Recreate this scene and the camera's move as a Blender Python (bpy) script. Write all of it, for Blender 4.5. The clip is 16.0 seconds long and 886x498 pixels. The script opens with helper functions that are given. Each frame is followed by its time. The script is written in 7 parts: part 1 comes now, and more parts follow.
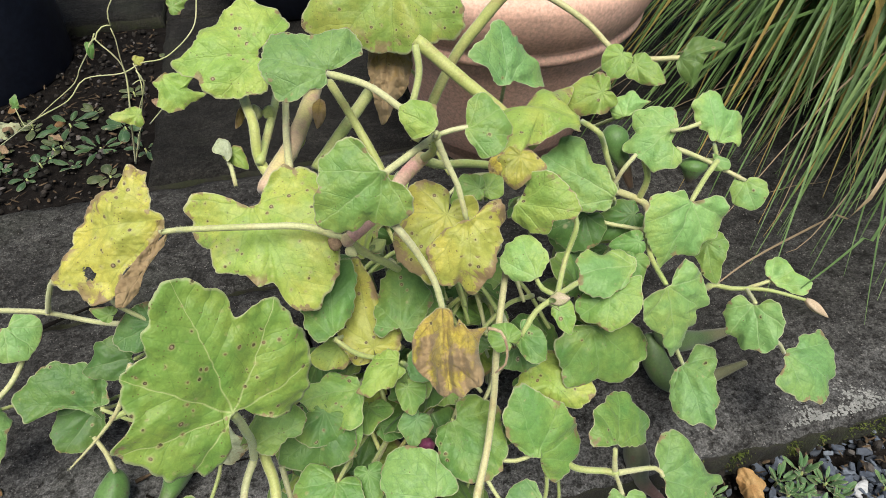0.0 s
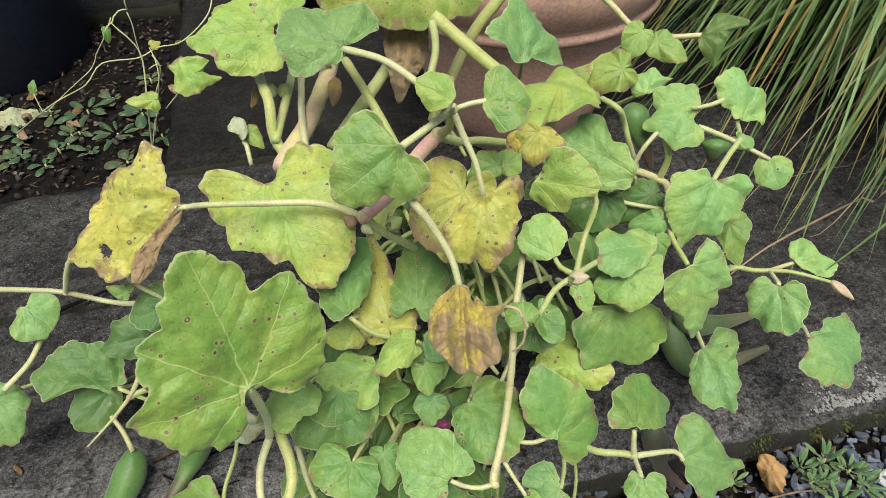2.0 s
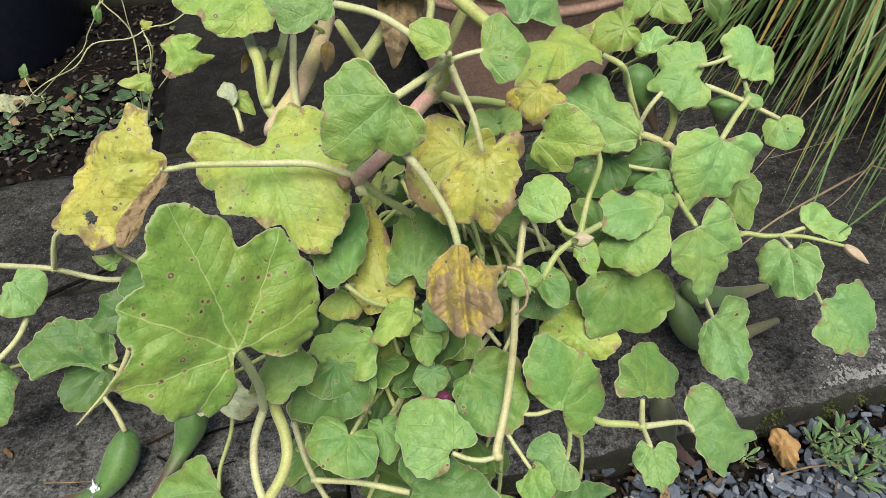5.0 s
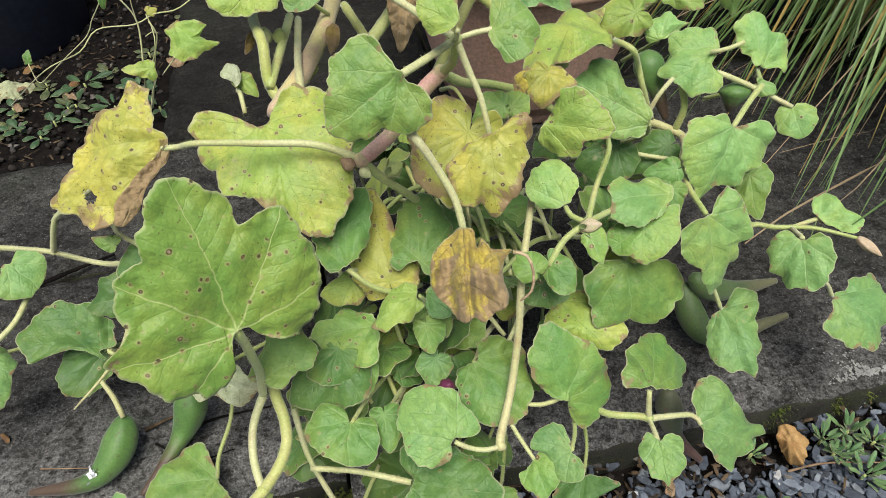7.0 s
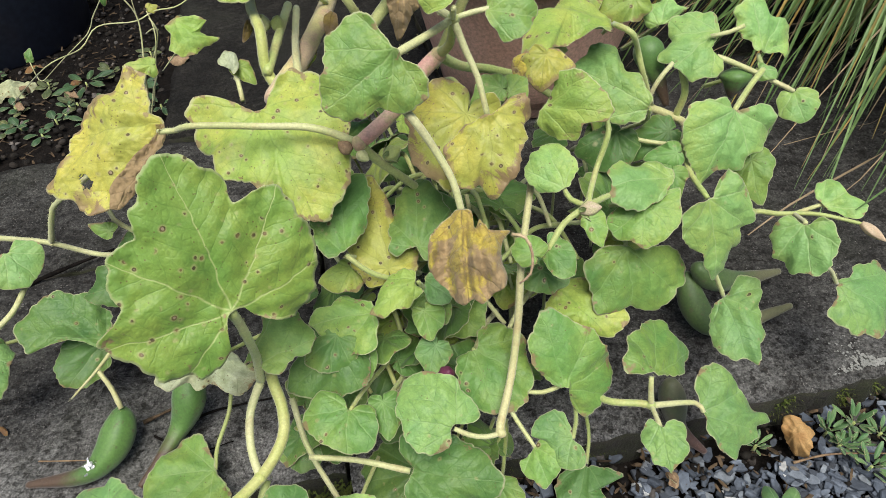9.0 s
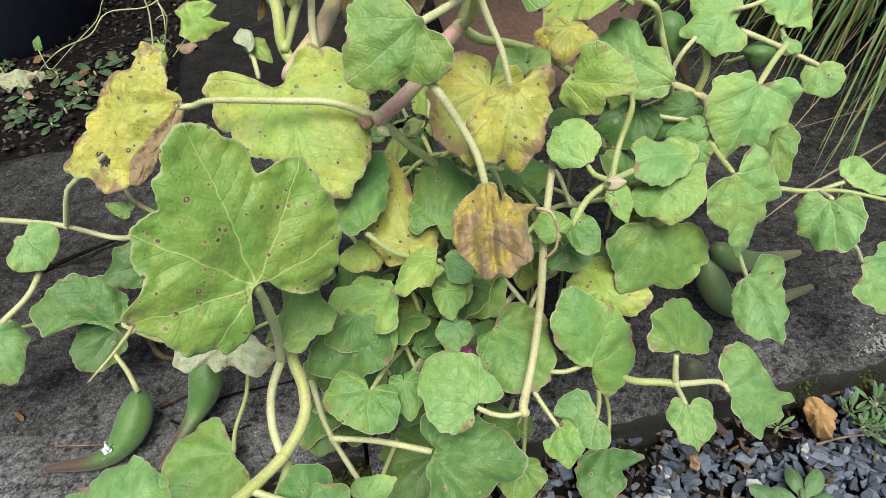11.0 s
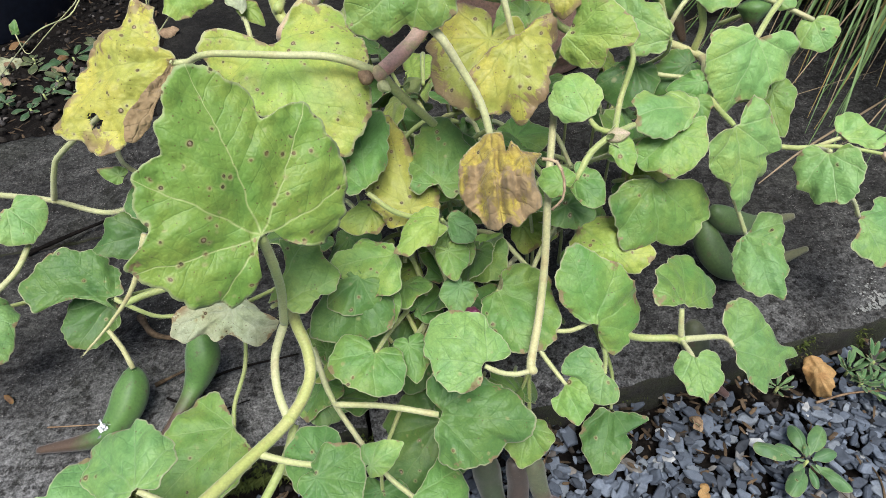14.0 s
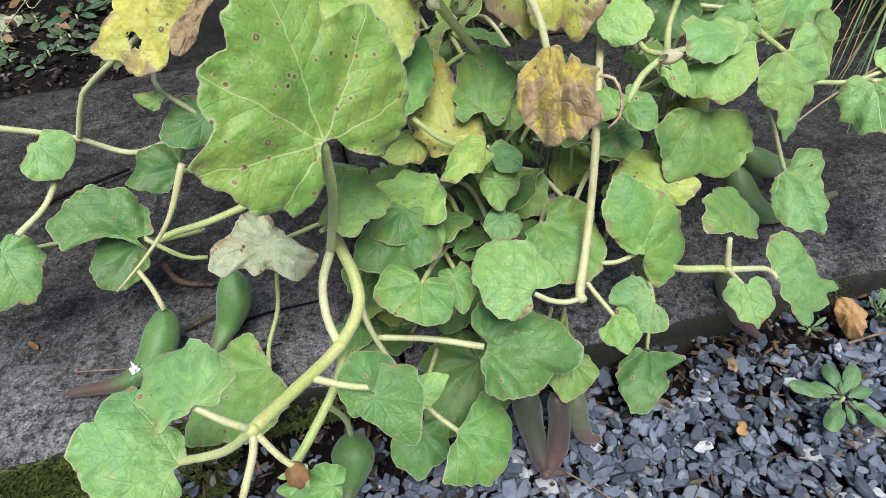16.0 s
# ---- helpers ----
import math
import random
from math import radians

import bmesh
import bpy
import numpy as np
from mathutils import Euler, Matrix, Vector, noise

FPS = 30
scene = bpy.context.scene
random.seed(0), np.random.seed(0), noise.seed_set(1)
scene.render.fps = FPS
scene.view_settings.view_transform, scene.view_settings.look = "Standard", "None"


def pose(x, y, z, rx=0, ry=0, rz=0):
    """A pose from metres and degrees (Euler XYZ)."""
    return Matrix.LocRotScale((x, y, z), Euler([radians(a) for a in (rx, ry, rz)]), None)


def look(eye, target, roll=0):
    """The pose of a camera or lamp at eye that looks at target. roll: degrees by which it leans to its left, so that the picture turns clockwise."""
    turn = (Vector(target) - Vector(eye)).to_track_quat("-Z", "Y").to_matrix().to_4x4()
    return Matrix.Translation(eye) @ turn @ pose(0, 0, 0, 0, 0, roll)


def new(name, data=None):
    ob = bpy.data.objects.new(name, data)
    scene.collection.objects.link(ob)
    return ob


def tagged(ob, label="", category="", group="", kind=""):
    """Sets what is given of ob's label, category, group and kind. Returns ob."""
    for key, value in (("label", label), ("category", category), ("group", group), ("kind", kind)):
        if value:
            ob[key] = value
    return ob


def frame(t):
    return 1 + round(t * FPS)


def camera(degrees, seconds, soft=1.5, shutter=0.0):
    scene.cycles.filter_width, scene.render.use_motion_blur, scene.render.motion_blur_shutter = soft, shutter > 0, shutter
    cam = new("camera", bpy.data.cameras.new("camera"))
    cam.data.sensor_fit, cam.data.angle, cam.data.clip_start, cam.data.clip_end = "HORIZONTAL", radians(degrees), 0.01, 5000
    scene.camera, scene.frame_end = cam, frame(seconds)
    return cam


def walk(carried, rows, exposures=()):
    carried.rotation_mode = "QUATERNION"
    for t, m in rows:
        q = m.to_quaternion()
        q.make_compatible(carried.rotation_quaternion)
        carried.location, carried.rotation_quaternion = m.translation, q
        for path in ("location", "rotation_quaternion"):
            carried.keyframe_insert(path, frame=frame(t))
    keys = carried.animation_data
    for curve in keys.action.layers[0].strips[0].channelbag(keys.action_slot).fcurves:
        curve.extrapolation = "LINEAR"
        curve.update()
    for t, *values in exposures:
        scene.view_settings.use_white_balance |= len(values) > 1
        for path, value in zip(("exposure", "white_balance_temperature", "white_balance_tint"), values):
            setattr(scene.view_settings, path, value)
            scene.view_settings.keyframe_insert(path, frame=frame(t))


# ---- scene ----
cam = camera(69.5, 16.0, soft=0.9)
PATH = [
    (0, (0.082, 0.08, 0.888), (-0.008, 1.453, -0.563), -0.5),
    (0.5, (0.08, 0.077, 0.884), (-0.031, 1.436, -0.579), -1.6),
    (1, (0.081, 0.075, 0.882), (-0.036, 1.427, -0.587), -2.0),
    (1.5, (0.079, 0.075, 0.876), (-0.048, 1.425, -0.594), -2.0),
    (2, (0.08, 0.074, 0.87), (-0.055, 1.428, -0.595), -1.8),
    (2.5, (0.084, 0.069, 0.859), (-0.058, 1.427, -0.603), -2.4),
    (3, (0.087, 0.069, 0.852), (-0.06, 1.424, -0.611), -2.7),
    (3.5, (0.088, 0.068, 0.846), (-0.053, 1.419, -0.622), -2.7),
    (4, (0.087, 0.064, 0.839), (-0.055, 1.417, -0.627), -2.8),
    (6.5, (0.081, 0.065, 0.807), (-0.068, 1.415, -0.661), -2.5),
    (7, (0.082, 0.062, 0.804), (-0.071, 1.412, -0.663), -2.4),
    (7.5, (0.079, 0.061, 0.799), (-0.077, 1.412, -0.668), -2.9),
    (8, (0.084, 0.053, 0.792), (-0.076, 1.411, -0.668), -3.1),
    (8.5, (0.089, 0.048, 0.786), (-0.073, 1.415, -0.666), -3.1),
    (9, (0.088, 0.05, 0.784), (-0.078, 1.414, -0.669), -3.0),
    (9.2, (0.086, 0.052, 0.784), (-0.081, 1.421, -0.664), -3.2),
    (11.5, (0.068, 0.036, 0.761), (-0.108, 1.386, -0.704), -3.7),
    (12, (0.069, 0.031, 0.759), (-0.107, 1.38, -0.707), -3.6),
    (12.5, (0.066, 0.024, 0.753), (-0.1, 1.372, -0.715), -3.4),
    (13, (0.064, 0.016, 0.746), (-0.095, 1.373, -0.714), -3.6),
    (13.5, (0.054, 0.012, 0.738), (-0.075, 1.37, -0.725), -3.4),
    (14, (0.047, 0.015, 0.731), (-0.072, 1.37, -0.735), -3.3),
    (14.5, (0.033, 0.005, 0.71), (-0.077, 1.348, -0.768), -3.9),
    (15, (0.015, -0.002, 0.706), (-0.081, 1.339, -0.775), -3.1),
    (15.5, (-0.006, -0.016, 0.694), (-0.095, 1.317, -0.795), -3.3),
    (16, (-0.014, -0.024, 0.683), (-0.093, 1.304, -0.81), -2.4),
]
walk(cam, [(t, look(eye, target, roll)) for t, eye, target, roll in PATH], exposures=((0.0, 0.33, 6450, 10), (7.0, 0.28, 6450, 10), (12.0, 0.39, 6200, 10), (14.5, 0.4, 6000, 12), (16.0, 0.47, 5850, 13)))

# ---- world and light ----
SUN_TURN, SUN_HIGH = 193.0, 68.0
world = bpy.data.worlds.new("overcast_sky")
scene.world = world
world.use_nodes = True
wn = world.node_tree
sky = wn.nodes.new("ShaderNodeTexSky")
sky.sky_type, sky.sun_disc = "NISHITA", False
sky.sun_elevation, sky.sun_rotation = radians(SUN_HIGH), radians(SUN_TURN)
sky.air_density, sky.dust_density, sky.ozone_density = 1.0, 4.0, 1.0
wn.links.new(sky.outputs[0], wn.nodes["Background"].inputs[0])
wn.nodes["Background"].inputs[1].default_value = 0.085
sun = new("sun", bpy.data.lights.new("sun", "SUN"))
sun.data.energy, sun.data.angle, sun.data.color = 3.6, radians(34), (1.0, 0.97, 0.92)
sun.matrix_world = look((0.27, -0.5, 3.0), (0, 0.6, 0.2))


# ---- materials ----
class Tree:
    """Short hand for building a node material."""

    def __init__(self, name):
        self.mat = bpy.data.materials.new(name)
        self.mat.use_nodes = True
        self.t = self.mat.node_tree
        self.bsdf = self.t.nodes["Principled BSDF"]

    def node(self, kind, **props):
        n = self.t.nodes.new("ShaderNode" + kind)
        for k, v in props.items():
            setattr(n, k, v)
        return n

    def put(self, socket, value):
        if isinstance(value, bpy.types.NodeSocket):
            self.t.links.new(value, socket)
        else:
            socket.default_value = value

    def coords(self, kind="Object"):
        return self.node("TexCoord").outputs[kind]

    def attr(self, name):
        return self.node("Attribute", attribute_name=name).outputs["Fac"]

    def noise(self, scale, detail=4.0, rough=0.55, vector=None, warp=0.0):
        n = self.node("TexNoise")
        n.inputs["Scale"].default_value, n.inputs["Detail"].default_value = scale, detail
        n.inputs["Roughness"].default_value, n.inputs["Distortion"].default_value = rough, warp
        self.put(n.inputs["Vector"], vector if vector is not None else self.coords())
        return n.outputs["Fac"]

    def cells(self, scale, feature="DISTANCE_TO_EDGE", vector=None, out="Distance"):
        n = self.node("TexVoronoi", feature=feature)
        n.inputs["Scale"].default_value = scale
        self.put(n.inputs["Vector"], vector if vector is not None else self.coords())
        return n.outputs[out]

    def ramp(self, value, *stops):
        n = self.node("ValToRGB")
        r = n.color_ramp
        while len(r.elements) < len(stops):
            r.elements.new(0.5)
        for e, (p, c) in zip(r.elements, stops):
            e.position = p
            e.color = (*c, 1) if isinstance(c, tuple) else (c, c, c, 1)
        self.put(n.inputs[0], value)
        return n.outputs[0]

    def mix(self, fac, a, b, mode="MIX"):
        n = self.node("Mix", data_type="RGBA", blend_type=mode)
        self.put(n.inputs[0], fac)
        for s, v in ((n.inputs[6], a), (n.inputs[7], b)):
            self.put(s, (*v, 1) if isinstance(v, tuple) else v)
        return n.outputs[2]

    def math(self, op, a, b=0.0, clamp=False):
        n = self.node("Math", operation=op, use_clamp=clamp)
        self.put(n.inputs[0], a)
        self.put(n.inputs[1], b)
        return n.outputs[0]

    def tint(self, colour, fac_low, fac_high, value, spread=True):
        """colour made darker and lighter by a value between 0 and 1"""
        n = self.node("MapRange")
        self.put(n.inputs[0], value)
        if spread:
            n.inputs[1].default_value, n.inputs[2].default_value = 0.34, 0.66
        n.inputs[3].default_value, n.inputs[4].default_value = fac_low, fac_high
        h = self.node("HueSaturation")
        self.put(h.inputs["Color"], (*colour, 1) if isinstance(colour, tuple) else colour)
        self.put(h.inputs["Value"], n.outputs[0])
        return h.outputs[0]

    def done(self, colour, rough=0.6, bump=None, depth=0.001, strength=1.0, translucent=0.0, glow=None, spec=0.5, metal=0.0, sheen=0.0):
        b = self.bsdf
        self.put(b.inputs["Base Color"], (*colour, 1) if isinstance(colour, tuple) else colour)
        self.put(b.inputs["Roughness"], rough)
        b.inputs["Specular IOR Level"].default_value, b.inputs["Metallic"].default_value = spec, metal
        b.inputs["Sheen Weight"].default_value = sheen
        if bump is not None:
            n = self.node("Bump")
            n.inputs["Strength"].default_value, n.inputs["Distance"].default_value = strength, depth
            self.put(n.inputs["Height"], bump)
            self.put(b.inputs["Normal"], n.outputs[0])
        if translucent:
            tr = self.node("BsdfTranslucent")
            self.put(tr.inputs["Color"], glow if glow is not None else ((*colour, 1) if isinstance(colour, tuple) else colour))
            m = self.node("MixShader")
            m.inputs[0].default_value = translucent
            self.put(m.inputs[1], b.outputs[0])
            self.put(m.inputs[2], tr.outputs[0])
            self.put(self.t.nodes["Material Output"].inputs[0], m.outputs[0])
        return self.mat


VEIN_STEP = 0.72


def leaf_material(name, main, second, vein, spots=0.3, brown=0.0, edge=0.2, gloss=0.5, warm=(0.24, 0.34, 0.065), deep=(0.085, 0.2, 0.04), pucker=0.3, tip=0.0, ribs=0.38, fade=0.052):
    """Leaf blade: mottled colour, pale veins, ringed brown flecks, pale thin edge and withered margin."""
    t = Tree(name)
    info = t.node("ObjectInfo")
    place = t.node("VectorMath", operation="ADD")
    shift = t.node("VectorMath", operation="SCALE")
    t.put(shift.inputs[0], (31.0, 17.0, 5.0))
    t.put(shift.inputs["Scale"], info.outputs["Random"])
    t.put(place.inputs[0], t.coords())
    t.put(place.inputs[1], shift.outputs[0])
    v = place.outputs[0]
    rho = t.attr("rim")
    wide = t.math("DIVIDE", t.math("SUBTRACT", rho, 0.45), 0.55, True)
    thin = t.math("DIVIDE", t.math("SUBTRACT", rho, 0.965), 0.03, True)
    big = t.noise(24, 3, 0.5, v)
    col = t.mix(t.ramp(big, (0.38, 0.0), (0.62, 1.0)), main, second)
    col = t.mix(t.math("MULTIPLY", t.ramp(t.math("ADD", t.noise(13, 3, 0.6, v), t.math("MULTIPLY", wide, 0.08)), (0.46, 0.0), (0.64, 1.0)), 0.75), col, warm)
    col = t.mix(t.math("MULTIPLY", t.ramp(t.noise(70, 4, 0.65, v), (0.48, 0.0), (0.68, 1.0)), 0.5), col, deep)
    col = t.tint(col, 0.9, 1.1, t.noise(240, 5, 0.7, v))
    col = t.tint(col, 0.88, 1.13, info.outputs["Random"], False)
    net = t.cells(190, vector=v)
    coarse = t.cells(75, vector=v)
    xyz = t.node("SeparateXYZ")
    bent = t.node("VectorMath", operation="ADD")
    wave = t.node("VectorMath", operation="SCALE")
    t.put(wave.inputs[0], t.node("TexNoise").outputs["Color"])
    waver = wave.inputs[0].links[0].from_node
    waver.inputs["Scale"].default_value = 38.0
    t.put(waver.inputs["Vector"], v)
    wave.inputs["Scale"].default_value = 0.009
    t.put(bent.inputs[0], t.coords())
    t.put(bent.inputs[1], wave.outputs[0])
    t.put(xyz.inputs[0], bent.outputs[0])
    px, py = t.math("SUBTRACT", xyz.outputs[0], 0.0035), t.math("SUBTRACT", xyz.outputs[1], 0.0035)
    reach = t.math("SQRT", t.math("ADD", t.math("MULTIPLY", px, px), t.math("MULTIPLY", py, py)))
    fold = t.math("ABSOLUTE", t.math("SUBTRACT", t.math("FLOORED_MODULO", t.math("ADD", t.math("ARCTAN2", py, px), VEIN_STEP / 2), VEIN_STEP), VEIN_STEP / 2))
    across, along = t.math("MULTIPLY", reach, t.math("SINE", fold)), t.math("MULTIPLY", reach, t.math("COSINE", fold))
    width = t.math("SUBTRACT", 0.0014, t.math("MULTIPLY", reach, 0.007))
    main_vein = t.math("SUBTRACT", 1.0, t.math("DIVIDE", across, t.math("MAXIMUM", width, 0.0006)), True)
    rung = t.math("PINGPONG", t.math("SUBTRACT", along, t.math("MULTIPLY", across, 0.85)), 0.009)
    side_vein = t.math("SUBTRACT", 1.0, t.math("DIVIDE", rung, 0.0009), True)
    quilt = t.math("MULTIPLY", rung, 110.0)
    col = t.mix(t.math("MAXIMUM", t.ramp(net, (0.0, 0.2), (0.09, 0.0)), t.ramp(coarse, (0.0, 0.22), (0.05, 0.0))), col, deep)
    col = t.mix(t.math("MULTIPLY", side_vein, 0.3), col, deep)
    col = t.mix(t.math("MULTIPLY", main_vein, ribs), col, vein)
    # a thin pale edge, browned here and there
    col = t.mix(t.math("MULTIPLY", thin, min(0.75, 1.2 * edge + 0.1)), col, (0.54, 0.52, 0.32))
    dry = t.ramp(t.math("ADD", t.noise(48, 4, 0.6, v), t.math("MULTIPLY", wide, 0.2)), (0.84 - 0.13 * edge, 0.0), (0.87 - 0.13 * edge, 1.0))
    col = t.mix(t.math("MULTIPLY", t.math("MULTIPLY", dry, t.ramp(wide, (0.5, 0.0), (0.85, 1.0))), 0.85), col, t.mix(t.noise(150, 4, 0.6, v), (0.14, 0.085, 0.04), (0.4, 0.29, 0.15)))
    # flecks: dark, with a pale ring round the larger
    crooked = t.math("ADD", t.cells(88, "F1", v), t.math("MULTIPLY", t.math("SUBTRACT", t.noise(170, 3, 0.6, v), 0.5), 0.26))
    crooked = t.math("ADD", crooked, t.math("MULTIPLY", t.math("SUBTRACT", t.noise(52, 1, 0.5, v), 0.46), 0.4))
    where = t.ramp(t.noise(33, 2, 0.5, v), (0.62 - 0.16 * spots, 0.0), (0.65 - 0.16 * spots, 1.0))
    col = t.mix(t.math("MULTIPLY", t.math("MULTIPLY", t.ramp(crooked, (0.19, 1.0), (0.32, 0.0)), where), 0.5), col, (0.42, 0.38, 0.17))
    col = t.mix(t.math("MULTIPLY", t.math("MULTIPLY", t.ramp(crooked, (0.13, 1.0), (0.19, 0.0)), where), 0.9), col, t.mix(t.ramp(t.noise(140, 2, 0.5, v), (0.4, 0.0), (0.6, 1.0)), (0.045, 0.028, 0.012), (0.18, 0.118, 0.045)))
    col = t.mix(t.math("MULTIPLY", t.math("MULTIPLY", t.ramp(crooked, (0.03, 1.0), (0.075, 0.0)), where), 0.85), col, (0.4, 0.31, 0.2))
    speck = t.math("MULTIPLY", t.ramp(t.cells(210, "F1", v), (0.1, 1.0), (0.2, 0.0)), t.ramp(t.noise(60, 2, 0.5, v), (0.6 - 0.1 * spots, 0.0), (0.66 - 0.1 * spots, 1.0)))
    col = t.mix(t.math("MULTIPLY", speck, 0.75), col, (0.12, 0.07, 0.03))
    if tip:
        gone = t.ramp(t.math("ADD", t.noise(34, 4, 0.6, v, 0.5), t.math("MULTIPLY", t.math("SUBTRACT", reach, fade), tip)), (0.5, 0.0), (0.58, 1.0))
        col = t.mix(gone, col, t.mix(t.noise(60, 5, 0.65, v), (0.2, 0.13, 0.06), (0.47, 0.35, 0.18)))
    if brown:
        patch = t.ramp(t.math("ADD", t.noise(26, 6, 0.7, v, 0.7), t.math("MULTIPLY", wide, 0.16)), (0.82 - 0.3 * brown, 0.0), (0.86 - 0.3 * brown, 1.0))
        col = t.mix(t.math("MULTIPLY", patch, 0.92), col, t.mix(t.noise(90, 5, 0.65, v), (0.13, 0.08, 0.035), (0.42, 0.3, 0.15)))
    bump = t.math("ADD", t.math("MULTIPLY", t.ramp(net, (0.0, 0.0), (0.25, 1.0)), 0.6), t.math("MULTIPLY", t.noise(300, 3, 0.5, v), 0.5))
    bump = t.math("ADD", bump, t.math("MULTIPLY", t.ramp(coarse, (0.0, 0.0), (0.3, 1.0)), 0.2))
    bump = t.math("SUBTRACT", bump, t.math("ADD", t.math("MULTIPLY", main_vein, 1.4), t.math("MULTIPLY", side_vein, 0.8)))
    bump = t.math("ADD", bump, t.math("MULTIPLY", quilt, 1.3))
    return t.done(col, gloss, bump, 0.0013, pucker * 0.68, 0.2, t.tint(col, 1.2, 1.2, 0.5, False), spec=0.38, sheen=0.14)


LEAF_LOOKS = {
    "green": leaf_material("leaf_green", (0.118, 0.26, 0.058), (0.158, 0.31, 0.07), (0.28, 0.42, 0.15), 0.25, 0.0, 0.5, pucker=0.45),
    "mint": leaf_material("leaf_mint_green", (0.2, 0.385, 0.11), (0.25, 0.435, 0.127), (0.41, 0.54, 0.24), 0.05, 0.0, 0.4, warm=(0.34, 0.46, 0.105), deep=(0.14, 0.3, 0.08), pucker=0.5),
    "limegreen": leaf_material("leaf_light_green", (0.17, 0.325, 0.07), (0.22, 0.375, 0.08), (0.36, 0.48, 0.19), 0.25, 0.0, 0.5, warm=(0.29, 0.395, 0.08), deep=(0.12, 0.26, 0.06), pucker=0.45),
    "lime": leaf_material("leaf_lime", (0.25, 0.4, 0.075), (0.3, 0.45, 0.09), (0.36, 0.48, 0.14), 0.3, 0.1, 0.6, warm=(0.38, 0.47, 0.09), deep=(0.17, 0.3, 0.058), pucker=0.55),
    "spotted": leaf_material("leaf_spotted_green", (0.16, 0.305, 0.052), (0.2, 0.34, 0.06), (0.42, 0.5, 0.18), 1.1, 0.0, 0.3, warm=(0.26, 0.355, 0.06), deep=(0.12, 0.25, 0.045), pucker=0.4, ribs=0.9),
    "bluegreen": leaf_material("leaf_cool_green", (0.155, 0.315, 0.094), (0.195, 0.36, 0.11), (0.29, 0.43, 0.19), 0.12, 0.0, 0.5, warm=(0.225, 0.36, 0.09), deep=(0.085, 0.205, 0.062), pucker=0.55),
    "yellowgreen": leaf_material("leaf_yellow_green", (0.25, 0.375, 0.07), (0.31, 0.425, 0.08), (0.17, 0.28, 0.055), 1.0, 0.26, 0.8, warm=(0.42, 0.44, 0.085), deep=(0.17, 0.27, 0.05), pucker=0.35),
    "yellow": leaf_material("leaf_yellow", (0.34, 0.375, 0.07), (0.42, 0.43, 0.085), (0.22, 0.26, 0.05), 1.0, 0.44, 1.2, warm=(0.52, 0.46, 0.08), deep=(0.25, 0.27, 0.05), pucker=0.35),
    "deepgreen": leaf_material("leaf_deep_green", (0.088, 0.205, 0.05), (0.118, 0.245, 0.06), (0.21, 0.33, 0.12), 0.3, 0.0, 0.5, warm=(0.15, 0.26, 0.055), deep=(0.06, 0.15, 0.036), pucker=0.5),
    # dark green leaves, and leaves whose colour carries the crown's deep shade
    "dark": leaf_material("leaf_dark_shade_green", (0.075, 0.17, 0.036), (0.1, 0.21, 0.043), (0.2, 0.3, 0.1), 0.4, warm=(0.14, 0.22, 0.045), deep=(0.055, 0.13, 0.03)),
    "dead": leaf_material("leaf_withered_brown", (0.5, 0.42, 0.06), (0.44, 0.34, 0.08), (0.26, 0.17, 0.06), 0.8, 0.45, 1.0, 0.75, warm=(0.46, 0.34, 0.08), deep=(0.17, 0.1, 0.045), pucker=0.8, tip=4.0),
    "brown": leaf_material("leaf_dried_brown", (0.36, 0.27, 0.06), (0.3, 0.2, 0.07), (0.2, 0.13, 0.05), 0.6, 0.45, 1.0, 0.8, warm=(0.34, 0.24, 0.08), deep=(0.15, 0.09, 0.04), pucker=0.8, tip=4.0, fade=0.012),
    "under": leaf_material("leaf_underside_pale", (0.5, 0.55, 0.36), (0.44, 0.5, 0.28), (0.46, 0.5, 0.34), 1.0, 0.34, 0.9, 0.75, warm=(0.36, 0.35, 0.2), deep=(0.2, 0.24, 0.11), pucker=0.6),
}
LEAF_BELOW = leaf_material("leaf_underside", (0.19, 0.27, 0.1), (0.23, 0.31, 0.12), (0.36, 0.42, 0.22), 0.2, 0.0, 0.3, 0.7)
LEAF_RIM = leaf_material("leaf_margin", (0.4, 0.4, 0.2), (0.46, 0.42, 0.24), (0.5, 0.48, 0.3), 0.2, 0.0, 0.8, 0.6)


def stem_material(name, a, b, blotch, amount):
    t = Tree(name)
    v = t.coords()
    col = t.mix(t.ramp(t.noise(18, 3, 0.5, v), (0.35, 0.0), (0.65, 1.0)), a, b)
    col = t.mix(t.math("MULTIPLY", t.ramp(t.noise(45, 4, 0.6, v), (0.52, 0.0), (0.66, 1.0)), amount), col, blotch)
    col = t.tint(col, 0.85, 1.12, t.noise(400, 3, 0.6, v))
    return t.done(col, 0.55, t.noise(500, 3, 0.6, v), 0.0006, 0.5, 0.0, sheen=0.3)


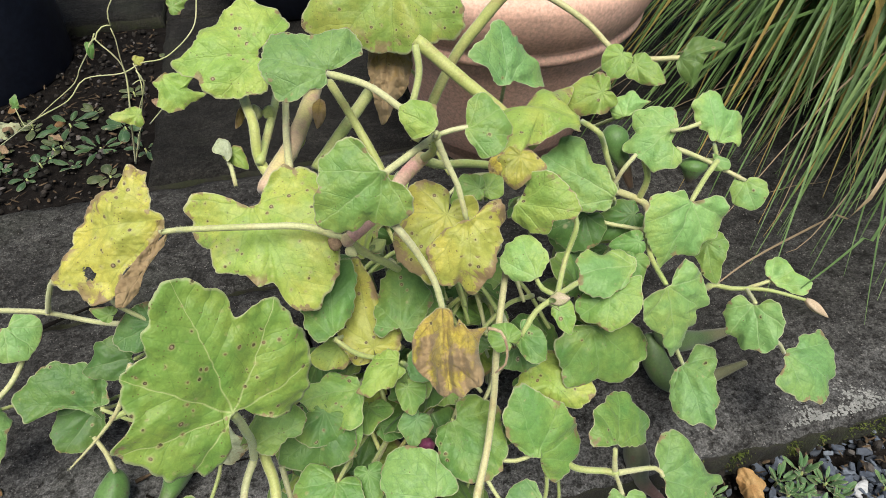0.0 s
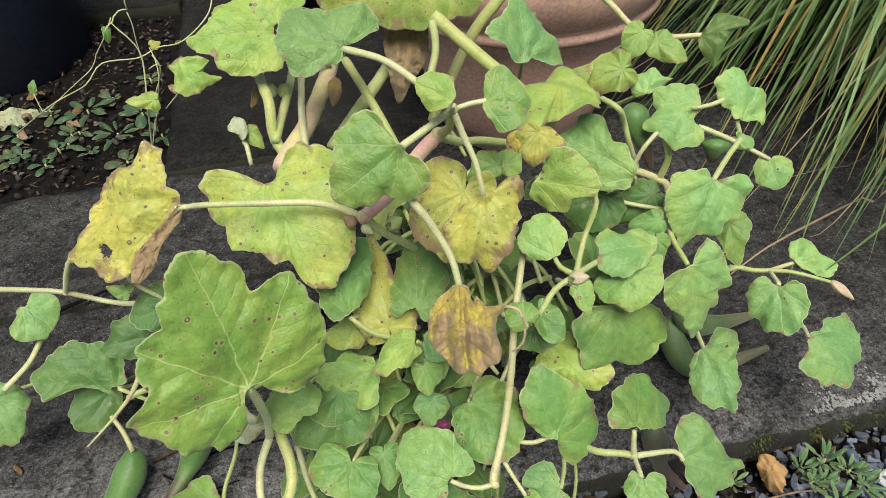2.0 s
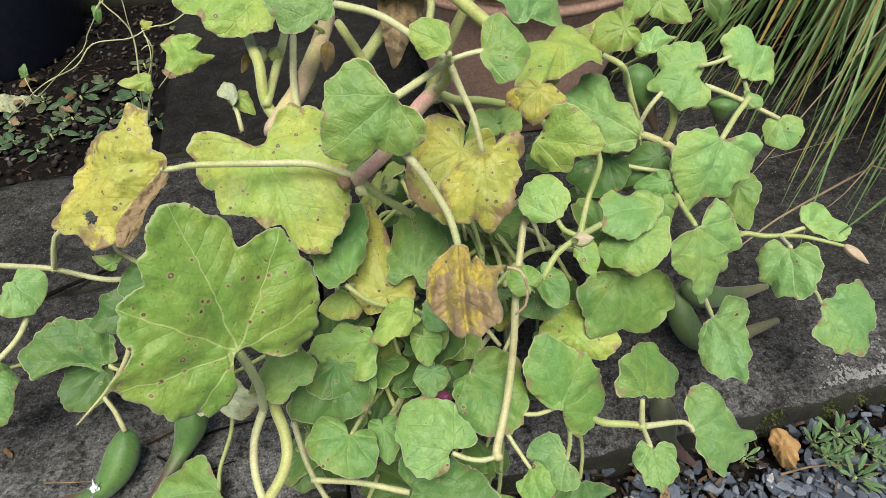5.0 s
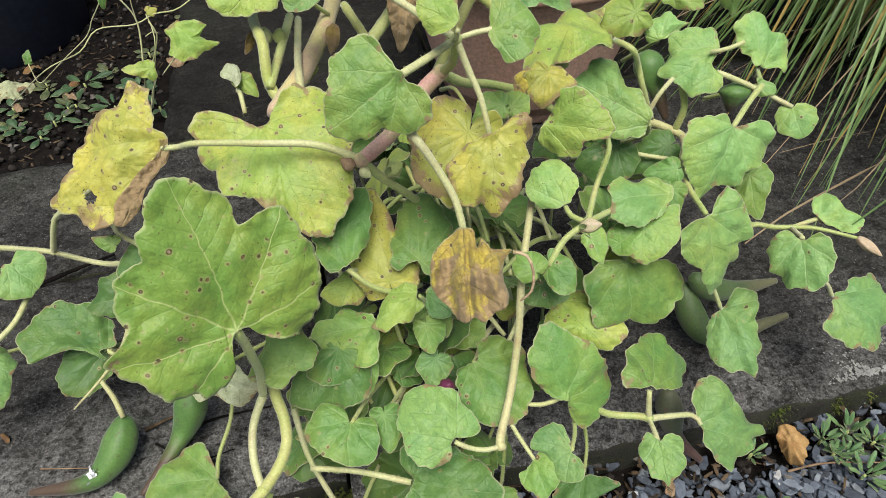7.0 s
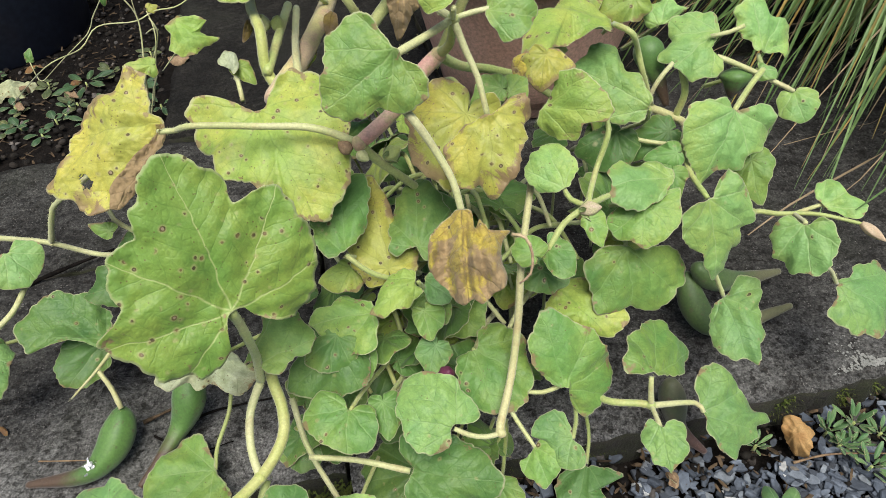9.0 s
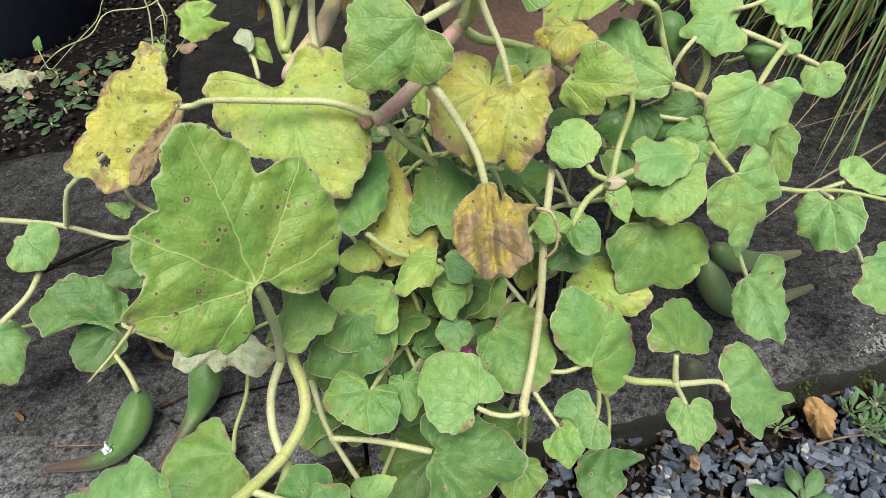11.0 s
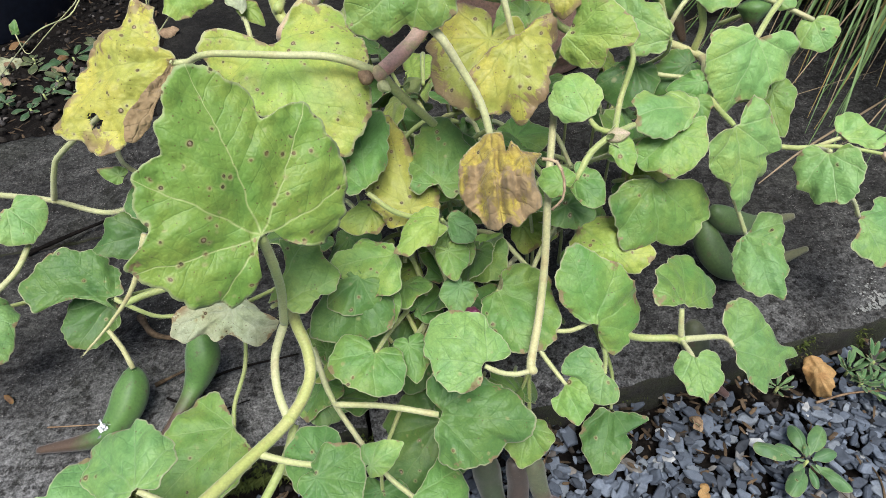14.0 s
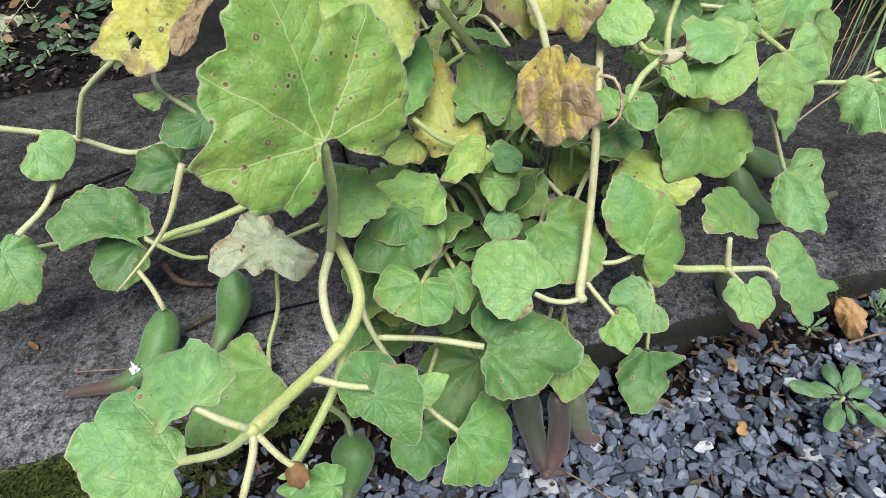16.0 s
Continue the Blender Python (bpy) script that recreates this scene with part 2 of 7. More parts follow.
STEM_LOOKS = {
    "pale": stem_material("petiole_pale", (0.44, 0.47, 0.19), (0.52, 0.52, 0.27), (0.4, 0.26, 0.13), 0.3),
    "green": stem_material("stem_green", (0.32, 0.4, 0.11), (0.42, 0.46, 0.17), (0.4, 0.3, 0.12), 0.3),
    "yellowgreen": stem_material("stem_yellow_green", (0.36, 0.41, 0.1), (0.45, 0.46, 0.16), (0.36, 0.24, 0.1), 0.4),
    "tan": stem_material("stem_tan", (0.45, 0.45, 0.19), (0.5, 0.47, 0.23), (0.36, 0.22, 0.1), 0.4),
    "dry": stem_material("stem_dry", (0.36, 0.25, 0.14), (0.46, 0.35, 0.2), (0.2, 0.12, 0.06), 0.7),
    "pink": stem_material("stem_pink", (0.64, 0.46, 0.31), (0.68, 0.34, 0.29), (0.46, 0.45, 0.18), 0.8),
    "pinkgreen": stem_material("stem_pink_green", (0.52, 0.47, 0.18), (0.54, 0.39, 0.25), (0.48, 0.28, 0.2), 0.6),
}


def pod_material(name, a, b, tip):
    t = Tree(name)
    v = t.coords()
    col = t.mix(t.ramp(t.noise(30, 3, 0.5, v), (0.35, 0.0), (0.65, 1.0)), a, b)
    spread = t.math("ADD", t.attr("along"), t.math("MULTIPLY", t.math("SUBTRACT", t.noise(55, 3, 0.6, v), 0.5), 0.25))
    col = t.mix(t.ramp(spread, (0.5, 0.0), (0.74, 1.0)), col, tip)
    col = t.mix(t.ramp(t.noise(80, 3, 0.6, v), (0.6, 0.0), (0.68, 0.6)), col, tip)
    col = t.tint(col, 0.85, 1.12, t.noise(260, 4, 0.6, v))
    return t.done(col, 0.55, t.noise(420, 3, 0.6, v), 0.0006, 0.4, sheen=0.2)


POD_LOOKS = {
    "green": pod_material("pod_green", (0.065, 0.15, 0.03), (0.1, 0.2, 0.042), (0.075, 0.045, 0.025)),
    "fresh": pod_material("pod_fresh_green", (0.07, 0.125, 0.035), (0.095, 0.16, 0.045), (0.13, 0.13, 0.06)),
    "dark": pod_material("pod_dark_green", (0.036, 0.05, 0.024), (0.05, 0.054, 0.03), (0.055, 0.034, 0.028)),
    "olive": pod_material("pod_olive", (0.08, 0.1, 0.045), (0.1, 0.1, 0.055), (0.1, 0.055, 0.042)),
    "brown": pod_material("pod_brown", (0.04, 0.032, 0.024), (0.055, 0.04, 0.03), (0.075, 0.04, 0.03)),
}


def plain_material(name, a, b, scale, rough=0.7, depth=0.002, fine=8.0, spec=0.4, translucent=0.0):
    t = Tree(name)
    v = t.coords()
    info = t.node("ObjectInfo").outputs["Random"]
    col = t.mix(t.ramp(t.noise(scale, 5, 0.6, v), (0.35, 0.0), (0.65, 1.0)), a, b)
    col = t.tint(col, 0.8, 1.2, t.noise(scale * fine, 4, 0.6, v))
    col = t.tint(col, 0.85, 1.15, info, False)
    return t.done(col, rough, t.noise(scale * fine, 5, 0.6, v), depth, 0.6, translucent, spec=spec)


def slab_material(name, a, b, dirt):
    t = Tree(name)
    v = t.coords()
    grain = t.node("Mapping")
    t.put(grain.inputs["Vector"], v)
    grain.inputs["Scale"].default_value = (0.24, 1.0, 1.0)
    g = grain.outputs[0]
    base = t.mix(t.ramp(t.noise(8, 6, 0.65, v, 0.4), (0.36, 0.0), (0.64, 1.0)), a, b)
    base = t.tint(base, 0.66, 1.34, t.noise(46, 5, 0.7, g, 0.1))
    worn = t.math("MULTIPLY", t.attr("wear"), t.ramp(t.noise(11, 5, 0.65, v, 0.3), (0.3, 0.45), (0.6, 1.0)))
    base = t.mix(t.math("MULTIPLY", worn, 0.85), base, t.mix(t.noise(60, 4, 0.7, v), (0.115, 0.113, 0.107), (0.29, 0.286, 0.27)))
    base = t.mix(t.ramp(t.noise(30, 5, 0.7, v, 0.3), (0.46, 0.0), (0.66, min(dirt, 0.9))), base, (0.016, 0.015, 0.013))
    base = t.tint(base, 0.55, 1.5, t.noise(320, 2, 0.65, v))
    base = t.tint(base, 0.55, 1.5, t.noise(150, 3, 0.7, v))
    pits = t.ramp(t.noise(85, 4, 0.7, v), (0.36, 0.75), (0.47, 0.0))
    base = t.mix(pits, base, (0.014, 0.012, 0.01))
    grit = t.ramp(t.cells(240, "F1", v), (0.12, 1.0), (0.3, 0.0))
    base = t.mix(t.math("MULTIPLY", grit, t.ramp(t.noise(90, 3, 0.6, v), (0.5, 0.0), (0.62, 1.3 - dirt))), base, (0.3, 0.285, 0.26))
    base = t.mix(t.ramp(t.noise(3.2, 4, 0.6, v), (0.55, 0.0), (0.75, 0.4)), base, (0.035, 0.042, 0.024))
    h = t.math("ADD", t.math("MULTIPLY", t.noise(38, 6, 0.75, g, 0.2), 0.8), t.math("MULTIPLY", t.noise(330, 3, 0.7, v), 0.35))
    h = t.math("SUBTRACT", h, t.math("MULTIPLY", pits, 0.3))
    return t.done(base, 0.9, h, 0.009, 1.0, spec=0.15)


SLAB = slab_material("riven_concrete", (0.028, 0.0272, 0.0245), (0.066, 0.0645, 0.058), 0.6)
# darker, more heavily mottled concrete for the rows behind
SLAB_DARK = slab_material("dark_riven_concrete", (0.0095, 0.009, 0.0078), (0.027, 0.0258, 0.021), 1.2)
SLAB_SIDE = plain_material("mossy_concrete_edge", (0.026, 0.023, 0.019), (0.03, 0.034, 0.014), 30, 0.95, 0.014)
MOSS = plain_material("moss", (0.06, 0.09, 0.014), (0.115, 0.14, 0.028), 60, 0.95, 0.004)
SOIL = plain_material("damp_soil", (0.005, 0.0042, 0.0034), (0.0135, 0.011, 0.009), 30, 0.95, 0.012, spec=0.1)
TERRACOTTA = plain_material("terracotta", (0.7, 0.42, 0.3), (0.78, 0.5, 0.37), 12, 0.75, 0.0012, 14)
DARK_PLASTIC = plain_material("dark_blue_plastic", (0.0105, 0.0135, 0.024), (0.0155, 0.0195, 0.032), 9, 0.42, 0.0006)
BLADE_LOOKS = [
    plain_material("blade_green", (0.085, 0.16, 0.042), (0.125, 0.215, 0.058), 8, 0.5, 0.0004, translucent=0.2),
    plain_material("blade_light_green", (0.13, 0.23, 0.065), (0.17, 0.26, 0.08), 8, 0.5, 0.0004, translucent=0.2),
    plain_material("blade_yellow", (0.34, 0.29, 0.07), (0.4, 0.27, 0.08), 8, 0.6, 0.0004, translucent=0.2),
    plain_material("blade_straw", (0.3, 0.23, 0.13), (0.2, 0.15, 0.09), 8, 0.7, 0.0004),
]
WEED = leaf_material("weed_green", (0.085, 0.185, 0.07), (0.11, 0.22, 0.08), (0.26, 0.37, 0.18), 0.1, warm=(0.15, 0.25, 0.075), deep=(0.075, 0.17, 0.06))
WEED_DARK = leaf_material("weed_dark_green", (0.036, 0.088, 0.034), (0.052, 0.115, 0.042), (0.18, 0.28, 0.12), 0.1, warm=(0.07, 0.125, 0.04), deep=(0.034, 0.08, 0.027))
PAPERY = plain_material("papery_bud", (0.5, 0.4, 0.27), (0.4, 0.29, 0.18), 90, 0.8, 0.0008)
WEED_OLIVE = leaf_material("weed_olive", (0.06, 0.085, 0.03), (0.085, 0.105, 0.038), (0.16, 0.19, 0.08), 0.4, 0.2, warm=(0.11, 0.13, 0.04), deep=(0.04, 0.07, 0.022))
DRY_LEAF = plain_material("dry_leaf", (0.52, 0.33, 0.13), (0.4, 0.22, 0.075), 60, 0.7, 0.0015, translucent=0.15)
LITTER = plain_material("litter", (0.16, 0.1, 0.055), (0.3, 0.21, 0.12), 40, 0.85, 0.001)
LICHEN = plain_material("white_lichen", (0.18, 0.185, 0.165), (0.28, 0.28, 0.255), 90, 0.95, 0.001)
WHITE_SCRAP = plain_material("white_scrap", (0.75, 0.76, 0.78), (0.82, 0.82, 0.82), 60, 0.6, 0.0005)
BUD_PINK = plain_material("bud_pink", (0.4, 0.38, 0.2), (0.42, 0.3, 0.25), 90, 0.6, 0.0006)
BUD_DRY = plain_material("bud_dry", (0.2, 0.11, 0.035), (0.12, 0.065, 0.03), 120, 0.8, 0.001)
FLOWER = plain_material("petal_purple", (0.1, 0.016, 0.045), (0.15, 0.03, 0.075), 60, 0.5, 0.0004)


def slate_material():
    t = Tree("slate_chips")
    v = t.coords()
    r = t.node("NewGeometry").outputs["Random Per Island"]
    o = t.node("ObjectInfo").outputs["Random"]
    pick = t.math("FRACT", t.math("ADD", t.math("MULTIPLY", r, 7.31), t.math("MULTIPLY", o, 3.77)))
    col = t.ramp(pick, (0.0, (0.034, 0.039, 0.046)), (0.45, (0.08, 0.096, 0.12)), (0.82, (0.142, 0.166, 0.198)), (0.93, (0.17, 0.188, 0.2)), (0.972, (0.14, 0.126, 0.105)), (0.985, (0.42, 0.43, 0.42)))
    col = t.tint(col, 0.75, 1.25, t.noise(140, 5, 0.65, v))
    return t.done(col, 0.72, t.noise(260, 5, 0.65, v), 0.0015, 0.6, spec=0.3)


SLATE = slate_material()


# ---- building helpers ----
def mesh_of(name, verts, faces, *materials):
    me = bpy.data.meshes.new(name)
    me.from_pydata([tuple(v) for v in verts], [], [tuple(f) for f in faces])
    for m in materials:
        me.materials.append(m)
    me.update()
    return me


def smooth(me):
    me.polygons.foreach_set("use_smooth", [True] * len(me.polygons))
    return me


def part(name, me, parent=None, label="", matrix=None):
    ob = new(name, me)
    if parent is not None:
        ob.parent = parent
    if matrix is not None:
        ob.matrix_basis = matrix
    return tagged(ob, label)


def thing(name, label, category, at=(0, 0, 0), group="", kind=""):
    ob = new(name)
    ob.location = at
    ob.empty_display_size = 0.02
    return tagged(ob, label, category, group, kind)


def from_bm(name, bm, *materials):
    me = bpy.data.meshes.new(name)
    bm.to_mesh(me)
    bm.free()
    for m in materials:
        me.materials.append(m)
    return me


def curve_points(pts, step):
    """A smooth line through the points."""
    pts = [Vector(p) for p in pts]
    if len(pts) == 2:
        pts = [pts[0], pts[0].lerp(pts[1], 0.5), pts[1]]
    ext = [pts[0] * 2 - pts[1], *pts, pts[-1] * 2 - pts[-2]]
    out = []
    for a, b, c, d in zip(ext, ext[1:], ext[2:], ext[3:]):
        n = max(2, int((c - b).length / step))
        for k in range(n):
            s = k / n
            out.append(0.5 * (2 * b + (c - a) * s + (2 * a - 5 * b + 4 * c - d) * s * s + (3 * b - a - 3 * c + d) * s ** 3))
    return out + [pts[-1]]


def tube(name, line, radius, sides, material, wobble=0.0, seed=0, hairs=0, ridge=0.0):
    """A round tube; radius(s) with s from 0 to 1 along the line. hairs: how many to a metre; ridge: a raised seam on two sides."""
    rnd = random.Random(seed)
    verts, faces = [], []
    n = len(line)
    ref = Vector((0.3, 0.2, 1.0))
    side = None
    along, rings = [], []
    for k, p in enumerate(line):
        d = (line[min(k + 1, n - 1)] - line[max(k - 1, 0)]).normalized()
        side = (ref if side is None else side).cross(d)
        side = d.cross(side).normalized() if side.length > 1e-6 else Vector((1, 0, 0))
        other = d.cross(side).normalized()
        r = radius(k / (n - 1)) * (1 + wobble * rnd.uniform(-1, 1))
        for j in range(sides):
            a = 2 * math.pi * j / sides
            out = side * math.cos(a) + other * math.sin(a)
            verts.append(p + out * r * (1 + ridge * math.exp(-9 * math.sin(a) ** 2)))
            along.append(k / (n - 1))
        rings.append((p, d, side, other, r))
        if k:
            for j in range(sides):
                a, b = (k - 1) * sides + j, (k - 1) * sides + (j + 1) % sides
                faces.append((a, b, b + sides, a + sides))
    faces.append(tuple(range(sides - 1, -1, -1)))
    faces.append(tuple(range((n - 1) * sides, n * sides)))
    length = sum((b - a).length for a, b in zip(line, line[1:]))
    for _ in range(int(hairs * length)):
        k, a = rnd.randrange(n), rnd.uniform(0, 6.283)
        p, d, one, two, r = rings[k]
        out = one * math.cos(a) + two * math.sin(a)
        root = p + out * r * 0.97 + d * rnd.uniform(-0.004, 0.004)
        tip = root + (out + d * rnd.uniform(-0.4, 0.4)).normalized() * rnd.uniform(0.0009, 0.0024)
        wide = (d * math.cos(a * 7) + out.cross(d) * math.sin(a * 7)) * 0.00009
        o = len(verts)
        verts += [root - wide, root + wide, tip]
        along += [k / (n - 1)] * 3
        faces.append((o, o + 1, o + 2))
    me = smooth(mesh_of(name, verts, faces, material))
    at = me.attributes.new("along", "FLOAT", "POINT")
    at.data.foreach_set("value", along)
    return me


def blade_mesh(name, length, left, right, back, lobing, droop, ripple, seed, material, fine=1.0, teeth=1.0, lobes=(), crumple=0.0, blunt=0.0, hole=None, centre=(0.0, 0.0), pleat=0.0):
    """A palmate-veined leaf about its stalk's end: x to the tip, z the upper face. left and right: (degrees from the tip, reach)."""
    rnd = random.Random(seed)
    size = max(length, left[1], right[1])
    nt, nr = int(max(84, min(260, size * 2200)) * fine), int(max(7, min(22, size * 170)) * fine)
    ph = [rnd.uniform(0, 6.28) for _ in range(8)]
    stops = list(lobes)
    if not stops:
        for sign, (side, reach) in ((-1, right), (1, left)):
            rear = min(max(side + 42, 128), 156)
            row = [(side * 0.5, (length + reach) * (0.49 + blunt)), (side, reach), ((side + rear) / 2, reach * (0.46 + 0.5 * back)), (rear, reach * back), (173, reach * back * 0.55)]
            stops += [(sign * a, r * rnd.uniform(0.93, 1.05)) for a, r in row]
        stops += [(0, length)]
        stops.sort()
        stops.append((180, min(left[1], right[1]) * back * 0.14))
        swell = [1 + lobing * math.cos(radians(a) * 5 + 0.25 * math.sin(ph[0])) + 0.5 * lobing * math.sin(radians(a) * 3 + ph[1]) for a, r in stops]
        stops = [(a, r * (s if abs(a) < 165 else 1)) for (a, r), s in zip(stops, swell)]
    # a smooth closed curve through the margin's stops
    pts = [(r * math.cos(radians(a)), r * math.sin(radians(a))) for a, r in stops]
    n = len(pts)
    ang, rad = [], []
    for k in range(n):
        p0, p1, p2, p3 = pts[k - 1], pts[k], pts[(k + 1) % n], pts[(k + 2) % n]
        low = min(math.hypot(*p1), math.hypot(*p2)) < 0.2 * size
        c = 0.12 if low else 0.42
        for i in range(10):
            f = i / 10
            h1, h2, h3, h4 = 2 * f ** 3 - 3 * f * f + 1, f ** 3 - 2 * f * f + f, -2 * f ** 3 + 3 * f * f, f ** 3 - f * f
            x, y = (h1 * p1[d] + h2 * c * (p2[d] - p0[d]) + h3 * p2[d] + h4 * c * (p3[d] - p1[d]) for d in (0, 1))
            a = math.atan2(y, x)
            if ang and a < ang[-1] - math.pi:
                a += 2 * math.pi
            if ang and a <= ang[-1] + 1e-4:
                continue
            ang.append(a)
            rad.append(math.hypot(x, y))
    ang, rad = np.array(ang), np.array(rad)
    keep = ang < ang[0] + 2 * math.pi - 1e-3
    ang, rad = ang[keep], rad[keep]
    ang = np.concatenate(([ang[-1] - 2 * math.pi], ang, [ang[0] + 2 * math.pi]))
    rad = np.concatenate(([rad[-1]], rad, [rad[0]]))
    turn = -math.pi + 2 * math.pi * (np.arange(nt) + 0.5) / nt
    outl = np.interp(np.where(turn < ang[0], turn + 2 * math.pi, np.where(turn > ang[-1], turn - 2 * math.pi, turn)), ang, rad)
    ox, oy = centre
    far = math.hypot(ox, oy)
    if far > 0.12 * size and not pleat:
        # the notch that runs in to the stalk
        aim = math.atan2(-oy, -ox)
        away = np.abs((turn - aim + math.pi) % (2 * math.pi) - math.pi)
        there = outl[np.argmin(away)]
        if there > 1.12 * far:
            w = np.clip(1.25 - away * far / (0.16 * size), 0.0, 1.0) ** 1.3
            outl = outl * (1 - w) + 0.97 * far * w
    off = Vector((rnd.uniform(0, 50), rnd.uniform(0, 50), seed * 0.37))
    for j in range(nt):
        q = Vector((outl[j] * math.cos(turn[j]), outl[j] * math.sin(turn[j]), 0)) + off
        edge = 0.0042 * noise.noise(q * 75) + 0.0018 * noise.noise(q * 210) + 0.0042 * noise.noise(q * 34)
        outl[j] *= 1 + teeth * edge / max(outl[j], 0.02) * min(1.0, outl[j] / (0.4 * size)) * min(1.0, size / 0.06)

    verts, rimv = [], []
    rings = [(k / nr) ** 0.85 * 0.965 for k in range(1, nr + 1)] + [1.0]
    lean, bend = rnd.uniform(-0.5, 0.5), rnd.uniform(-0.3, 1.0)
    cx, cy = (math.cos(ph[7]), math.sin(ph[7]))

    def height(x, y, rho, a):
        d = math.hypot(x, y) / size
        pillow = 0.5 - 0.5 * math.cos(2 * math.pi * a / VEIN_STEP)
        q = Vector((x, y, 0))
        z = -droop * size * (rho * rho * d - 0.22)
        z += ripple * size * rho * rho * min(1.0, d * d * 9) * (math.sin(a * 4 + ph[5]) + 0.6 * math.sin(a * 7 + ph[6]))
        # a curl of one side, and a fluttering margin
        z -= 0.22 * size * bend * max(0.0, (x * cx + y * cy) / size - 0.35) ** 2
        z += min(0.0065, 0.085 * size) * max(0.0, rho - 0.55) / 0.45 * (noise.noise(q * 42 + off) + 0.5 * noise.noise(q * 95 + off))
        z += 0.0007 * noise.noise(q * 110 + off) + 0.03 * size * noise.noise(q * 26 + off) + ripple * 0.6 * size * noise.noise(q * 14 + off)
        if crumple:
            w = q * 26 + off
            z += crumple * (noise.noise(w) + 0.9 * abs(noise.noise(w * 1.7)) + 0.4 * abs(noise.noise(w * 4.1)) + 0.2 * noise.noise(w * 8))
        if pleat:
            w = Vector((x * 9, y * 62, 0)) + off
            z += pleat * min(1.0, 0.3 + x / size) * (1.6 * abs(noise.noise(w)) + 1.2 * noise.noise(w * 0.55) + 0.5 * noise.noise(w * 2.3))
        return z + 0.045 * size * pillow * min(1.0, d * d * 9) * (1 - 0.5 * rho)

    verts.append((ox, oy, height(ox, oy, 0.0, math.atan2(oy, ox))))
    rimv.append(0.0)
    for rho in rings:
        for j in range(nt):
            a = turn[j]
            r = outl[j] * rho
            x, y = ox + r * math.cos(a), oy + r * math.sin(a)
            verts.append((x, y, height(x, y, rho, math.atan2(y, x))))
            rimv.append(rho)
    top = len(verts)
    thick = 0.0006
    verts += [(x, y, z - thick) for x, y, z in verts]
    rimv = rimv * 2
    faces, mats = [], []
    for j in range(nt):
        i = (j + 1) % nt
        faces.append((0, 1 + j, 1 + i))
        faces.append((top, top + 1 + i, top + 1 + j))
        mats += [0, 1]
    for k in range(len(rings) - 1):
        for j in range(nt):
            a, b = 1 + k * nt + j, 1 + k * nt + (j + 1) % nt
            if hole:
                x, y, _ = verts[a]
                if math.hypot(x - hole[0], y - hole[1]) + 0.003 * noise.noise(Vector((x, y, 0)) * 300) < hole[2]:
                    continue
            faces.append((a, a + nt, b + nt, b))
            faces.append((top + a, top + b, top + b + nt, top + a + nt))
            mats += [0, 1]
    last = 1 + (len(rings) - 1) * nt
    for j in range(nt):
        i = (j + 1) % nt
        faces.append((last + j, top + last + j, top + last + i, last + i))
        mats.append(2)
    me = smooth(mesh_of(name, verts, faces, material, LEAF_BELOW, LEAF_RIM))
    me.polygons.foreach_set("material_index", mats)
    me.attributes.new("rim", "FLOAT", "POINT").data.foreach_set("value", rimv)
    return me


# ---- ground and paving ----
PAVE = radians(17.0)


def pave(u, v, z=0.0):
    """A place in the paving's own directions."""
    return Vector((u * math.cos(PAVE) - v * math.sin(PAVE), u * math.sin(PAVE) + v * math.cos(PAVE), z))


def sheet(name, size, material, z, steps, rough, seed):
    n = steps
    verts, faces = [], []
    for i in range(n + 1):
        for j in range(n + 1):
            x, y = (i / n - 0.5), (j / n - 0.5)
            x, y = math.copysign(abs(x * 2) ** 3, x) * size, math.copysign(abs(y * 2) ** 3, y) * size + 0.7
            verts.append((x, y, z + rough * noise.noise(Vector((x * 14, y * 14, seed)))))
    for i in range(n):
        for j in range(n):
            a = i * (n + 1) + j
            faces.append((a, a + n + 1, a + n + 2, a + 1))
    return smooth(mesh_of(name, verts, faces, material))


ground = tagged(part("ground", sheet("ground", 400, SOIL, -0.095, 120, 0.012, 3.0)), "dark damp soil under the slate chippings", "ground", kind="structure")


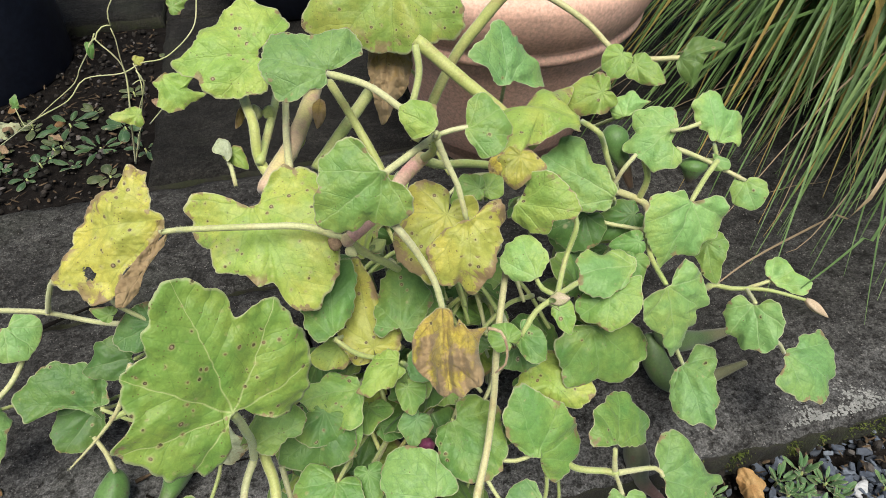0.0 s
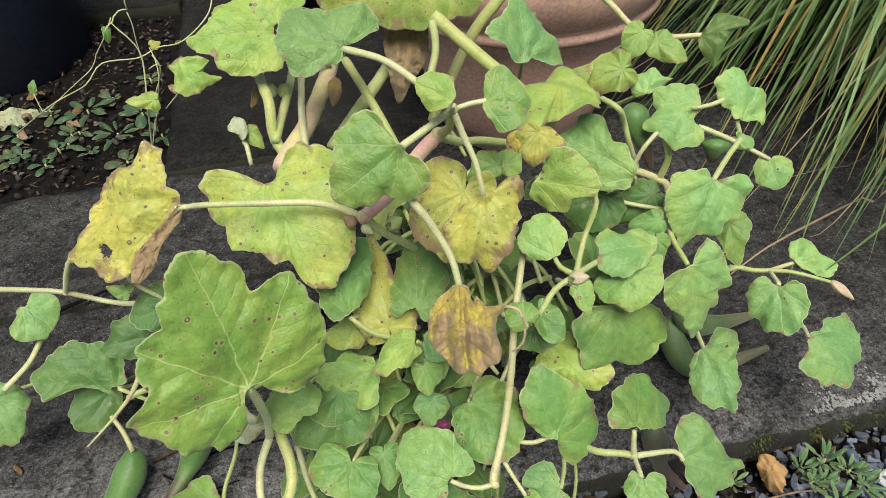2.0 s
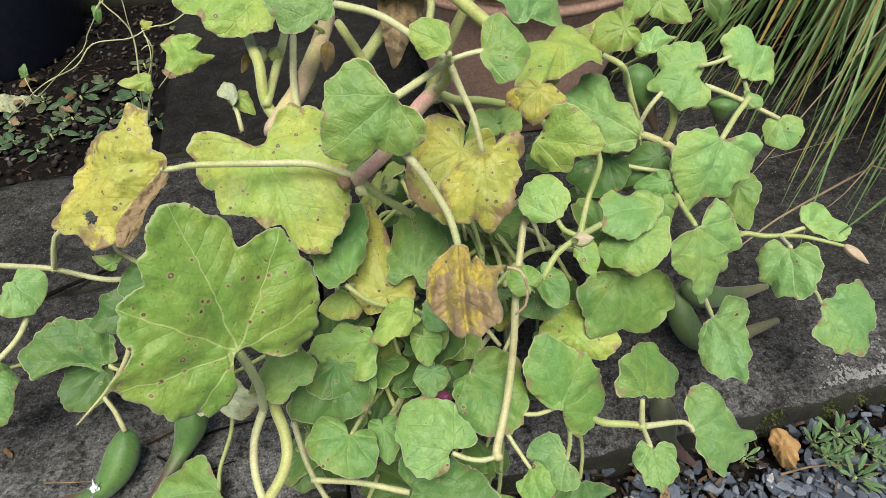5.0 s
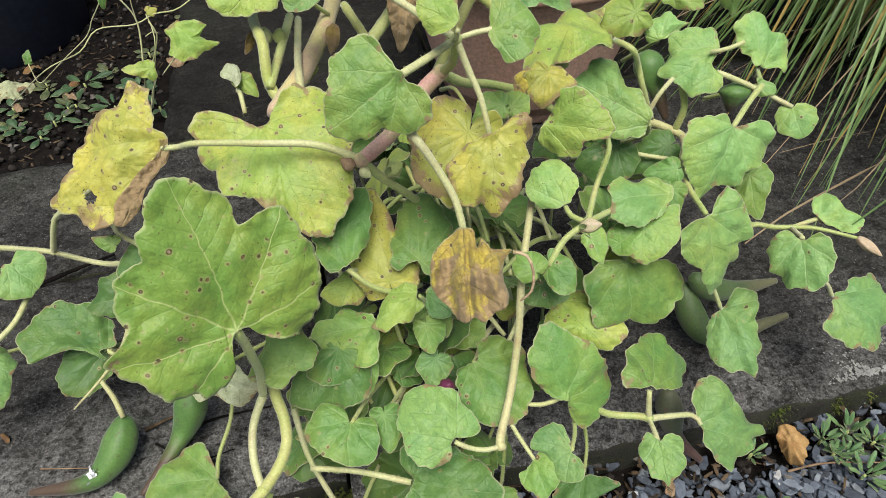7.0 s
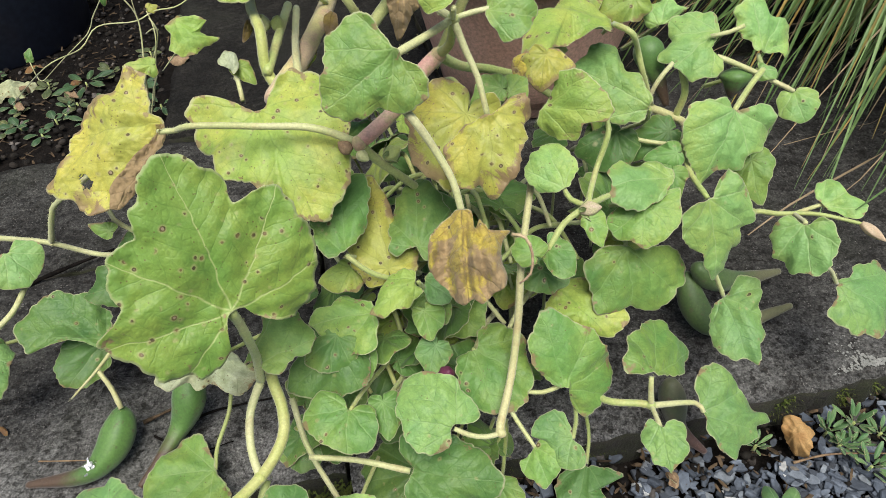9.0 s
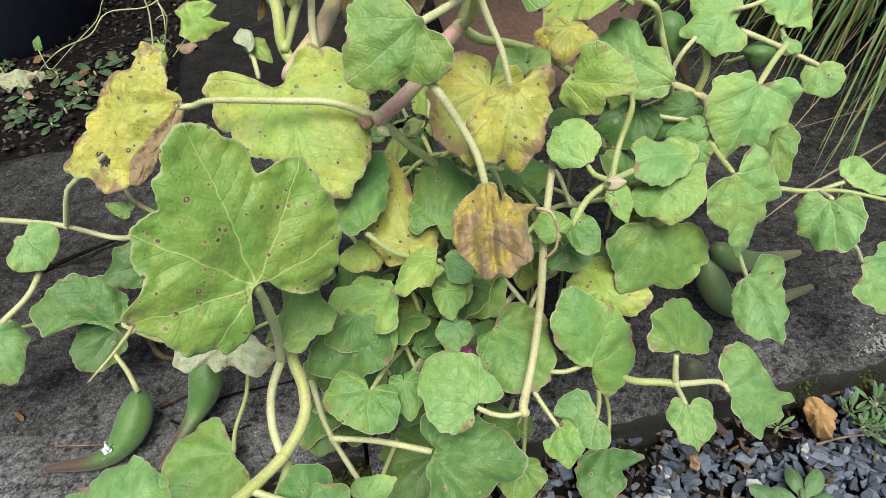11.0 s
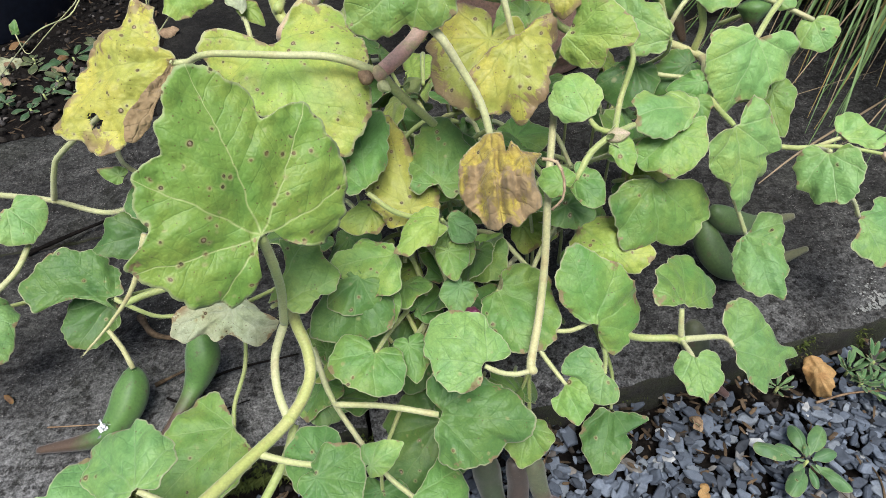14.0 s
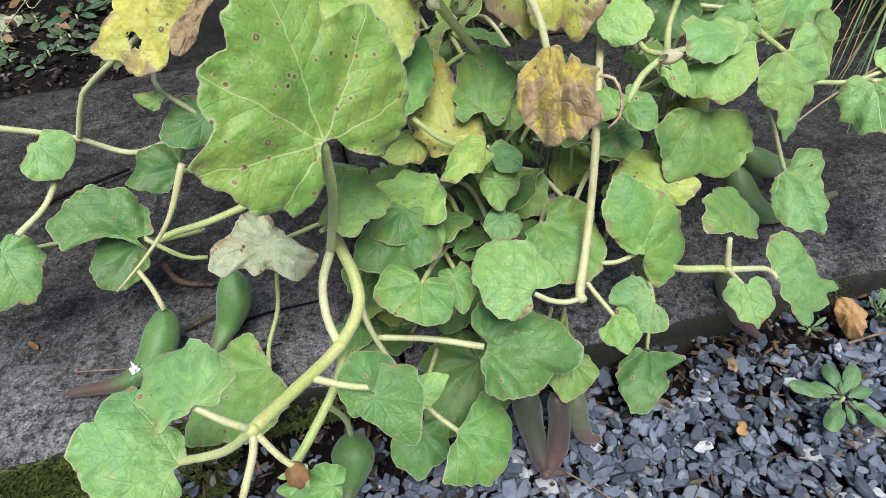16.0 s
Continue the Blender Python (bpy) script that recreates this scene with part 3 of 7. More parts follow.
def slab_mesh(u0, u1, v0, v1, thick, seed, top):
    """A paving slab with a riven top and worn edges, about its own middle."""
    lu, lv = u1 - u0, v1 - v0
    nu, nv = max(4, int(lu / 0.016)), max(4, int(lv / 0.016))
    verts, faces, mats, wear = [], [], [], []
    for i in range(nu + 1):
        for j in range(nv + 1):
            x, y = -lu / 2 + lu * i / nu, -lv / 2 + lv * j / nv
            scuff = 0.5 + 0.9 * noise.noise(Vector(((x + u0) * 3, (y + v0) * 6, 5.0)))
            wear.append(max(0.0, min(1.0, (1 - (y + lv / 2) / 0.22) * 1.3)) * min(1.0, scuff + 0.75 if x + u0 < -0.35 else max(0.1, 0.7 * scuff)) if v0 < 0.5 else 0.0)
            edge = min(i, nu - i, j, nv - j)
            q = Vector((x + u0, y + v0, seed))
            z = 0.005 * noise.noise(q * 5) + 0.0035 * noise.noise(q * 17) + 0.0015 * noise.noise(q * 48) - 0.004
            if edge == 0:
                z -= 0.008 + 0.006 * max(0.0, noise.noise(q * 30))
                x += 0.006 * noise.noise(q * 21)
                y += 0.006 * noise.noise(q * 19 + Vector((7, 0, 0))) + 0.006 * noise.noise(q * 47)
            elif edge == 1:
                z -= 0.0015 + 0.004 * max(0.0, noise.noise(q * 33))
            verts.append((x, y, z))
    for i in range(nu):
        for j in range(nv):
            a = i * (nv + 1) + j
            faces.append((a, a + nv + 1, a + nv + 2, a + 1))
            mats.append(0)
    ring = [i * (nv + 1) for i in range(nu + 1)] + [nu * (nv + 1) + j for j in range(1, nv + 1)] + [i * (nv + 1) + nv for i in range(nu - 1, -1, -1)] + [j for j in range(nv - 1, 0, -1)]
    rows = 4
    prev = ring
    for k in range(1, rows + 1):
        cur = []
        for r in ring:
            x, y, z = verts[r]
            q = Vector((x * 25, y * 25, k * 0.7 + seed))
            out = 0.012 * noise.noise(q) + 0.004 * noise.noise(q * 2.7)
            d = math.hypot(x, y)
            verts.append((x + out * x / d, y + out * y / d, z - thick * k / rows))
            cur.append(len(verts) - 1)
        for a in range(len(ring)):
            b = (a + 1) % len(ring)
            faces.append((prev[a], cur[a], cur[b], prev[b]))
            mats.append(1)
        prev = cur
    me = smooth(mesh_of("paving_slab", verts, faces, top, SLAB_SIDE))
    me.polygons.foreach_set("material_index", mats)
    wear += [0.0] * (len(verts) - len(wear))
    me.attributes.new("wear", "FLOAT", "POINT").data.foreach_set("value", wear)
    return me


pavement = thing("pavement", "weathered grey riven concrete paving slabs", "paving", kind="structure")


def slab(u0, u1, v0, v1, z=0.0, thick=0.11, tilt=0.0, seed=1, top=SLAB):
    m = Matrix.Translation(pave((u0 + u1) / 2, (v0 + v1) / 2, z)) @ pose(0, 0, 0, tilt, 0, math.degrees(PAVE))
    part("paving_slab", slab_mesh(u0, u1, v0, v1, thick, seed * 3.7, top), pavement, matrix=m)


slab(-1.9, -0.62, 0.415, 0.86, 0.0, seed=1)
slab(-0.61, 0.02, 0.405, 0.86, 0.0, seed=2)
slab(0.03, 1.55, 0.372, 1.2, 0.0, seed=3)
slab(1.56, 2.4, 0.375, 1.2, 0.0, seed=4)
slab(-1.9, -0.62, 0.875, 1.2, -0.002, seed=5)
slab(-0.61, 0.02, 0.87, 1.2, -0.003, seed=6)
slab(-0.275, 0.33, 1.215, 1.98, 0.0, seed=7, top=SLAB_DARK)
slab(0.34, 1.1, 1.215, 1.98, -0.004, seed=8, top=SLAB_DARK)
slab(1.11, 2.2, 1.215, 1.98, -0.004, seed=9, top=SLAB_DARK)
slab(-2.2, -0.29, 1.99, 2.5, 0.01, seed=10, top=SLAB_DARK)
slab(-0.28, 0.9, 1.99, 2.7, 0.0, seed=11, top=SLAB_DARK)
slab(0.91, 2.2, 1.99, 2.7, 0.0, seed=12, top=SLAB_DARK)


def bed_mesh():
    verts, faces = [], []
    n = 60
    for i in range(n + 1):
        for j in range(n + 1):
            u, v = -2.2 + 1.93 * i / n, 1.19 + 0.82 * j / n
            p = pave(u, v)
            verts.append((p.x, p.y, -0.03 + 0.012 * noise.noise(p * 14) + 0.007 * noise.noise(p * 45)))
    for i in range(n):
        for j in range(n):
            a = i * (n + 1) + j
            faces.append((a, a + n + 1, a + n + 2, a + 1))
    return smooth(mesh_of("soil_bed", verts, faces, SOIL))


tagged(part("soil_bed", bed_mesh()), "dark soil bed with pebbles and leaf litter", "soil", kind="structure")

# ---- terracotta pot ----
def lathe(name, profile, material, sides=64, wobble=0.0):
    verts, faces = [], []
    n = len(profile)
    for j in range(sides):
        a = 2 * math.pi * j / sides
        for r, z in profile:
            r2 = r * (1 + wobble * noise.noise(Vector((math.cos(a) * 2, math.sin(a) * 2, z * 12))))
            verts.append((r2 * math.cos(a), r2 * math.sin(a), z))
    for j in range(sides):
        for k in range(n - 1):
            a, b = j * n + k, ((j + 1) % sides) * n + k
            faces.append((a, b, b + 1, a + 1))
    return smooth(mesh_of(name, verts, faces, material))


def soil_disc(name, radius, z, seed):
    verts, faces = [(0, 0, z + 0.01)], []
    n, m = 32, 6
    for k in range(1, m + 1):
        for j in range(n):
            a = 2 * math.pi * j / n
            r = radius * k / m
            p = Vector((r * math.cos(a), r * math.sin(a), 0))
            verts.append((p.x, p.y, z + 0.012 * noise.noise(p * 30 + Vector((seed, 0, 0)))))
    for j in range(n):
        faces.append((0, 1 + j, 1 + (j + 1) % n))
        for k in range(m - 1):
            a, b = 1 + k * n + j, 1 + k * n + (j + 1) % n
            faces.append((a, a + n, b + n, b))
    return smooth(mesh_of(name, verts, faces, SOIL))


POT = (0.13, 1.33, 0.0)
pot = thing("flower_pot", "large terracotta flower pot with a thick rolled rim", "flower pot", POT)
part("pot_wall", lathe("pot_wall", [(0.0, 0.0), (0.165, 0.0), (0.17, 0.006), (0.205, 0.12), (0.24, 0.27), (0.25, 0.305), (0.24, 0.305), (0.22, 0.27), (0.18, 0.03), (0.0, 0.03)], TERRACOTTA, wobble=0.006), pot)
part("pot_rim", lathe("pot_rim", [(0.246, 0.3), (0.262, 0.3), (0.268, 0.306), (0.27, 0.317), (0.264, 0.325), (0.272, 0.334), (0.288, 0.37), (0.295, 0.405), (0.292, 0.425), (0.278, 0.433), (0.262, 0.425), (0.252, 0.4), (0.244, 0.34), (0.24, 0.3)], TERRACOTTA, wobble=0.008), pot)
part("potting_soil", soil_disc("potting_soil", 0.244, 0.36, 2.0), pot, "dark potting soil")

dark_pot = thing("plastic_tub", "dark blue-black plastic tub standing on soil", "plant tub", (-1.25, 1.55, -0.03))
part("tub_wall", lathe("tub_wall", [(0.0, 0.0), (0.215, 0.0), (0.22, 0.008), (0.245, 0.3), (0.252, 0.38), (0.24, 0.38), (0.232, 0.3), (0.2, 0.05), (0.0, 0.05)], DARK_PLASTIC), dark_pot)
part("tub_rim", lathe("tub_rim", [(0.246, 0.34), (0.262, 0.342), (0.266, 0.352), (0.266, 0.39), (0.26, 0.396), (0.246, 0.394), (0.24, 0.37)], DARK_PLASTIC), dark_pot)
part("tub_soil", soil_disc("tub_soil", 0.238, 0.33, 5.0), dark_pot)
low_pot = thing("plastic_bowl", "low dark blue plastic planting bowl with bare soil", "plant bowl", (-0.5, 1.98, 0.0))
part("bowl_wall", lathe("bowl_wall", [(0.0, 0.0), (0.17, 0.0), (0.178, 0.008), (0.225, 0.13), (0.232, 0.155), (0.222, 0.16), (0.212, 0.14), (0.165, 0.03), (0.0, 0.03)], DARK_PLASTIC), low_pot)
part("bowl_rim", lathe("bowl_rim", [(0.226, 0.14), (0.24, 0.142), (0.243, 0.15), (0.24, 0.166), (0.226, 0.168), (0.216, 0.155)], DARK_PLASTIC), low_pot)
part("bowl_soil", soil_disc("bowl_soil", 0.215, 0.125, 9.0), low_pot)

# ---- the trailing plant ----
plant = thing("trailing_plant", "sprawling large-leaved plant, yellowing green, spilling over paving", "plant", POT)
PLANT_SHIFT = Matrix.Translation((-POT[0], -POT[1], -POT[2]))
LEAF_LABELS = {"dead": "withered yellow-brown crumpled leaf", "brown": "dried brown curled leaf", "yellow": "yellow spotted leaf with browned margin", "under": "drooping leaf showing its pale underside", "yellowgreen": "yellowing leaf with brown flecks"}


def leaf(look_name, at, turn, length, left, right, back=0.6, lobing=0.05, droop=0.1, ripple=0.04, seed=1, lobes=(), crumple=0.0, hole=None, centre=(0.0, 0.0), pleat=0.0):
    me = blade_mesh("leaf", length, left, right, back, lobing, droop, ripple, seed, LEAF_LOOKS[look_name], teeth=0.4 if crumple > 0.009 else 1.0, lobes=lobes, crumple=crumple, hole=hole, centre=centre, pleat=pleat)
    return part("leaf", me, plant, LEAF_LABELS.get(look_name, ""), PLANT_SHIFT @ pose(*at, *turn))


def stem(name, look_name, r0, r1, *pts, hairs=6000):
    line = curve_points(pts, 0.008)
    seed = int(abs(pts[0][0]) * 1000) + 7
    r0, r1 = 0.87 * r0, 0.87 * r1
    me = tube(name, line, lambda s: (r0 + (r1 - r0) * s) * (1 + 0.12 * (abs(2 * s - 1) ** 6)) * (0.82 if s <= 0 or s >= 1 else 1.0), 10, STEM_LOOKS[look_name], 0.03, seed, hairs)
    return part(name, me, plant, "", PLANT_SHIFT)


def pod(look_name, body, horn, *pts):
    """A plump seed pod that runs out into a curved horn."""
    line = curve_points(pts, 0.004)

    def radius(s):
        if s < 0.22:
            return horn * 0.8 + (body - horn * 0.8) * math.sin(math.pi / 2 * s / 0.22) ** 0.7
        if s < 0.66:
            f = (s - 0.22) / 0.44
            return body + (horn * 1.5 - body) * f * f * (3 - 2 * f)
        return horn * (1.5 - 0.9 * (s - 0.66) / 0.34)

    me = tube("seed_pod", line, radius, 24, POD_LOOKS[look_name], 0.0, 5, 16000, 0.09)
    return part("seed_pod", me, plant, "green horned seed pod" if look_name != "brown" else "browning horned seed pod", PLANT_SHIFT)


leaf('yellow', (-0.249, 0.557, 0.414), (-27.6, 30.5, -134.3), 0.128, (60, 0.014), (60, 0.076), droop=0.02, ripple=0.02, seed=1, lobes=((-172, 0.067), (-168, 0.077), (-162, 0.079), (-156, 0.083), (-151, 0.081), (-148, 0.073), (-143, 0.053), (-130, 0.050), (-106, 0.047), (-77, 0.040), (-49, 0.047), (-33, 0.046), (-27, 0.056), (-19, 0.074), (-11, 0.078), (-1, 0.073), (9, 0.071), (22, 0.078), (34, 0.072), (44, 0.065), (52, 0.050), (75, 0.037), (103, 0.037), (122, 0.045), (135, 0.055), (149, 0.060), (171, 0.056)), centre=(0.051, -0.031), hole=(0.094, -0.024, 0.0065), crumple=0.005)
leaf('yellowgreen', (-0.159, 0.584, 0.411), (11.8, 25.8, -53.6), 0.125, (36, 0.108), (116, 0.072), back=0.75, lobing=0.10, droop=0.10, ripple=0.06, seed=2, lobes=((178, 0.054), (181, 0.068), (187, 0.089), (195, 0.087), (203, 0.098), (215, 0.098), (224, 0.096), (228, 0.085), (246, 0.078), (255, 0.062), (268, 0.060), (280, 0.063), (299, 0.050), (325, 0.054), (340, 0.052), (347, 0.071), (357, 0.086), (367, 0.092), (381, 0.084), (396, 0.084), (409, 0.081), (417, 0.073), (445, 0.079), (465, 0.083), (482, 0.092), (496, 0.087), (515, 0.081), (524, 0.076), (529, 0.057)), centre=(0.039, -0.001))
leaf('spotted', (-0.122, 0.349, 0.383), (2.9, -63.9, 125.6), 0.132, (60, 0.096), (60, 0.085), droop=0.05, ripple=0.012, seed=3, lobes=((-161, 0.047), (-159, 0.061), (-151, 0.077), (-144, 0.090), (-132, 0.093), (-118, 0.094), (-107, 0.094), (-94, 0.090), (-78, 0.085), (-67, 0.087), (-57, 0.076), (-52, 0.063), (-45, 0.057), (-36, 0.069), (-22, 0.078), (-13, 0.085), (-5, 0.088), (4, 0.086), (14, 0.078), (19, 0.068), (29, 0.066), (39, 0.057), (50, 0.059), (59, 0.065), (70, 0.064), (84, 0.064), (96, 0.063), (104, 0.089), (110, 0.096), (123, 0.089), (134, 0.092), (140, 0.095), (151, 0.090), (158, 0.095), (167, 0.089), (175, 0.076), (179, 0.049)), centre=(0.044, 0.006))
leaf('limegreen', (-0.002, 0.530, 0.510), (-47.5, 27.4, -147.3), 0.077, (60, 0.045), (60, 0.049), droop=0.1, ripple=0.03, seed=4, lobes=((-167, 0.039), (-144, 0.046), (-129, 0.052), (-108, 0.049), (-80, 0.041), (-51, 0.035), (-18, 0.042), (5, 0.043), (22, 0.038), (45, 0.032), (71, 0.028), (87, 0.038), (101, 0.046), (120, 0.054), (137, 0.055), (152, 0.049), (168, 0.041)), centre=(0.034, -0.002))
leaf('yellow', (0.076, 0.554, 0.431), (5.2, 36.8, -80.9), 0.073, (114, 0.044), (65, 0.048), back=0.62, lobing=0.06, droop=0.17, ripple=0.06, seed=5, lobes=((-170, 0.022), (-136, 0.025), (-100, 0.035), (-84, 0.042), (-68, 0.042), (-48, 0.051), (-23, 0.044), (-14, 0.036), (-5, 0.046), (4, 0.051), (19, 0.045), (44, 0.042), (70, 0.033), (96, 0.040), (110, 0.038), (117, 0.050), (136, 0.059), (145, 0.059), (152, 0.047), (162, 0.035)), centre=(0.024, -0.004), crumple=0.003)
leaf('yellow', (0.055, 0.573, 0.419), (-9.7, 34.4, -102.1), 0.075, (26, 0.061), (32, 0.076), back=0.62, lobing=0.06, droop=0.17, ripple=0.06, seed=6)
leaf('dead', (0.055, 0.478, 0.381), (2.7, 30.5, -81.8), 0.089, (60, 0.043), (60, 0.035), seed=7, lobes=((-175, 0.045), (-166, 0.045), (-141, 0.041), (-126, 0.040), (-90, 0.039), (-66, 0.037), (-45, 0.035), (-31, 0.039), (-11, 0.045), (-1, 0.040), (10, 0.046), (26, 0.042), (37, 0.045), (53, 0.039), (83, 0.028), (110, 0.033), (119, 0.044), (133, 0.028), (159, 0.034), (164, 0.025), (173, 0.041)), centre=(0.044, 0.004), crumple=0.015, pleat=0.016)
leaf('lime', (0.045, 0.560, 0.540), (-36.7, -17.0, 164.9), 0.039, (60, 0.017), (60, 0.02), droop=0.1, ripple=0.03, seed=8, lobes=((-179, 0.021), (-145, 0.017), (-112, 0.020), (-46, 0.018), (-7, 0.021), (32, 0.017), (72, 0.017), (102, 0.019), (145, 0.018)), centre=(0.018, -0.002))
leaf('limegreen', (0.074, 0.596, 0.518), (39.3, 5.7, -8.0), 0.041, (60, 0.036), (60, 0.026), droop=0.1, ripple=0.03, seed=9, lobes=((-143, 0.021), (-109, 0.023), (-87, 0.031), (-70, 0.033), (-47, 0.030), (-5, 0.024), (32, 0.021), (75, 0.024), (107, 0.033), (127, 0.033), (153, 0.026), (176, 0.020)), centre=(0.017, 0.005))
leaf('yellowgreen', (0.209, 0.732, 0.436), (-2.8, -7.8, -151.7), 0.122, (60, 0.032), (60, 0.083), droop=0.17, ripple=0.06, seed=10, lobes=((-167, 0.049), (-154, 0.085), (-143, 0.093), (-131, 0.076), (-107, 0.031), (-73, 0.026), (-34, 0.046), (11, 0.058), (29, 0.087), (36, 0.095), (44, 0.082), (50, 0.053), (87, 0.038), (112, 0.052), (138, 0.054), (161, 0.051)), centre=(0.045, -0.026))
leaf('yellowgreen', (0.241, 0.801, 0.429), (-37.9, 19.2, -167.7), 0.049, (38, 0.034), (38, 0.041), back=0.62, lobing=0.06, droop=0.17, ripple=0.06, seed=11)
leaf('bluegreen', (0.118, 0.808, 0.434), (25.1, -44.3, 101.0), 0.084, (60, 0.055), (60, 0.076), droop=0.1, ripple=0.03, seed=12, lobes=((-175, 0.037), (-151, 0.044), (-139, 0.060), (-115, 0.072), (-90, 0.041), (-58, 0.034), (-23, 0.030), (11, 0.046), (33, 0.043), (70, 0.046), (81, 0.057), (95, 0.066), (113, 0.047), (143, 0.048), (165, 0.044)), centre=(0.039, -0.011))
leaf('bluegreen', (-0.082, 0.687, 0.519), (-28.7, -10.6, 178.0), 0.076, (60, 0.046), (60, 0.053), seed=13, lobes=((-176, 0.040), (-171, 0.053), (-160, 0.051), (-153, 0.059), (-142, 0.068), (-130, 0.065), (-110, 0.051), (-82, 0.036), (-56, 0.042), (-41, 0.054), (-31, 0.058), (-15, 0.055), (6, 0.053), (21, 0.055), (38, 0.050), (63, 0.053), (77, 0.051), (90, 0.043), (109, 0.029), (145, 0.030), (168, 0.030)), centre=(0.023, -0.004))
leaf('lime', (-0.175, 0.756, 0.500), (-34.3, -3.2, -160.0), 0.104, (60, 0.051), (60, 0.071), seed=14, lobes=((-160, 0.075), (-141, 0.076), (-109, 0.065), (-83, 0.047), (-61, 0.039), (-39, 0.043), (-19, 0.039), (-2, 0.049), (8, 0.071), (21, 0.064), (35, 0.054), (49, 0.058), (64, 0.062), (84, 0.061), (97, 0.061), (114, 0.067), (135, 0.056), (174, 0.058)), centre=(0.034, -0.010))
leaf('yellowgreen', (-0.029, 0.844, 0.555), (0.6, 46.5, -80.7), 0.086, (54, 0.111), (64, 0.110), back=0.62, lobing=0.06, droop=0.17, ripple=0.06, seed=15)
leaf('limegreen', (0.087, 0.612, 0.423), (-36.9, 17.1, -157.9), 0.033, (51, 0.012), (71, 0.025), back=0.62, lobing=0.06, droop=0.17, ripple=0.06, seed=16)
leaf('limegreen', (0.096, 0.620, 0.418), (20.8, -36.3, 55.1), 0.023, (39, 0.018), (31, 0.023), back=0.62, lobing=0.06, droop=0.17, ripple=0.06, seed=17)
leaf('lime', (0.133, 0.622, 0.398), (57.2, -10.0, -22.7), 0.069, (60, 0.037), (60, 0.034), droop=0.1, ripple=0.03, seed=18, lobes=((-162, 0.038), (-145, 0.042), (-126, 0.044), (-100, 0.036), (-73, 0.031), (-52, 0.022), (-23, 0.031), (-3, 0.036), (23, 0.030), (61, 0.029), (90, 0.036), (119, 0.040), (134, 0.041), (149, 0.035), (172, 0.033)), centre=(0.033, 0.002))
leaf('mint', (0.254, 0.671, 0.365), (-39.7, -14.0, 152.2), 0.105, (60, 0.034), (60, 0.044), droop=0.1, ripple=0.03, seed=19, lobes=((-175, 0.039), (-155, 0.032), (-119, 0.026), (-87, 0.020), (-71, 0.028), (-54, 0.048), (-41, 0.056), (-13, 0.056), (9, 0.061), (21, 0.048), (34, 0.033), (91, 0.026), (112, 0.042), (148, 0.050), (173, 0.061)), centre=(0.044, -0.005))
leaf('yellow', (0.132, 0.650, 0.440), (-3.1, 41.8, -99.5), 0.036, (79, 0.028), (70, 0.027), back=0.62, lobing=0.06, droop=0.17, ripple=0.06, seed=20, crumple=0.006)
leaf('mint', (0.155, 0.557, 0.343), (-19.3, -30.6, 117.6), 0.054, (60, 0.031), (60, 0.024), droop=0.1, ripple=0.03, seed=21, lobes=((-160, 0.030), (-128, 0.029), (-96, 0.028), (-49, 0.025), (-14, 0.029), (16, 0.027), (64, 0.026), (105, 0.028), (143, 0.028), (173, 0.027)), centre=(0.026, 0.004))
leaf('mint', (0.333, 0.762, 0.408), (-18.9, 29.5, -148.2), 0.064, (60, 0.039), (60, 0.048), droop=0.1, ripple=0.03, seed=22, lobes=((-162, 0.041), (-133, 0.043), (-102, 0.045), (-83, 0.043), (-62, 0.027), (-35, 0.039), (-19, 0.041), (25, 0.039), (46, 0.047), (80, 0.044), (104, 0.035), (114, 0.020), (174, 0.029)), centre=(0.025, -0.004))
leaf('mint', (0.272, 0.789, 0.403), (3.3, -46.1, 70.6), 0.034, (66, 0.023), (48, 0.039), back=0.62, lobing=0.06, droop=0.17, ripple=0.06, seed=23, lobes=((-127, 0.013), (-78, 0.020), (-64, 0.032), (-46, 0.019), (-3, 0.022), (37, 0.015), (86, 0.027), (108, 0.025), (152, 0.021)), centre=(0.014, -0.001))
leaf('mint', (0.397, 0.780, 0.373), (-3.7, -50.8, 111.4), 0.067, (60, 0.024), (60, 0.049), droop=0.1, ripple=0.03, seed=24, lobes=((-168, 0.032), (-154, 0.044), (-128, 0.035), (-99, 0.037), (-73, 0.026), (-35, 0.017), (-11, 0.033), (19, 0.042), (51, 0.047), (66, 0.038), (88, 0.033), (122, 0.026), (151, 0.035)), centre=(0.027, -0.012))
leaf('mint', (0.385, 0.741, 0.374), (42.9, -10.1, -13.8), 0.019, (111, 0.011), (62, 0.015), back=0.62, lobing=0.06, droop=0.17, ripple=0.06, seed=25, lobes=((-163, 0.010), (-99, 0.010), (-26, 0.015), (20, 0.014), (92, 0.010), (126, 0.016)), centre=(0.006, -0.004))
leaf('mint', (0.426, 0.723, 0.357), (30.4, 31.4, -69.7), 0.039, (60, 0.025), (60, 0.02), droop=0.1, ripple=0.03, seed=26, lobes=((-177, 0.021), (-149, 0.026), (-123, 0.027), (-80, 0.023), (-37, 0.023), (-6, 0.023), (23, 0.021), (65, 0.019), (102, 0.023), (148, 0.020)), centre=(0.017, 0.002))
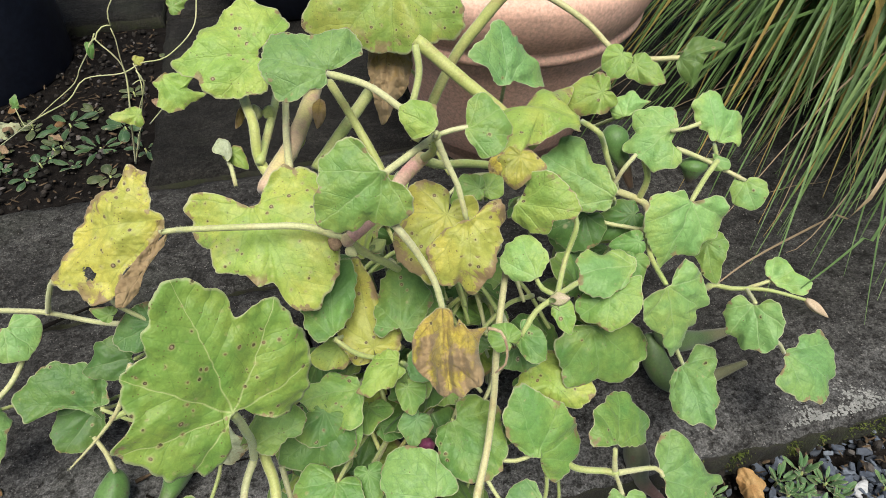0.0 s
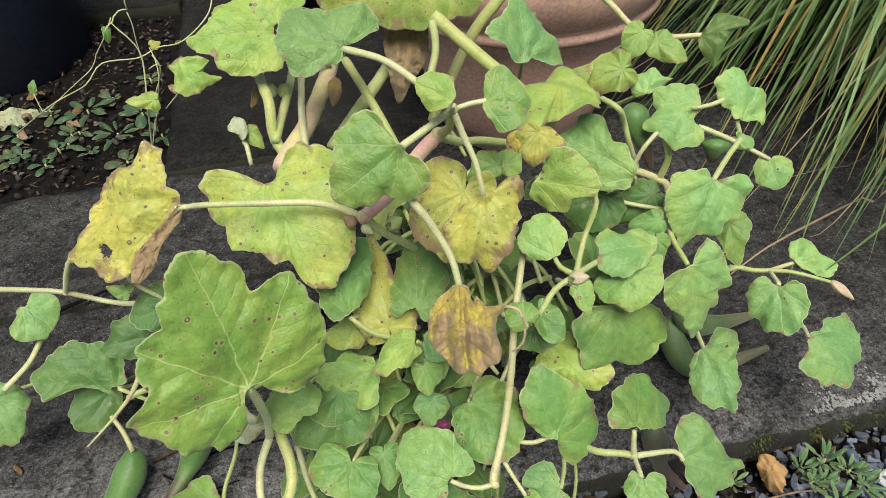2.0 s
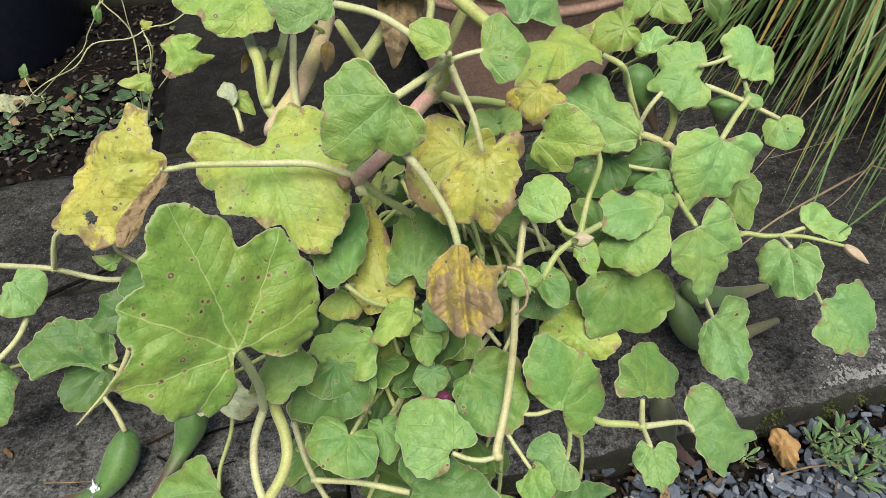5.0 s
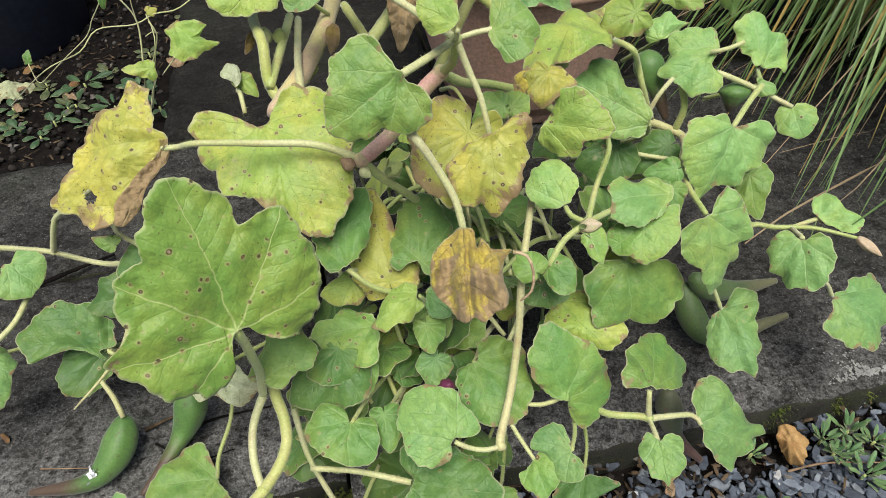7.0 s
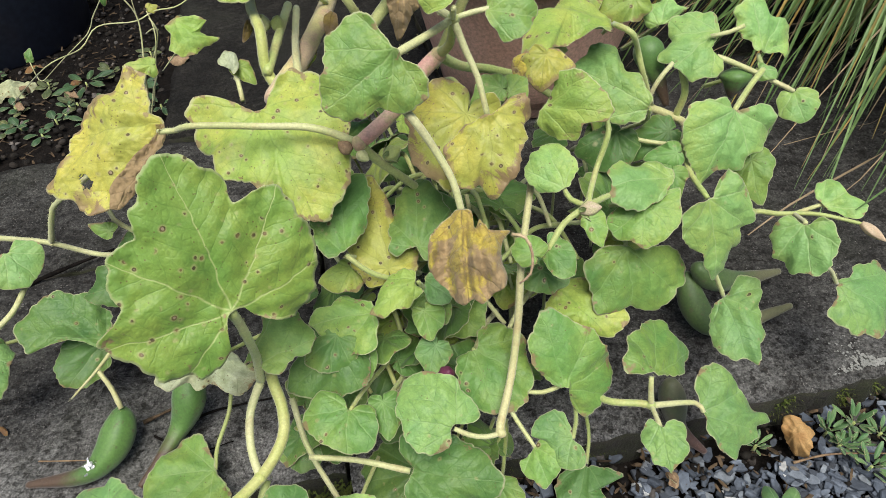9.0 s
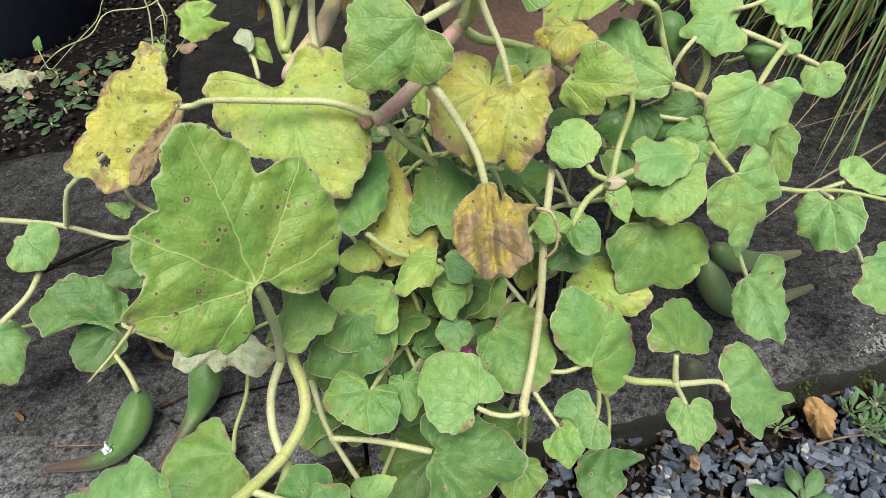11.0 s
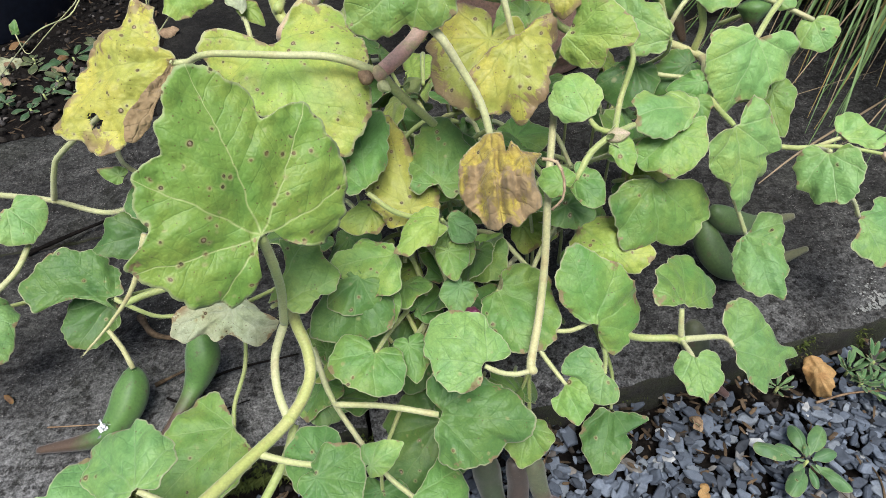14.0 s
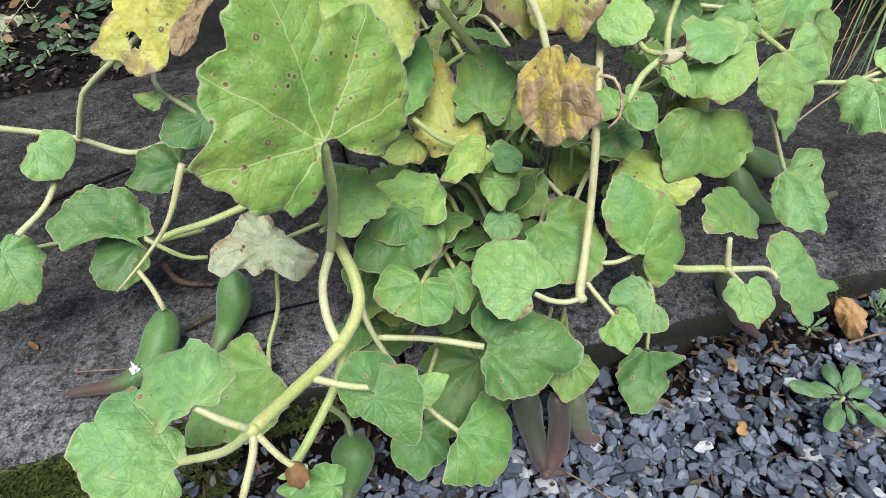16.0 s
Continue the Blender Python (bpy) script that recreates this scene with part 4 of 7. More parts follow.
leaf('mint', (0.347, 0.670, 0.366), (-34.3, 45.7, -118.9), 0.092, (60, 0.05), (60, 0.054), droop=0.1, ripple=0.03, seed=27, lobes=((-176, 0.044), (-145, 0.044), (-118, 0.052), (-96, 0.052), (-74, 0.047), (-47, 0.044), (-14, 0.049), (3, 0.058), (12, 0.044), (26, 0.034), (57, 0.042), (80, 0.040), (95, 0.050), (114, 0.057), (132, 0.064), (145, 0.064), (162, 0.061), (168, 0.051)), centre=(0.034, -0.002))
leaf('mint', (0.311, 0.574, 0.319), (9.5, 60.4, -59.4), 0.1, (60, 0.048), (60, 0.034), droop=0.1, ripple=0.03, seed=28, lobes=((-178, 0.057), (-156, 0.046), (-135, 0.047), (-118, 0.046), (-79, 0.040), (-45, 0.034), (-22, 0.048), (-6, 0.064), (13, 0.045), (38, 0.038), (72, 0.031), (86, 0.041), (112, 0.042), (134, 0.053), (156, 0.064), (172, 0.064)), centre=(0.037, 0.007))
leaf('mint', (0.273, 0.594, 0.330), (-16.7, -5.8, -160.8), 0.074, (60, 0.033), (60, 0.029), droop=0.1, ripple=0.03, seed=29, lobes=((-156, 0.042), (-131, 0.038), (-92, 0.023), (-66, 0.034), (-32, 0.038), (-4, 0.034), (22, 0.041), (46, 0.036), (78, 0.032), (128, 0.025), (177, 0.037)), centre=(0.036, 0.002))
leaf('limegreen', (0.248, 0.568, 0.313), (4.9, 32.9, -99.0), 0.05, (60, 0.033), (60, 0.04), droop=0.1, ripple=0.03, seed=30, lobes=((-107, 0.028), (-80, 0.037), (-46, 0.036), (-23, 0.032), (11, 0.036), (55, 0.032), (81, 0.037), (115, 0.039), (138, 0.048), (151, 0.035), (168, 0.016)), centre=(0.014, -0.003))
leaf('mint', (0.433, 0.595, 0.268), (37.3, 35.9, -82.5), 0.063, (60, 0.03), (60, 0.04), droop=0.1, ripple=0.03, seed=31, lobes=((-180, 0.037), (-154, 0.040), (-133, 0.039), (-101, 0.036), (-77, 0.034), (-57, 0.027), (-30, 0.030), (-1, 0.031), (16, 0.039), (51, 0.035), (80, 0.035), (120, 0.040), (140, 0.038), (157, 0.033)), centre=(0.026, -0.005))
leaf('mint', (0.485, 0.660, 0.234), (35.9, -15.2, -14.8), 0.048, (60, 0.037), (60, 0.015), droop=0.1, ripple=0.03, seed=32, lobes=((-176, 0.026), (-138, 0.021), (-82, 0.023), (-54, 0.032), (-15, 0.030), (41, 0.010), (98, 0.025), (122, 0.031), (156, 0.032)), centre=(0.019, 0.011))
leaf('bluegreen', (0.506, 0.592, 0.172), (20.8, 20.7, -19.4), 0.081, (60, 0.063), (60, 0.048), droop=0.1, ripple=0.03, seed=33, lobes=((-169, 0.041), (-140, 0.047), (-126, 0.063), (-99, 0.056), (-75, 0.049), (-58, 0.055), (-26, 0.045), (10, 0.035), (42, 0.031), (69, 0.045), (88, 0.056), (98, 0.047), (133, 0.037), (170, 0.030)), centre=(0.040, 0.008))
leaf('bluegreen', (0.373, 0.580, 0.152), (21.9, 19.6, -72.0), 0.091, (60, 0.044), (60, 0.033), droop=0.1, ripple=0.03, seed=34, lobes=((-167, 0.041), (-135, 0.034), (-102, 0.033), (-81, 0.039), (-50, 0.046), (-31, 0.051), (-11, 0.046), (2, 0.055), (22, 0.031), (53, 0.029), (112, 0.030), (128, 0.045), (140, 0.060), (157, 0.060), (170, 0.053)), centre=(0.036, 0.006))
leaf('green', (0.233, 0.555, 0.258), (-1.9, 50.9, -72.2), 0.08, (60, 0.07), (60, 0.056), droop=0.1, ripple=0.03, seed=35, lobes=((-150, 0.049), (-124, 0.061), (-108, 0.066), (-98, 0.060), (-82, 0.052), (-57, 0.059), (-39, 0.045), (-11, 0.032), (19, 0.045), (37, 0.050), (66, 0.052), (76, 0.065), (106, 0.063), (129, 0.051), (174, 0.035)), centre=(0.037, 0.007))
leaf('yellowgreen', (0.161, 0.539, 0.205), (14.5, 9.0, -44.5), 0.085, (60, 0.04), (60, 0.039), seed=36, lobes=((-150, 0.043), (-127, 0.050), (-114, 0.039), (-99, 0.021), (-50, 0.020), (-16, 0.033), (7, 0.042), (33, 0.051), (58, 0.045), (95, 0.040), (131, 0.043), (157, 0.044), (179, 0.043)), centre=(0.042, 0.000), crumple=0.003)
leaf('green', (0.260, 0.434, 0.190), (32.5, -3.1, 80.5), 0.077, (60, 0.038), (60, 0.057), droop=0.1, ripple=0.03, seed=37, lobes=((-139, 0.030), (-96, 0.041), (-66, 0.052), (-46, 0.050), (-28, 0.038), (-5, 0.045), (19, 0.042), (64, 0.037), (86, 0.045), (109, 0.051), (125, 0.059), (139, 0.057), (155, 0.049), (171, 0.034)), centre=(0.033, -0.009))
leaf('green', (0.168, 0.433, 0.163), (39.1, -43.1, 59.8), 0.072, (60, 0.057), (60, 0.054), droop=0.1, ripple=0.03, seed=38, lobes=((-172, 0.038), (-152, 0.055), (-137, 0.068), (-118, 0.058), (-93, 0.056), (-67, 0.052), (-44, 0.047), (-11, 0.045), (27, 0.053), (41, 0.067), (55, 0.065), (71, 0.059), (92, 0.052), (111, 0.042), (143, 0.029)), centre=(0.022, 0.002))
leaf('bluegreen', (0.328, 0.431, 0.123), (26.7, 24.9, -1.4), 0.091, (60, 0.057), (60, 0.037), droop=0.1, ripple=0.03, seed=39, lobes=((-164, 0.038), (-152, 0.039), (-133, 0.038), (-106, 0.040), (-80, 0.046), (-68, 0.051), (-50, 0.038), (-21, 0.044), (-4, 0.040), (7, 0.054), (16, 0.055), (20, 0.038), (41, 0.035), (77, 0.030), (88, 0.041), (107, 0.047), (121, 0.055), (142, 0.058), (159, 0.058)), centre=(0.037, 0.010))
leaf('bluegreen', (0.265, 0.388, 0.168), (13.3, 16.5, -81.5), 0.049, (60, 0.025), (60, 0.024), droop=0.1, ripple=0.03, seed=40, lobes=((-178, 0.020), (-160, 0.030), (-130, 0.029), (-105, 0.025), (-59, 0.022), (-25, 0.021), (-8, 0.024), (-1, 0.028), (14, 0.021), (40, 0.019), (75, 0.022), (115, 0.027), (137, 0.030), (162, 0.025)), centre=(0.021, 0.001))
leaf('limegreen', (0.181, 0.521, 0.332), (20.2, 25.2, -62.5), 0.027, (43, 0.022), (50, 0.013), back=0.62, lobing=0.06, droop=0.17, ripple=0.06, seed=41)
leaf('green', (0.141, 0.501, 0.310), (24.1, 18.1, -42.9), 0.037, (60, 0.021), (60, 0.014), droop=0.1, ripple=0.03, seed=42, lobes=((-132, 0.018), (-83, 0.018), (-42, 0.022), (-7, 0.024), (36, 0.016), (104, 0.018), (149, 0.025), (177, 0.024)), centre=(0.014, 0.003))
leaf('green', (0.125, 0.492, 0.309), (-29, -7.7, 162.4), 0.024, (67, 0.016), (29, 0.027), back=0.62, lobing=0.06, droop=0.17, ripple=0.06, seed=43)
leaf('dark', (0.139, 0.519, 0.255), (14.2, 24.5, -66.7), 0.027, (43, 0.034), (69, 0.025), back=0.62, lobing=0.06, droop=0.17, ripple=0.06, seed=44)
leaf('green', (0.066, 0.465, 0.178), (6.5, 13.8, -66.5), 0.08, (60, 0.061), (60, 0.028), droop=0.08, seed=45, lobes=((-176, 0.050), (-161, 0.039), (-140, 0.040), (-121, 0.046), (-96, 0.045), (-63, 0.049), (-41, 0.051), (-16, 0.050), (6, 0.050), (31, 0.046), (56, 0.041), (93, 0.041), (117, 0.050), (139, 0.050), (165, 0.051)), centre=(0.030, 0.016))
leaf('bluegreen', (0.052, 0.363, 0.184), (-15.0, -19.9, 135.6), 0.072, (60, 0.047), (60, 0.034), droop=0.1, ripple=0.03, seed=46, lobes=((-178, 0.040), (-163, 0.041), (-149, 0.047), (-131, 0.048), (-112, 0.044), (-87, 0.040), (-62, 0.039), (-35, 0.039), (-9, 0.041), (12, 0.042), (36, 0.036), (64, 0.036), (92, 0.038), (110, 0.043), (128, 0.045), (146, 0.048), (167, 0.042)), centre=(0.031, 0.007))
leaf('limegreen', (-0.045, 0.475, 0.225), (-18.1, -0.6, -159.9), 0.071, (60, 0.045), (60, 0.025), seed=47, lobes=((-165, 0.038), (-143, 0.040), (-113, 0.038), (-76, 0.034), (-45, 0.036), (-20, 0.039), (5, 0.027), (58, 0.025), (88, 0.034), (118, 0.040), (140, 0.041), (166, 0.036)), centre=(0.034, 0.010))
leaf('lime', (0.006, 0.487, 0.268), (-13.3, 13.0, -141.5), 0.06, (60, 0.017), (60, 0.024), seed=48, lobes=((-171, 0.035), (-144, 0.030), (-110, 0.022), (-65, 0.017), (-15, 0.021), (2, 0.034), (25, 0.028), (49, 0.023), (95, 0.021), (138, 0.028), (165, 0.034)), centre=(0.026, -0.004))
leaf('green', (0.014, 0.505, 0.227), (12.8, 23.3, -52.2), 0.038, (75, 0.023), (47, 0.034), back=0.62, lobing=0.06, droop=0.17, ripple=0.06, seed=49)
leaf('bluegreen', (0.026, 0.456, 0.194), (-6.8, 22.2, -98.8), 0.030, (75, 0.021), (58, 0.027), back=0.62, lobing=0.06, droop=0.17, ripple=0.06, seed=50)
leaf('limegreen', (0.013, 0.478, 0.226), (3.3, 24.9, -73.2), 0.032, (43, 0.027), (50, 0.020), back=0.62, lobing=0.06, droop=0.17, ripple=0.06, seed=51)
leaf('limegreen', (0.030, 0.560, 0.264), (-30.2, -4.9, -163.6), 0.059, (32, 0.043), (67, 0.070), back=0.62, lobing=0.06, droop=0.17, ripple=0.06, seed=52)
leaf('green', (-0.068, 0.493, 0.298), (2.2, -25.4, 104.1), 0.089, (60, 0.036), (60, 0.032), seed=53, lobes=((-175, 0.040), (-159, 0.035), (-130, 0.031), (-86, 0.030), (-54, 0.042), (-31, 0.053), (-7, 0.047), (10, 0.042), (40, 0.038), (83, 0.034), (121, 0.036), (151, 0.046), (170, 0.047)), centre=(0.043, 0.002))
leaf('yellow', (-0.030, 0.511, 0.258), (-2.1, -31.4, 109.1), 0.107, (61, 0.046), (25, 0.046), back=0.62, lobing=0.06, droop=0.17, ripple=0.06, seed=54)
leaf('yellowgreen', (-0.072, 0.511, 0.255), (-29, 3.3, -153), 0.036, (42, 0.033), (43, 0.017), back=0.62, lobing=0.06, droop=0.17, ripple=0.06, seed=55)
leaf('green', (-0.061, 0.380, 0.178), (5.2, 13.7, -42.8), 0.049, (60, 0.03), (60, 0.044), seed=56, lobes=((-152, 0.045), (-125, 0.046), (-88, 0.036), (-45, 0.035), (-10, 0.041), (10, 0.042), (40, 0.034), (80, 0.036), (115, 0.042), (150, 0.045), (178, 0.044)), centre=(0.005, -0.007))
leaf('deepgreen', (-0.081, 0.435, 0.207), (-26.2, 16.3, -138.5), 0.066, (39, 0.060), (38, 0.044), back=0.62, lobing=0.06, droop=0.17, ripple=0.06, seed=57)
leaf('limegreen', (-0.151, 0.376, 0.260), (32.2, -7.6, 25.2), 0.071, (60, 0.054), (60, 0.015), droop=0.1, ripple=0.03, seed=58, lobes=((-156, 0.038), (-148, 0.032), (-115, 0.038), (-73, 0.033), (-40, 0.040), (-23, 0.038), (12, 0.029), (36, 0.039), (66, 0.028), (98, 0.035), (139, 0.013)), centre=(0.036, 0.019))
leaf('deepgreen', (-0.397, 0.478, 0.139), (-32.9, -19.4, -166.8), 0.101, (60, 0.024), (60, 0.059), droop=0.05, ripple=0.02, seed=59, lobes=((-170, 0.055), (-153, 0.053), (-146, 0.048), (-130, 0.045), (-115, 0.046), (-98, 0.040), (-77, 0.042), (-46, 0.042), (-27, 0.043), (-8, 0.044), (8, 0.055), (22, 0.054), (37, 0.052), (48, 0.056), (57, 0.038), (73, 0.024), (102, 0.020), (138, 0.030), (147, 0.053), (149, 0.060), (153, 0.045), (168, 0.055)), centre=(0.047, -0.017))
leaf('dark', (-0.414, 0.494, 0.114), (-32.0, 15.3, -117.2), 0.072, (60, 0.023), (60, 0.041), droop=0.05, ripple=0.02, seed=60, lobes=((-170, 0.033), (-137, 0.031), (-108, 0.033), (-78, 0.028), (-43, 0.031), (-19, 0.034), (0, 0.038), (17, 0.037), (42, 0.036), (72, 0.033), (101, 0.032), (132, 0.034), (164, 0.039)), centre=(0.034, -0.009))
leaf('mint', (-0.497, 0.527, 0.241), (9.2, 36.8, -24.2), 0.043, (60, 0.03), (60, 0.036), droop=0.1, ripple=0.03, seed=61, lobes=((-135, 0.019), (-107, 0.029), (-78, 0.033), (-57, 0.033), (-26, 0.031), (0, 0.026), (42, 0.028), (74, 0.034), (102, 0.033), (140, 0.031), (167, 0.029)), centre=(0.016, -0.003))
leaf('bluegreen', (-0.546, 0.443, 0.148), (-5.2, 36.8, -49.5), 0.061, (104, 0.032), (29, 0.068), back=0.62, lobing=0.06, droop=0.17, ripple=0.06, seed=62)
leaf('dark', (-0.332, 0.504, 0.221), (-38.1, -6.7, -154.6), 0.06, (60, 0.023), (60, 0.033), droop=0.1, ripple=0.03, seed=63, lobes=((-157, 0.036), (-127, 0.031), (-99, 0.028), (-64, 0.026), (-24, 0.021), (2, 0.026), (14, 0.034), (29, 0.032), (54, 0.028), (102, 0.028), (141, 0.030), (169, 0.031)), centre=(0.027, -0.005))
# deep green here darkens the leaf for the shadow it hangs in
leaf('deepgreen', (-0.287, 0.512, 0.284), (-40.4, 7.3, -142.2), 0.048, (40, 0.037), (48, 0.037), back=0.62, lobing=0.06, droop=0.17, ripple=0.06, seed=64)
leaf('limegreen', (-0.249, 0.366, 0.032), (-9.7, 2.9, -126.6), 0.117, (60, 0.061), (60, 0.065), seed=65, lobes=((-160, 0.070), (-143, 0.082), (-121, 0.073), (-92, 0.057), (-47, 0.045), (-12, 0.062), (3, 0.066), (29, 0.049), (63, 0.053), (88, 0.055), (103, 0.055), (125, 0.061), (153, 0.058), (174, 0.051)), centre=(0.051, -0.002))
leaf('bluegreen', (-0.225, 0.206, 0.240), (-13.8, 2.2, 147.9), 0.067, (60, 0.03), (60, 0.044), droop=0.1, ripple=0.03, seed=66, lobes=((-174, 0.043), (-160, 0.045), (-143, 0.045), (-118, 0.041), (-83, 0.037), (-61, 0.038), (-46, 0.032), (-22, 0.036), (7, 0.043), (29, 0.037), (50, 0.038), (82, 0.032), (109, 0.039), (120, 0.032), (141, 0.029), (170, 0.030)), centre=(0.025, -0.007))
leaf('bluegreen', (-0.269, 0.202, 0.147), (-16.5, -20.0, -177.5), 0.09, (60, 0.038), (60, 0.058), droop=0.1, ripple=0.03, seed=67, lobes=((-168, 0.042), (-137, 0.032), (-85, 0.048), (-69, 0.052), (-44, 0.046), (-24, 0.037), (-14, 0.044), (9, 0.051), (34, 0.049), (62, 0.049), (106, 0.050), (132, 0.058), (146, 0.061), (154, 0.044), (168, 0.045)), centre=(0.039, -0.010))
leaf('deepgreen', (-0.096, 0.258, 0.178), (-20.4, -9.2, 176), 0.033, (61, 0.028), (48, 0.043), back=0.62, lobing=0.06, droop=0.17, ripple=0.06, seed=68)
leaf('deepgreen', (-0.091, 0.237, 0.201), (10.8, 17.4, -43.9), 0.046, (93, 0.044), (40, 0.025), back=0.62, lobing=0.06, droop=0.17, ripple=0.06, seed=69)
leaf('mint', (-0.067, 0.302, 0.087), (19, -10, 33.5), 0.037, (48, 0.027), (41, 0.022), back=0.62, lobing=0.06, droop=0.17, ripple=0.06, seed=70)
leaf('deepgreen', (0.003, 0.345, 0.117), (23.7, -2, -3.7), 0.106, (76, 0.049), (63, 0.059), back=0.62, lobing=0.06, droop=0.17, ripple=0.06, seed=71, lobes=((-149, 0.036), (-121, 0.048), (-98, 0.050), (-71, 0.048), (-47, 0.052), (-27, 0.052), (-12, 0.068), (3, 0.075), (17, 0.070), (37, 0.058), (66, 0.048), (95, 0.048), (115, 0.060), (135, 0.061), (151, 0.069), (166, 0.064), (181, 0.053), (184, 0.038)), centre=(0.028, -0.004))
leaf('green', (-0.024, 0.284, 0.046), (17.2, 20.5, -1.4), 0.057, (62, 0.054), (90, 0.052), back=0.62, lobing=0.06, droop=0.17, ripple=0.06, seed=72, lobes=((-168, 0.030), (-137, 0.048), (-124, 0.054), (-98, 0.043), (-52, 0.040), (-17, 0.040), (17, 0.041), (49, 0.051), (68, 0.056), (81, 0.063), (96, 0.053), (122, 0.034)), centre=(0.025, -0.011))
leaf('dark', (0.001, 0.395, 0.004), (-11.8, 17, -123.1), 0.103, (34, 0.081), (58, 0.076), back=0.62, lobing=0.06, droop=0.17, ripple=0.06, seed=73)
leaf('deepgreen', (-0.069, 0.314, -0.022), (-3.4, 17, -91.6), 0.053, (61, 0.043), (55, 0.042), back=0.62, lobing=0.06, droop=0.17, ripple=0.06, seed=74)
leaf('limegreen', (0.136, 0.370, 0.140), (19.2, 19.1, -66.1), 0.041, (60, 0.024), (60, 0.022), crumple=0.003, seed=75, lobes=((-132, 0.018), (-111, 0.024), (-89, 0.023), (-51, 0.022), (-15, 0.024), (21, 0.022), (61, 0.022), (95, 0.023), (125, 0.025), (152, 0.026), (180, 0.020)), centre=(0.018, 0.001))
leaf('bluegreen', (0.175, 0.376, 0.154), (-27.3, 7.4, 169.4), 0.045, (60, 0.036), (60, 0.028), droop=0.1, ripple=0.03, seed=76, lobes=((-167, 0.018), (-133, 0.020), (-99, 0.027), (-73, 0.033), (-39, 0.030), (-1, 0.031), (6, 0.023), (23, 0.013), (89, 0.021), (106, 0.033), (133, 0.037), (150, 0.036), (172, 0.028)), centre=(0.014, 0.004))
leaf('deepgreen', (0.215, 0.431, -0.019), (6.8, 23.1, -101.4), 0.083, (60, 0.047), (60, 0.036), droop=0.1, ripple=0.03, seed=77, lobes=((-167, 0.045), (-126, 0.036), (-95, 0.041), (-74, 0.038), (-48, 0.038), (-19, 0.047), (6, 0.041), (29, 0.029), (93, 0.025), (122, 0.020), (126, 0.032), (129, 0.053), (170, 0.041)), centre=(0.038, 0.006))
leaf('green', (0.101, 0.360, 0.063), (2, 22.4, -101.7), 0.044, (76, 0.030), (39, 0.038), back=0.62, lobing=0.06, droop=0.17, ripple=0.06, seed=78)
leaf('green', (-0.131, 0.188, 0.135), (-16.1, -7, -169.7), 0.043, (48, 0.022), (31, 0.028), back=0.62, lobing=0.06, droop=0.17, ripple=0.06, seed=79)
leaf('under', (-0.231, 0.436, 0.173), (-32.5, -1.7, -155.7), 0.063, (94, 0.042), (93, 0.039), back=0.60, lobing=0.05, droop=0.10, ripple=0.08, seed=80, lobes=((163, 0.041), (203, 0.026), (238, 0.031), (274, 0.044), (328, 0.040), (345, 0.053), (363, 0.060), (382, 0.056), (388, 0.037), (418, 0.034), (451, 0.028), (469, 0.045), (486, 0.055), (512, 0.061)), centre=(0.006, 0.001), crumple=0.006)
leaf('green', (0.280, 0.625, 0.338), (-34.7, 14.8, -177.9), 0.033, (55, 0.021), (39, 0.020), back=0.62, lobing=0.06, droop=0.17, ripple=0.06, seed=81)
leaf('green', (0.383, 0.670, 0.295), (23.7, 30.1, -76.4), 0.053, (25, 0.034), (34, 0.026), back=0.62, lobing=0.06, droop=0.17, ripple=0.06, seed=82)
leaf('green', (0.277, 0.606, 0.326), (14.5, 32.9, -84.8), 0.036, (31, 0.020), (38, 0.027), back=0.62, lobing=0.06, droop=0.17, ripple=0.06, seed=83)
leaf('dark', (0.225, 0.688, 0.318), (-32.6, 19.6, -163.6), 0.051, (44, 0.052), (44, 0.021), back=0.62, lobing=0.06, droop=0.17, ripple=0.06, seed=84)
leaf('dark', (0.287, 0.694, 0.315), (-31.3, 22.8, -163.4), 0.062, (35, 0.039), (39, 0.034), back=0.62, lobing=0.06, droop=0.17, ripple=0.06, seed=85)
leaf('limegreen', (0.278, 0.894, 0.431), (-12.8, 42.6, -121.8), 0.035, (58, 0.021), (36, 0.032), back=0.62, lobing=0.06, droop=0.17, ripple=0.06, seed=86)
leaf('limegreen', (0.299, 0.889, 0.420), (42.2, 14.4, -31.7), 0.045, (43, 0.026), (47, 0.028), back=0.62, lobing=0.06, droop=0.17, ripple=0.06, seed=87)
leaf('dark', (0.369, 0.925, 0.414), (40.4, -23.6, 4.9), 0.062, (30, 0.038), (89, 0.048), back=0.62, lobing=0.06, droop=0.17, ripple=0.06, seed=88, lobes=((-178, 0.026), (-143, 0.029), (-114, 0.045), (-95, 0.026), (-12, 0.017), (-5, 0.036), (6, 0.045), (46, 0.029), (86, 0.024)), centre=(0.019, -0.007))
leaf('green', (-0.028, 0.396, 0.168), (-0.8, 19.7, -74.3), 0.039, (48, 0.029), (39, 0.024), back=0.62, lobing=0.06, droop=0.17, ripple=0.06, seed=89)
leaf('green', (-0.057, 0.438, 0.195), (3.3, 23, -61.3), 0.027, (35, 0.023), (66, 0.022), back=0.62, lobing=0.06, droop=0.17, ripple=0.06, seed=90)
leaf('green', (-0.081, 0.444, 0.219), (-23.6, 7.8, -137.4), 0.041, (47, 0.043), (55, 0.016), back=0.62, lobing=0.06, droop=0.17, ripple=0.06, seed=91)
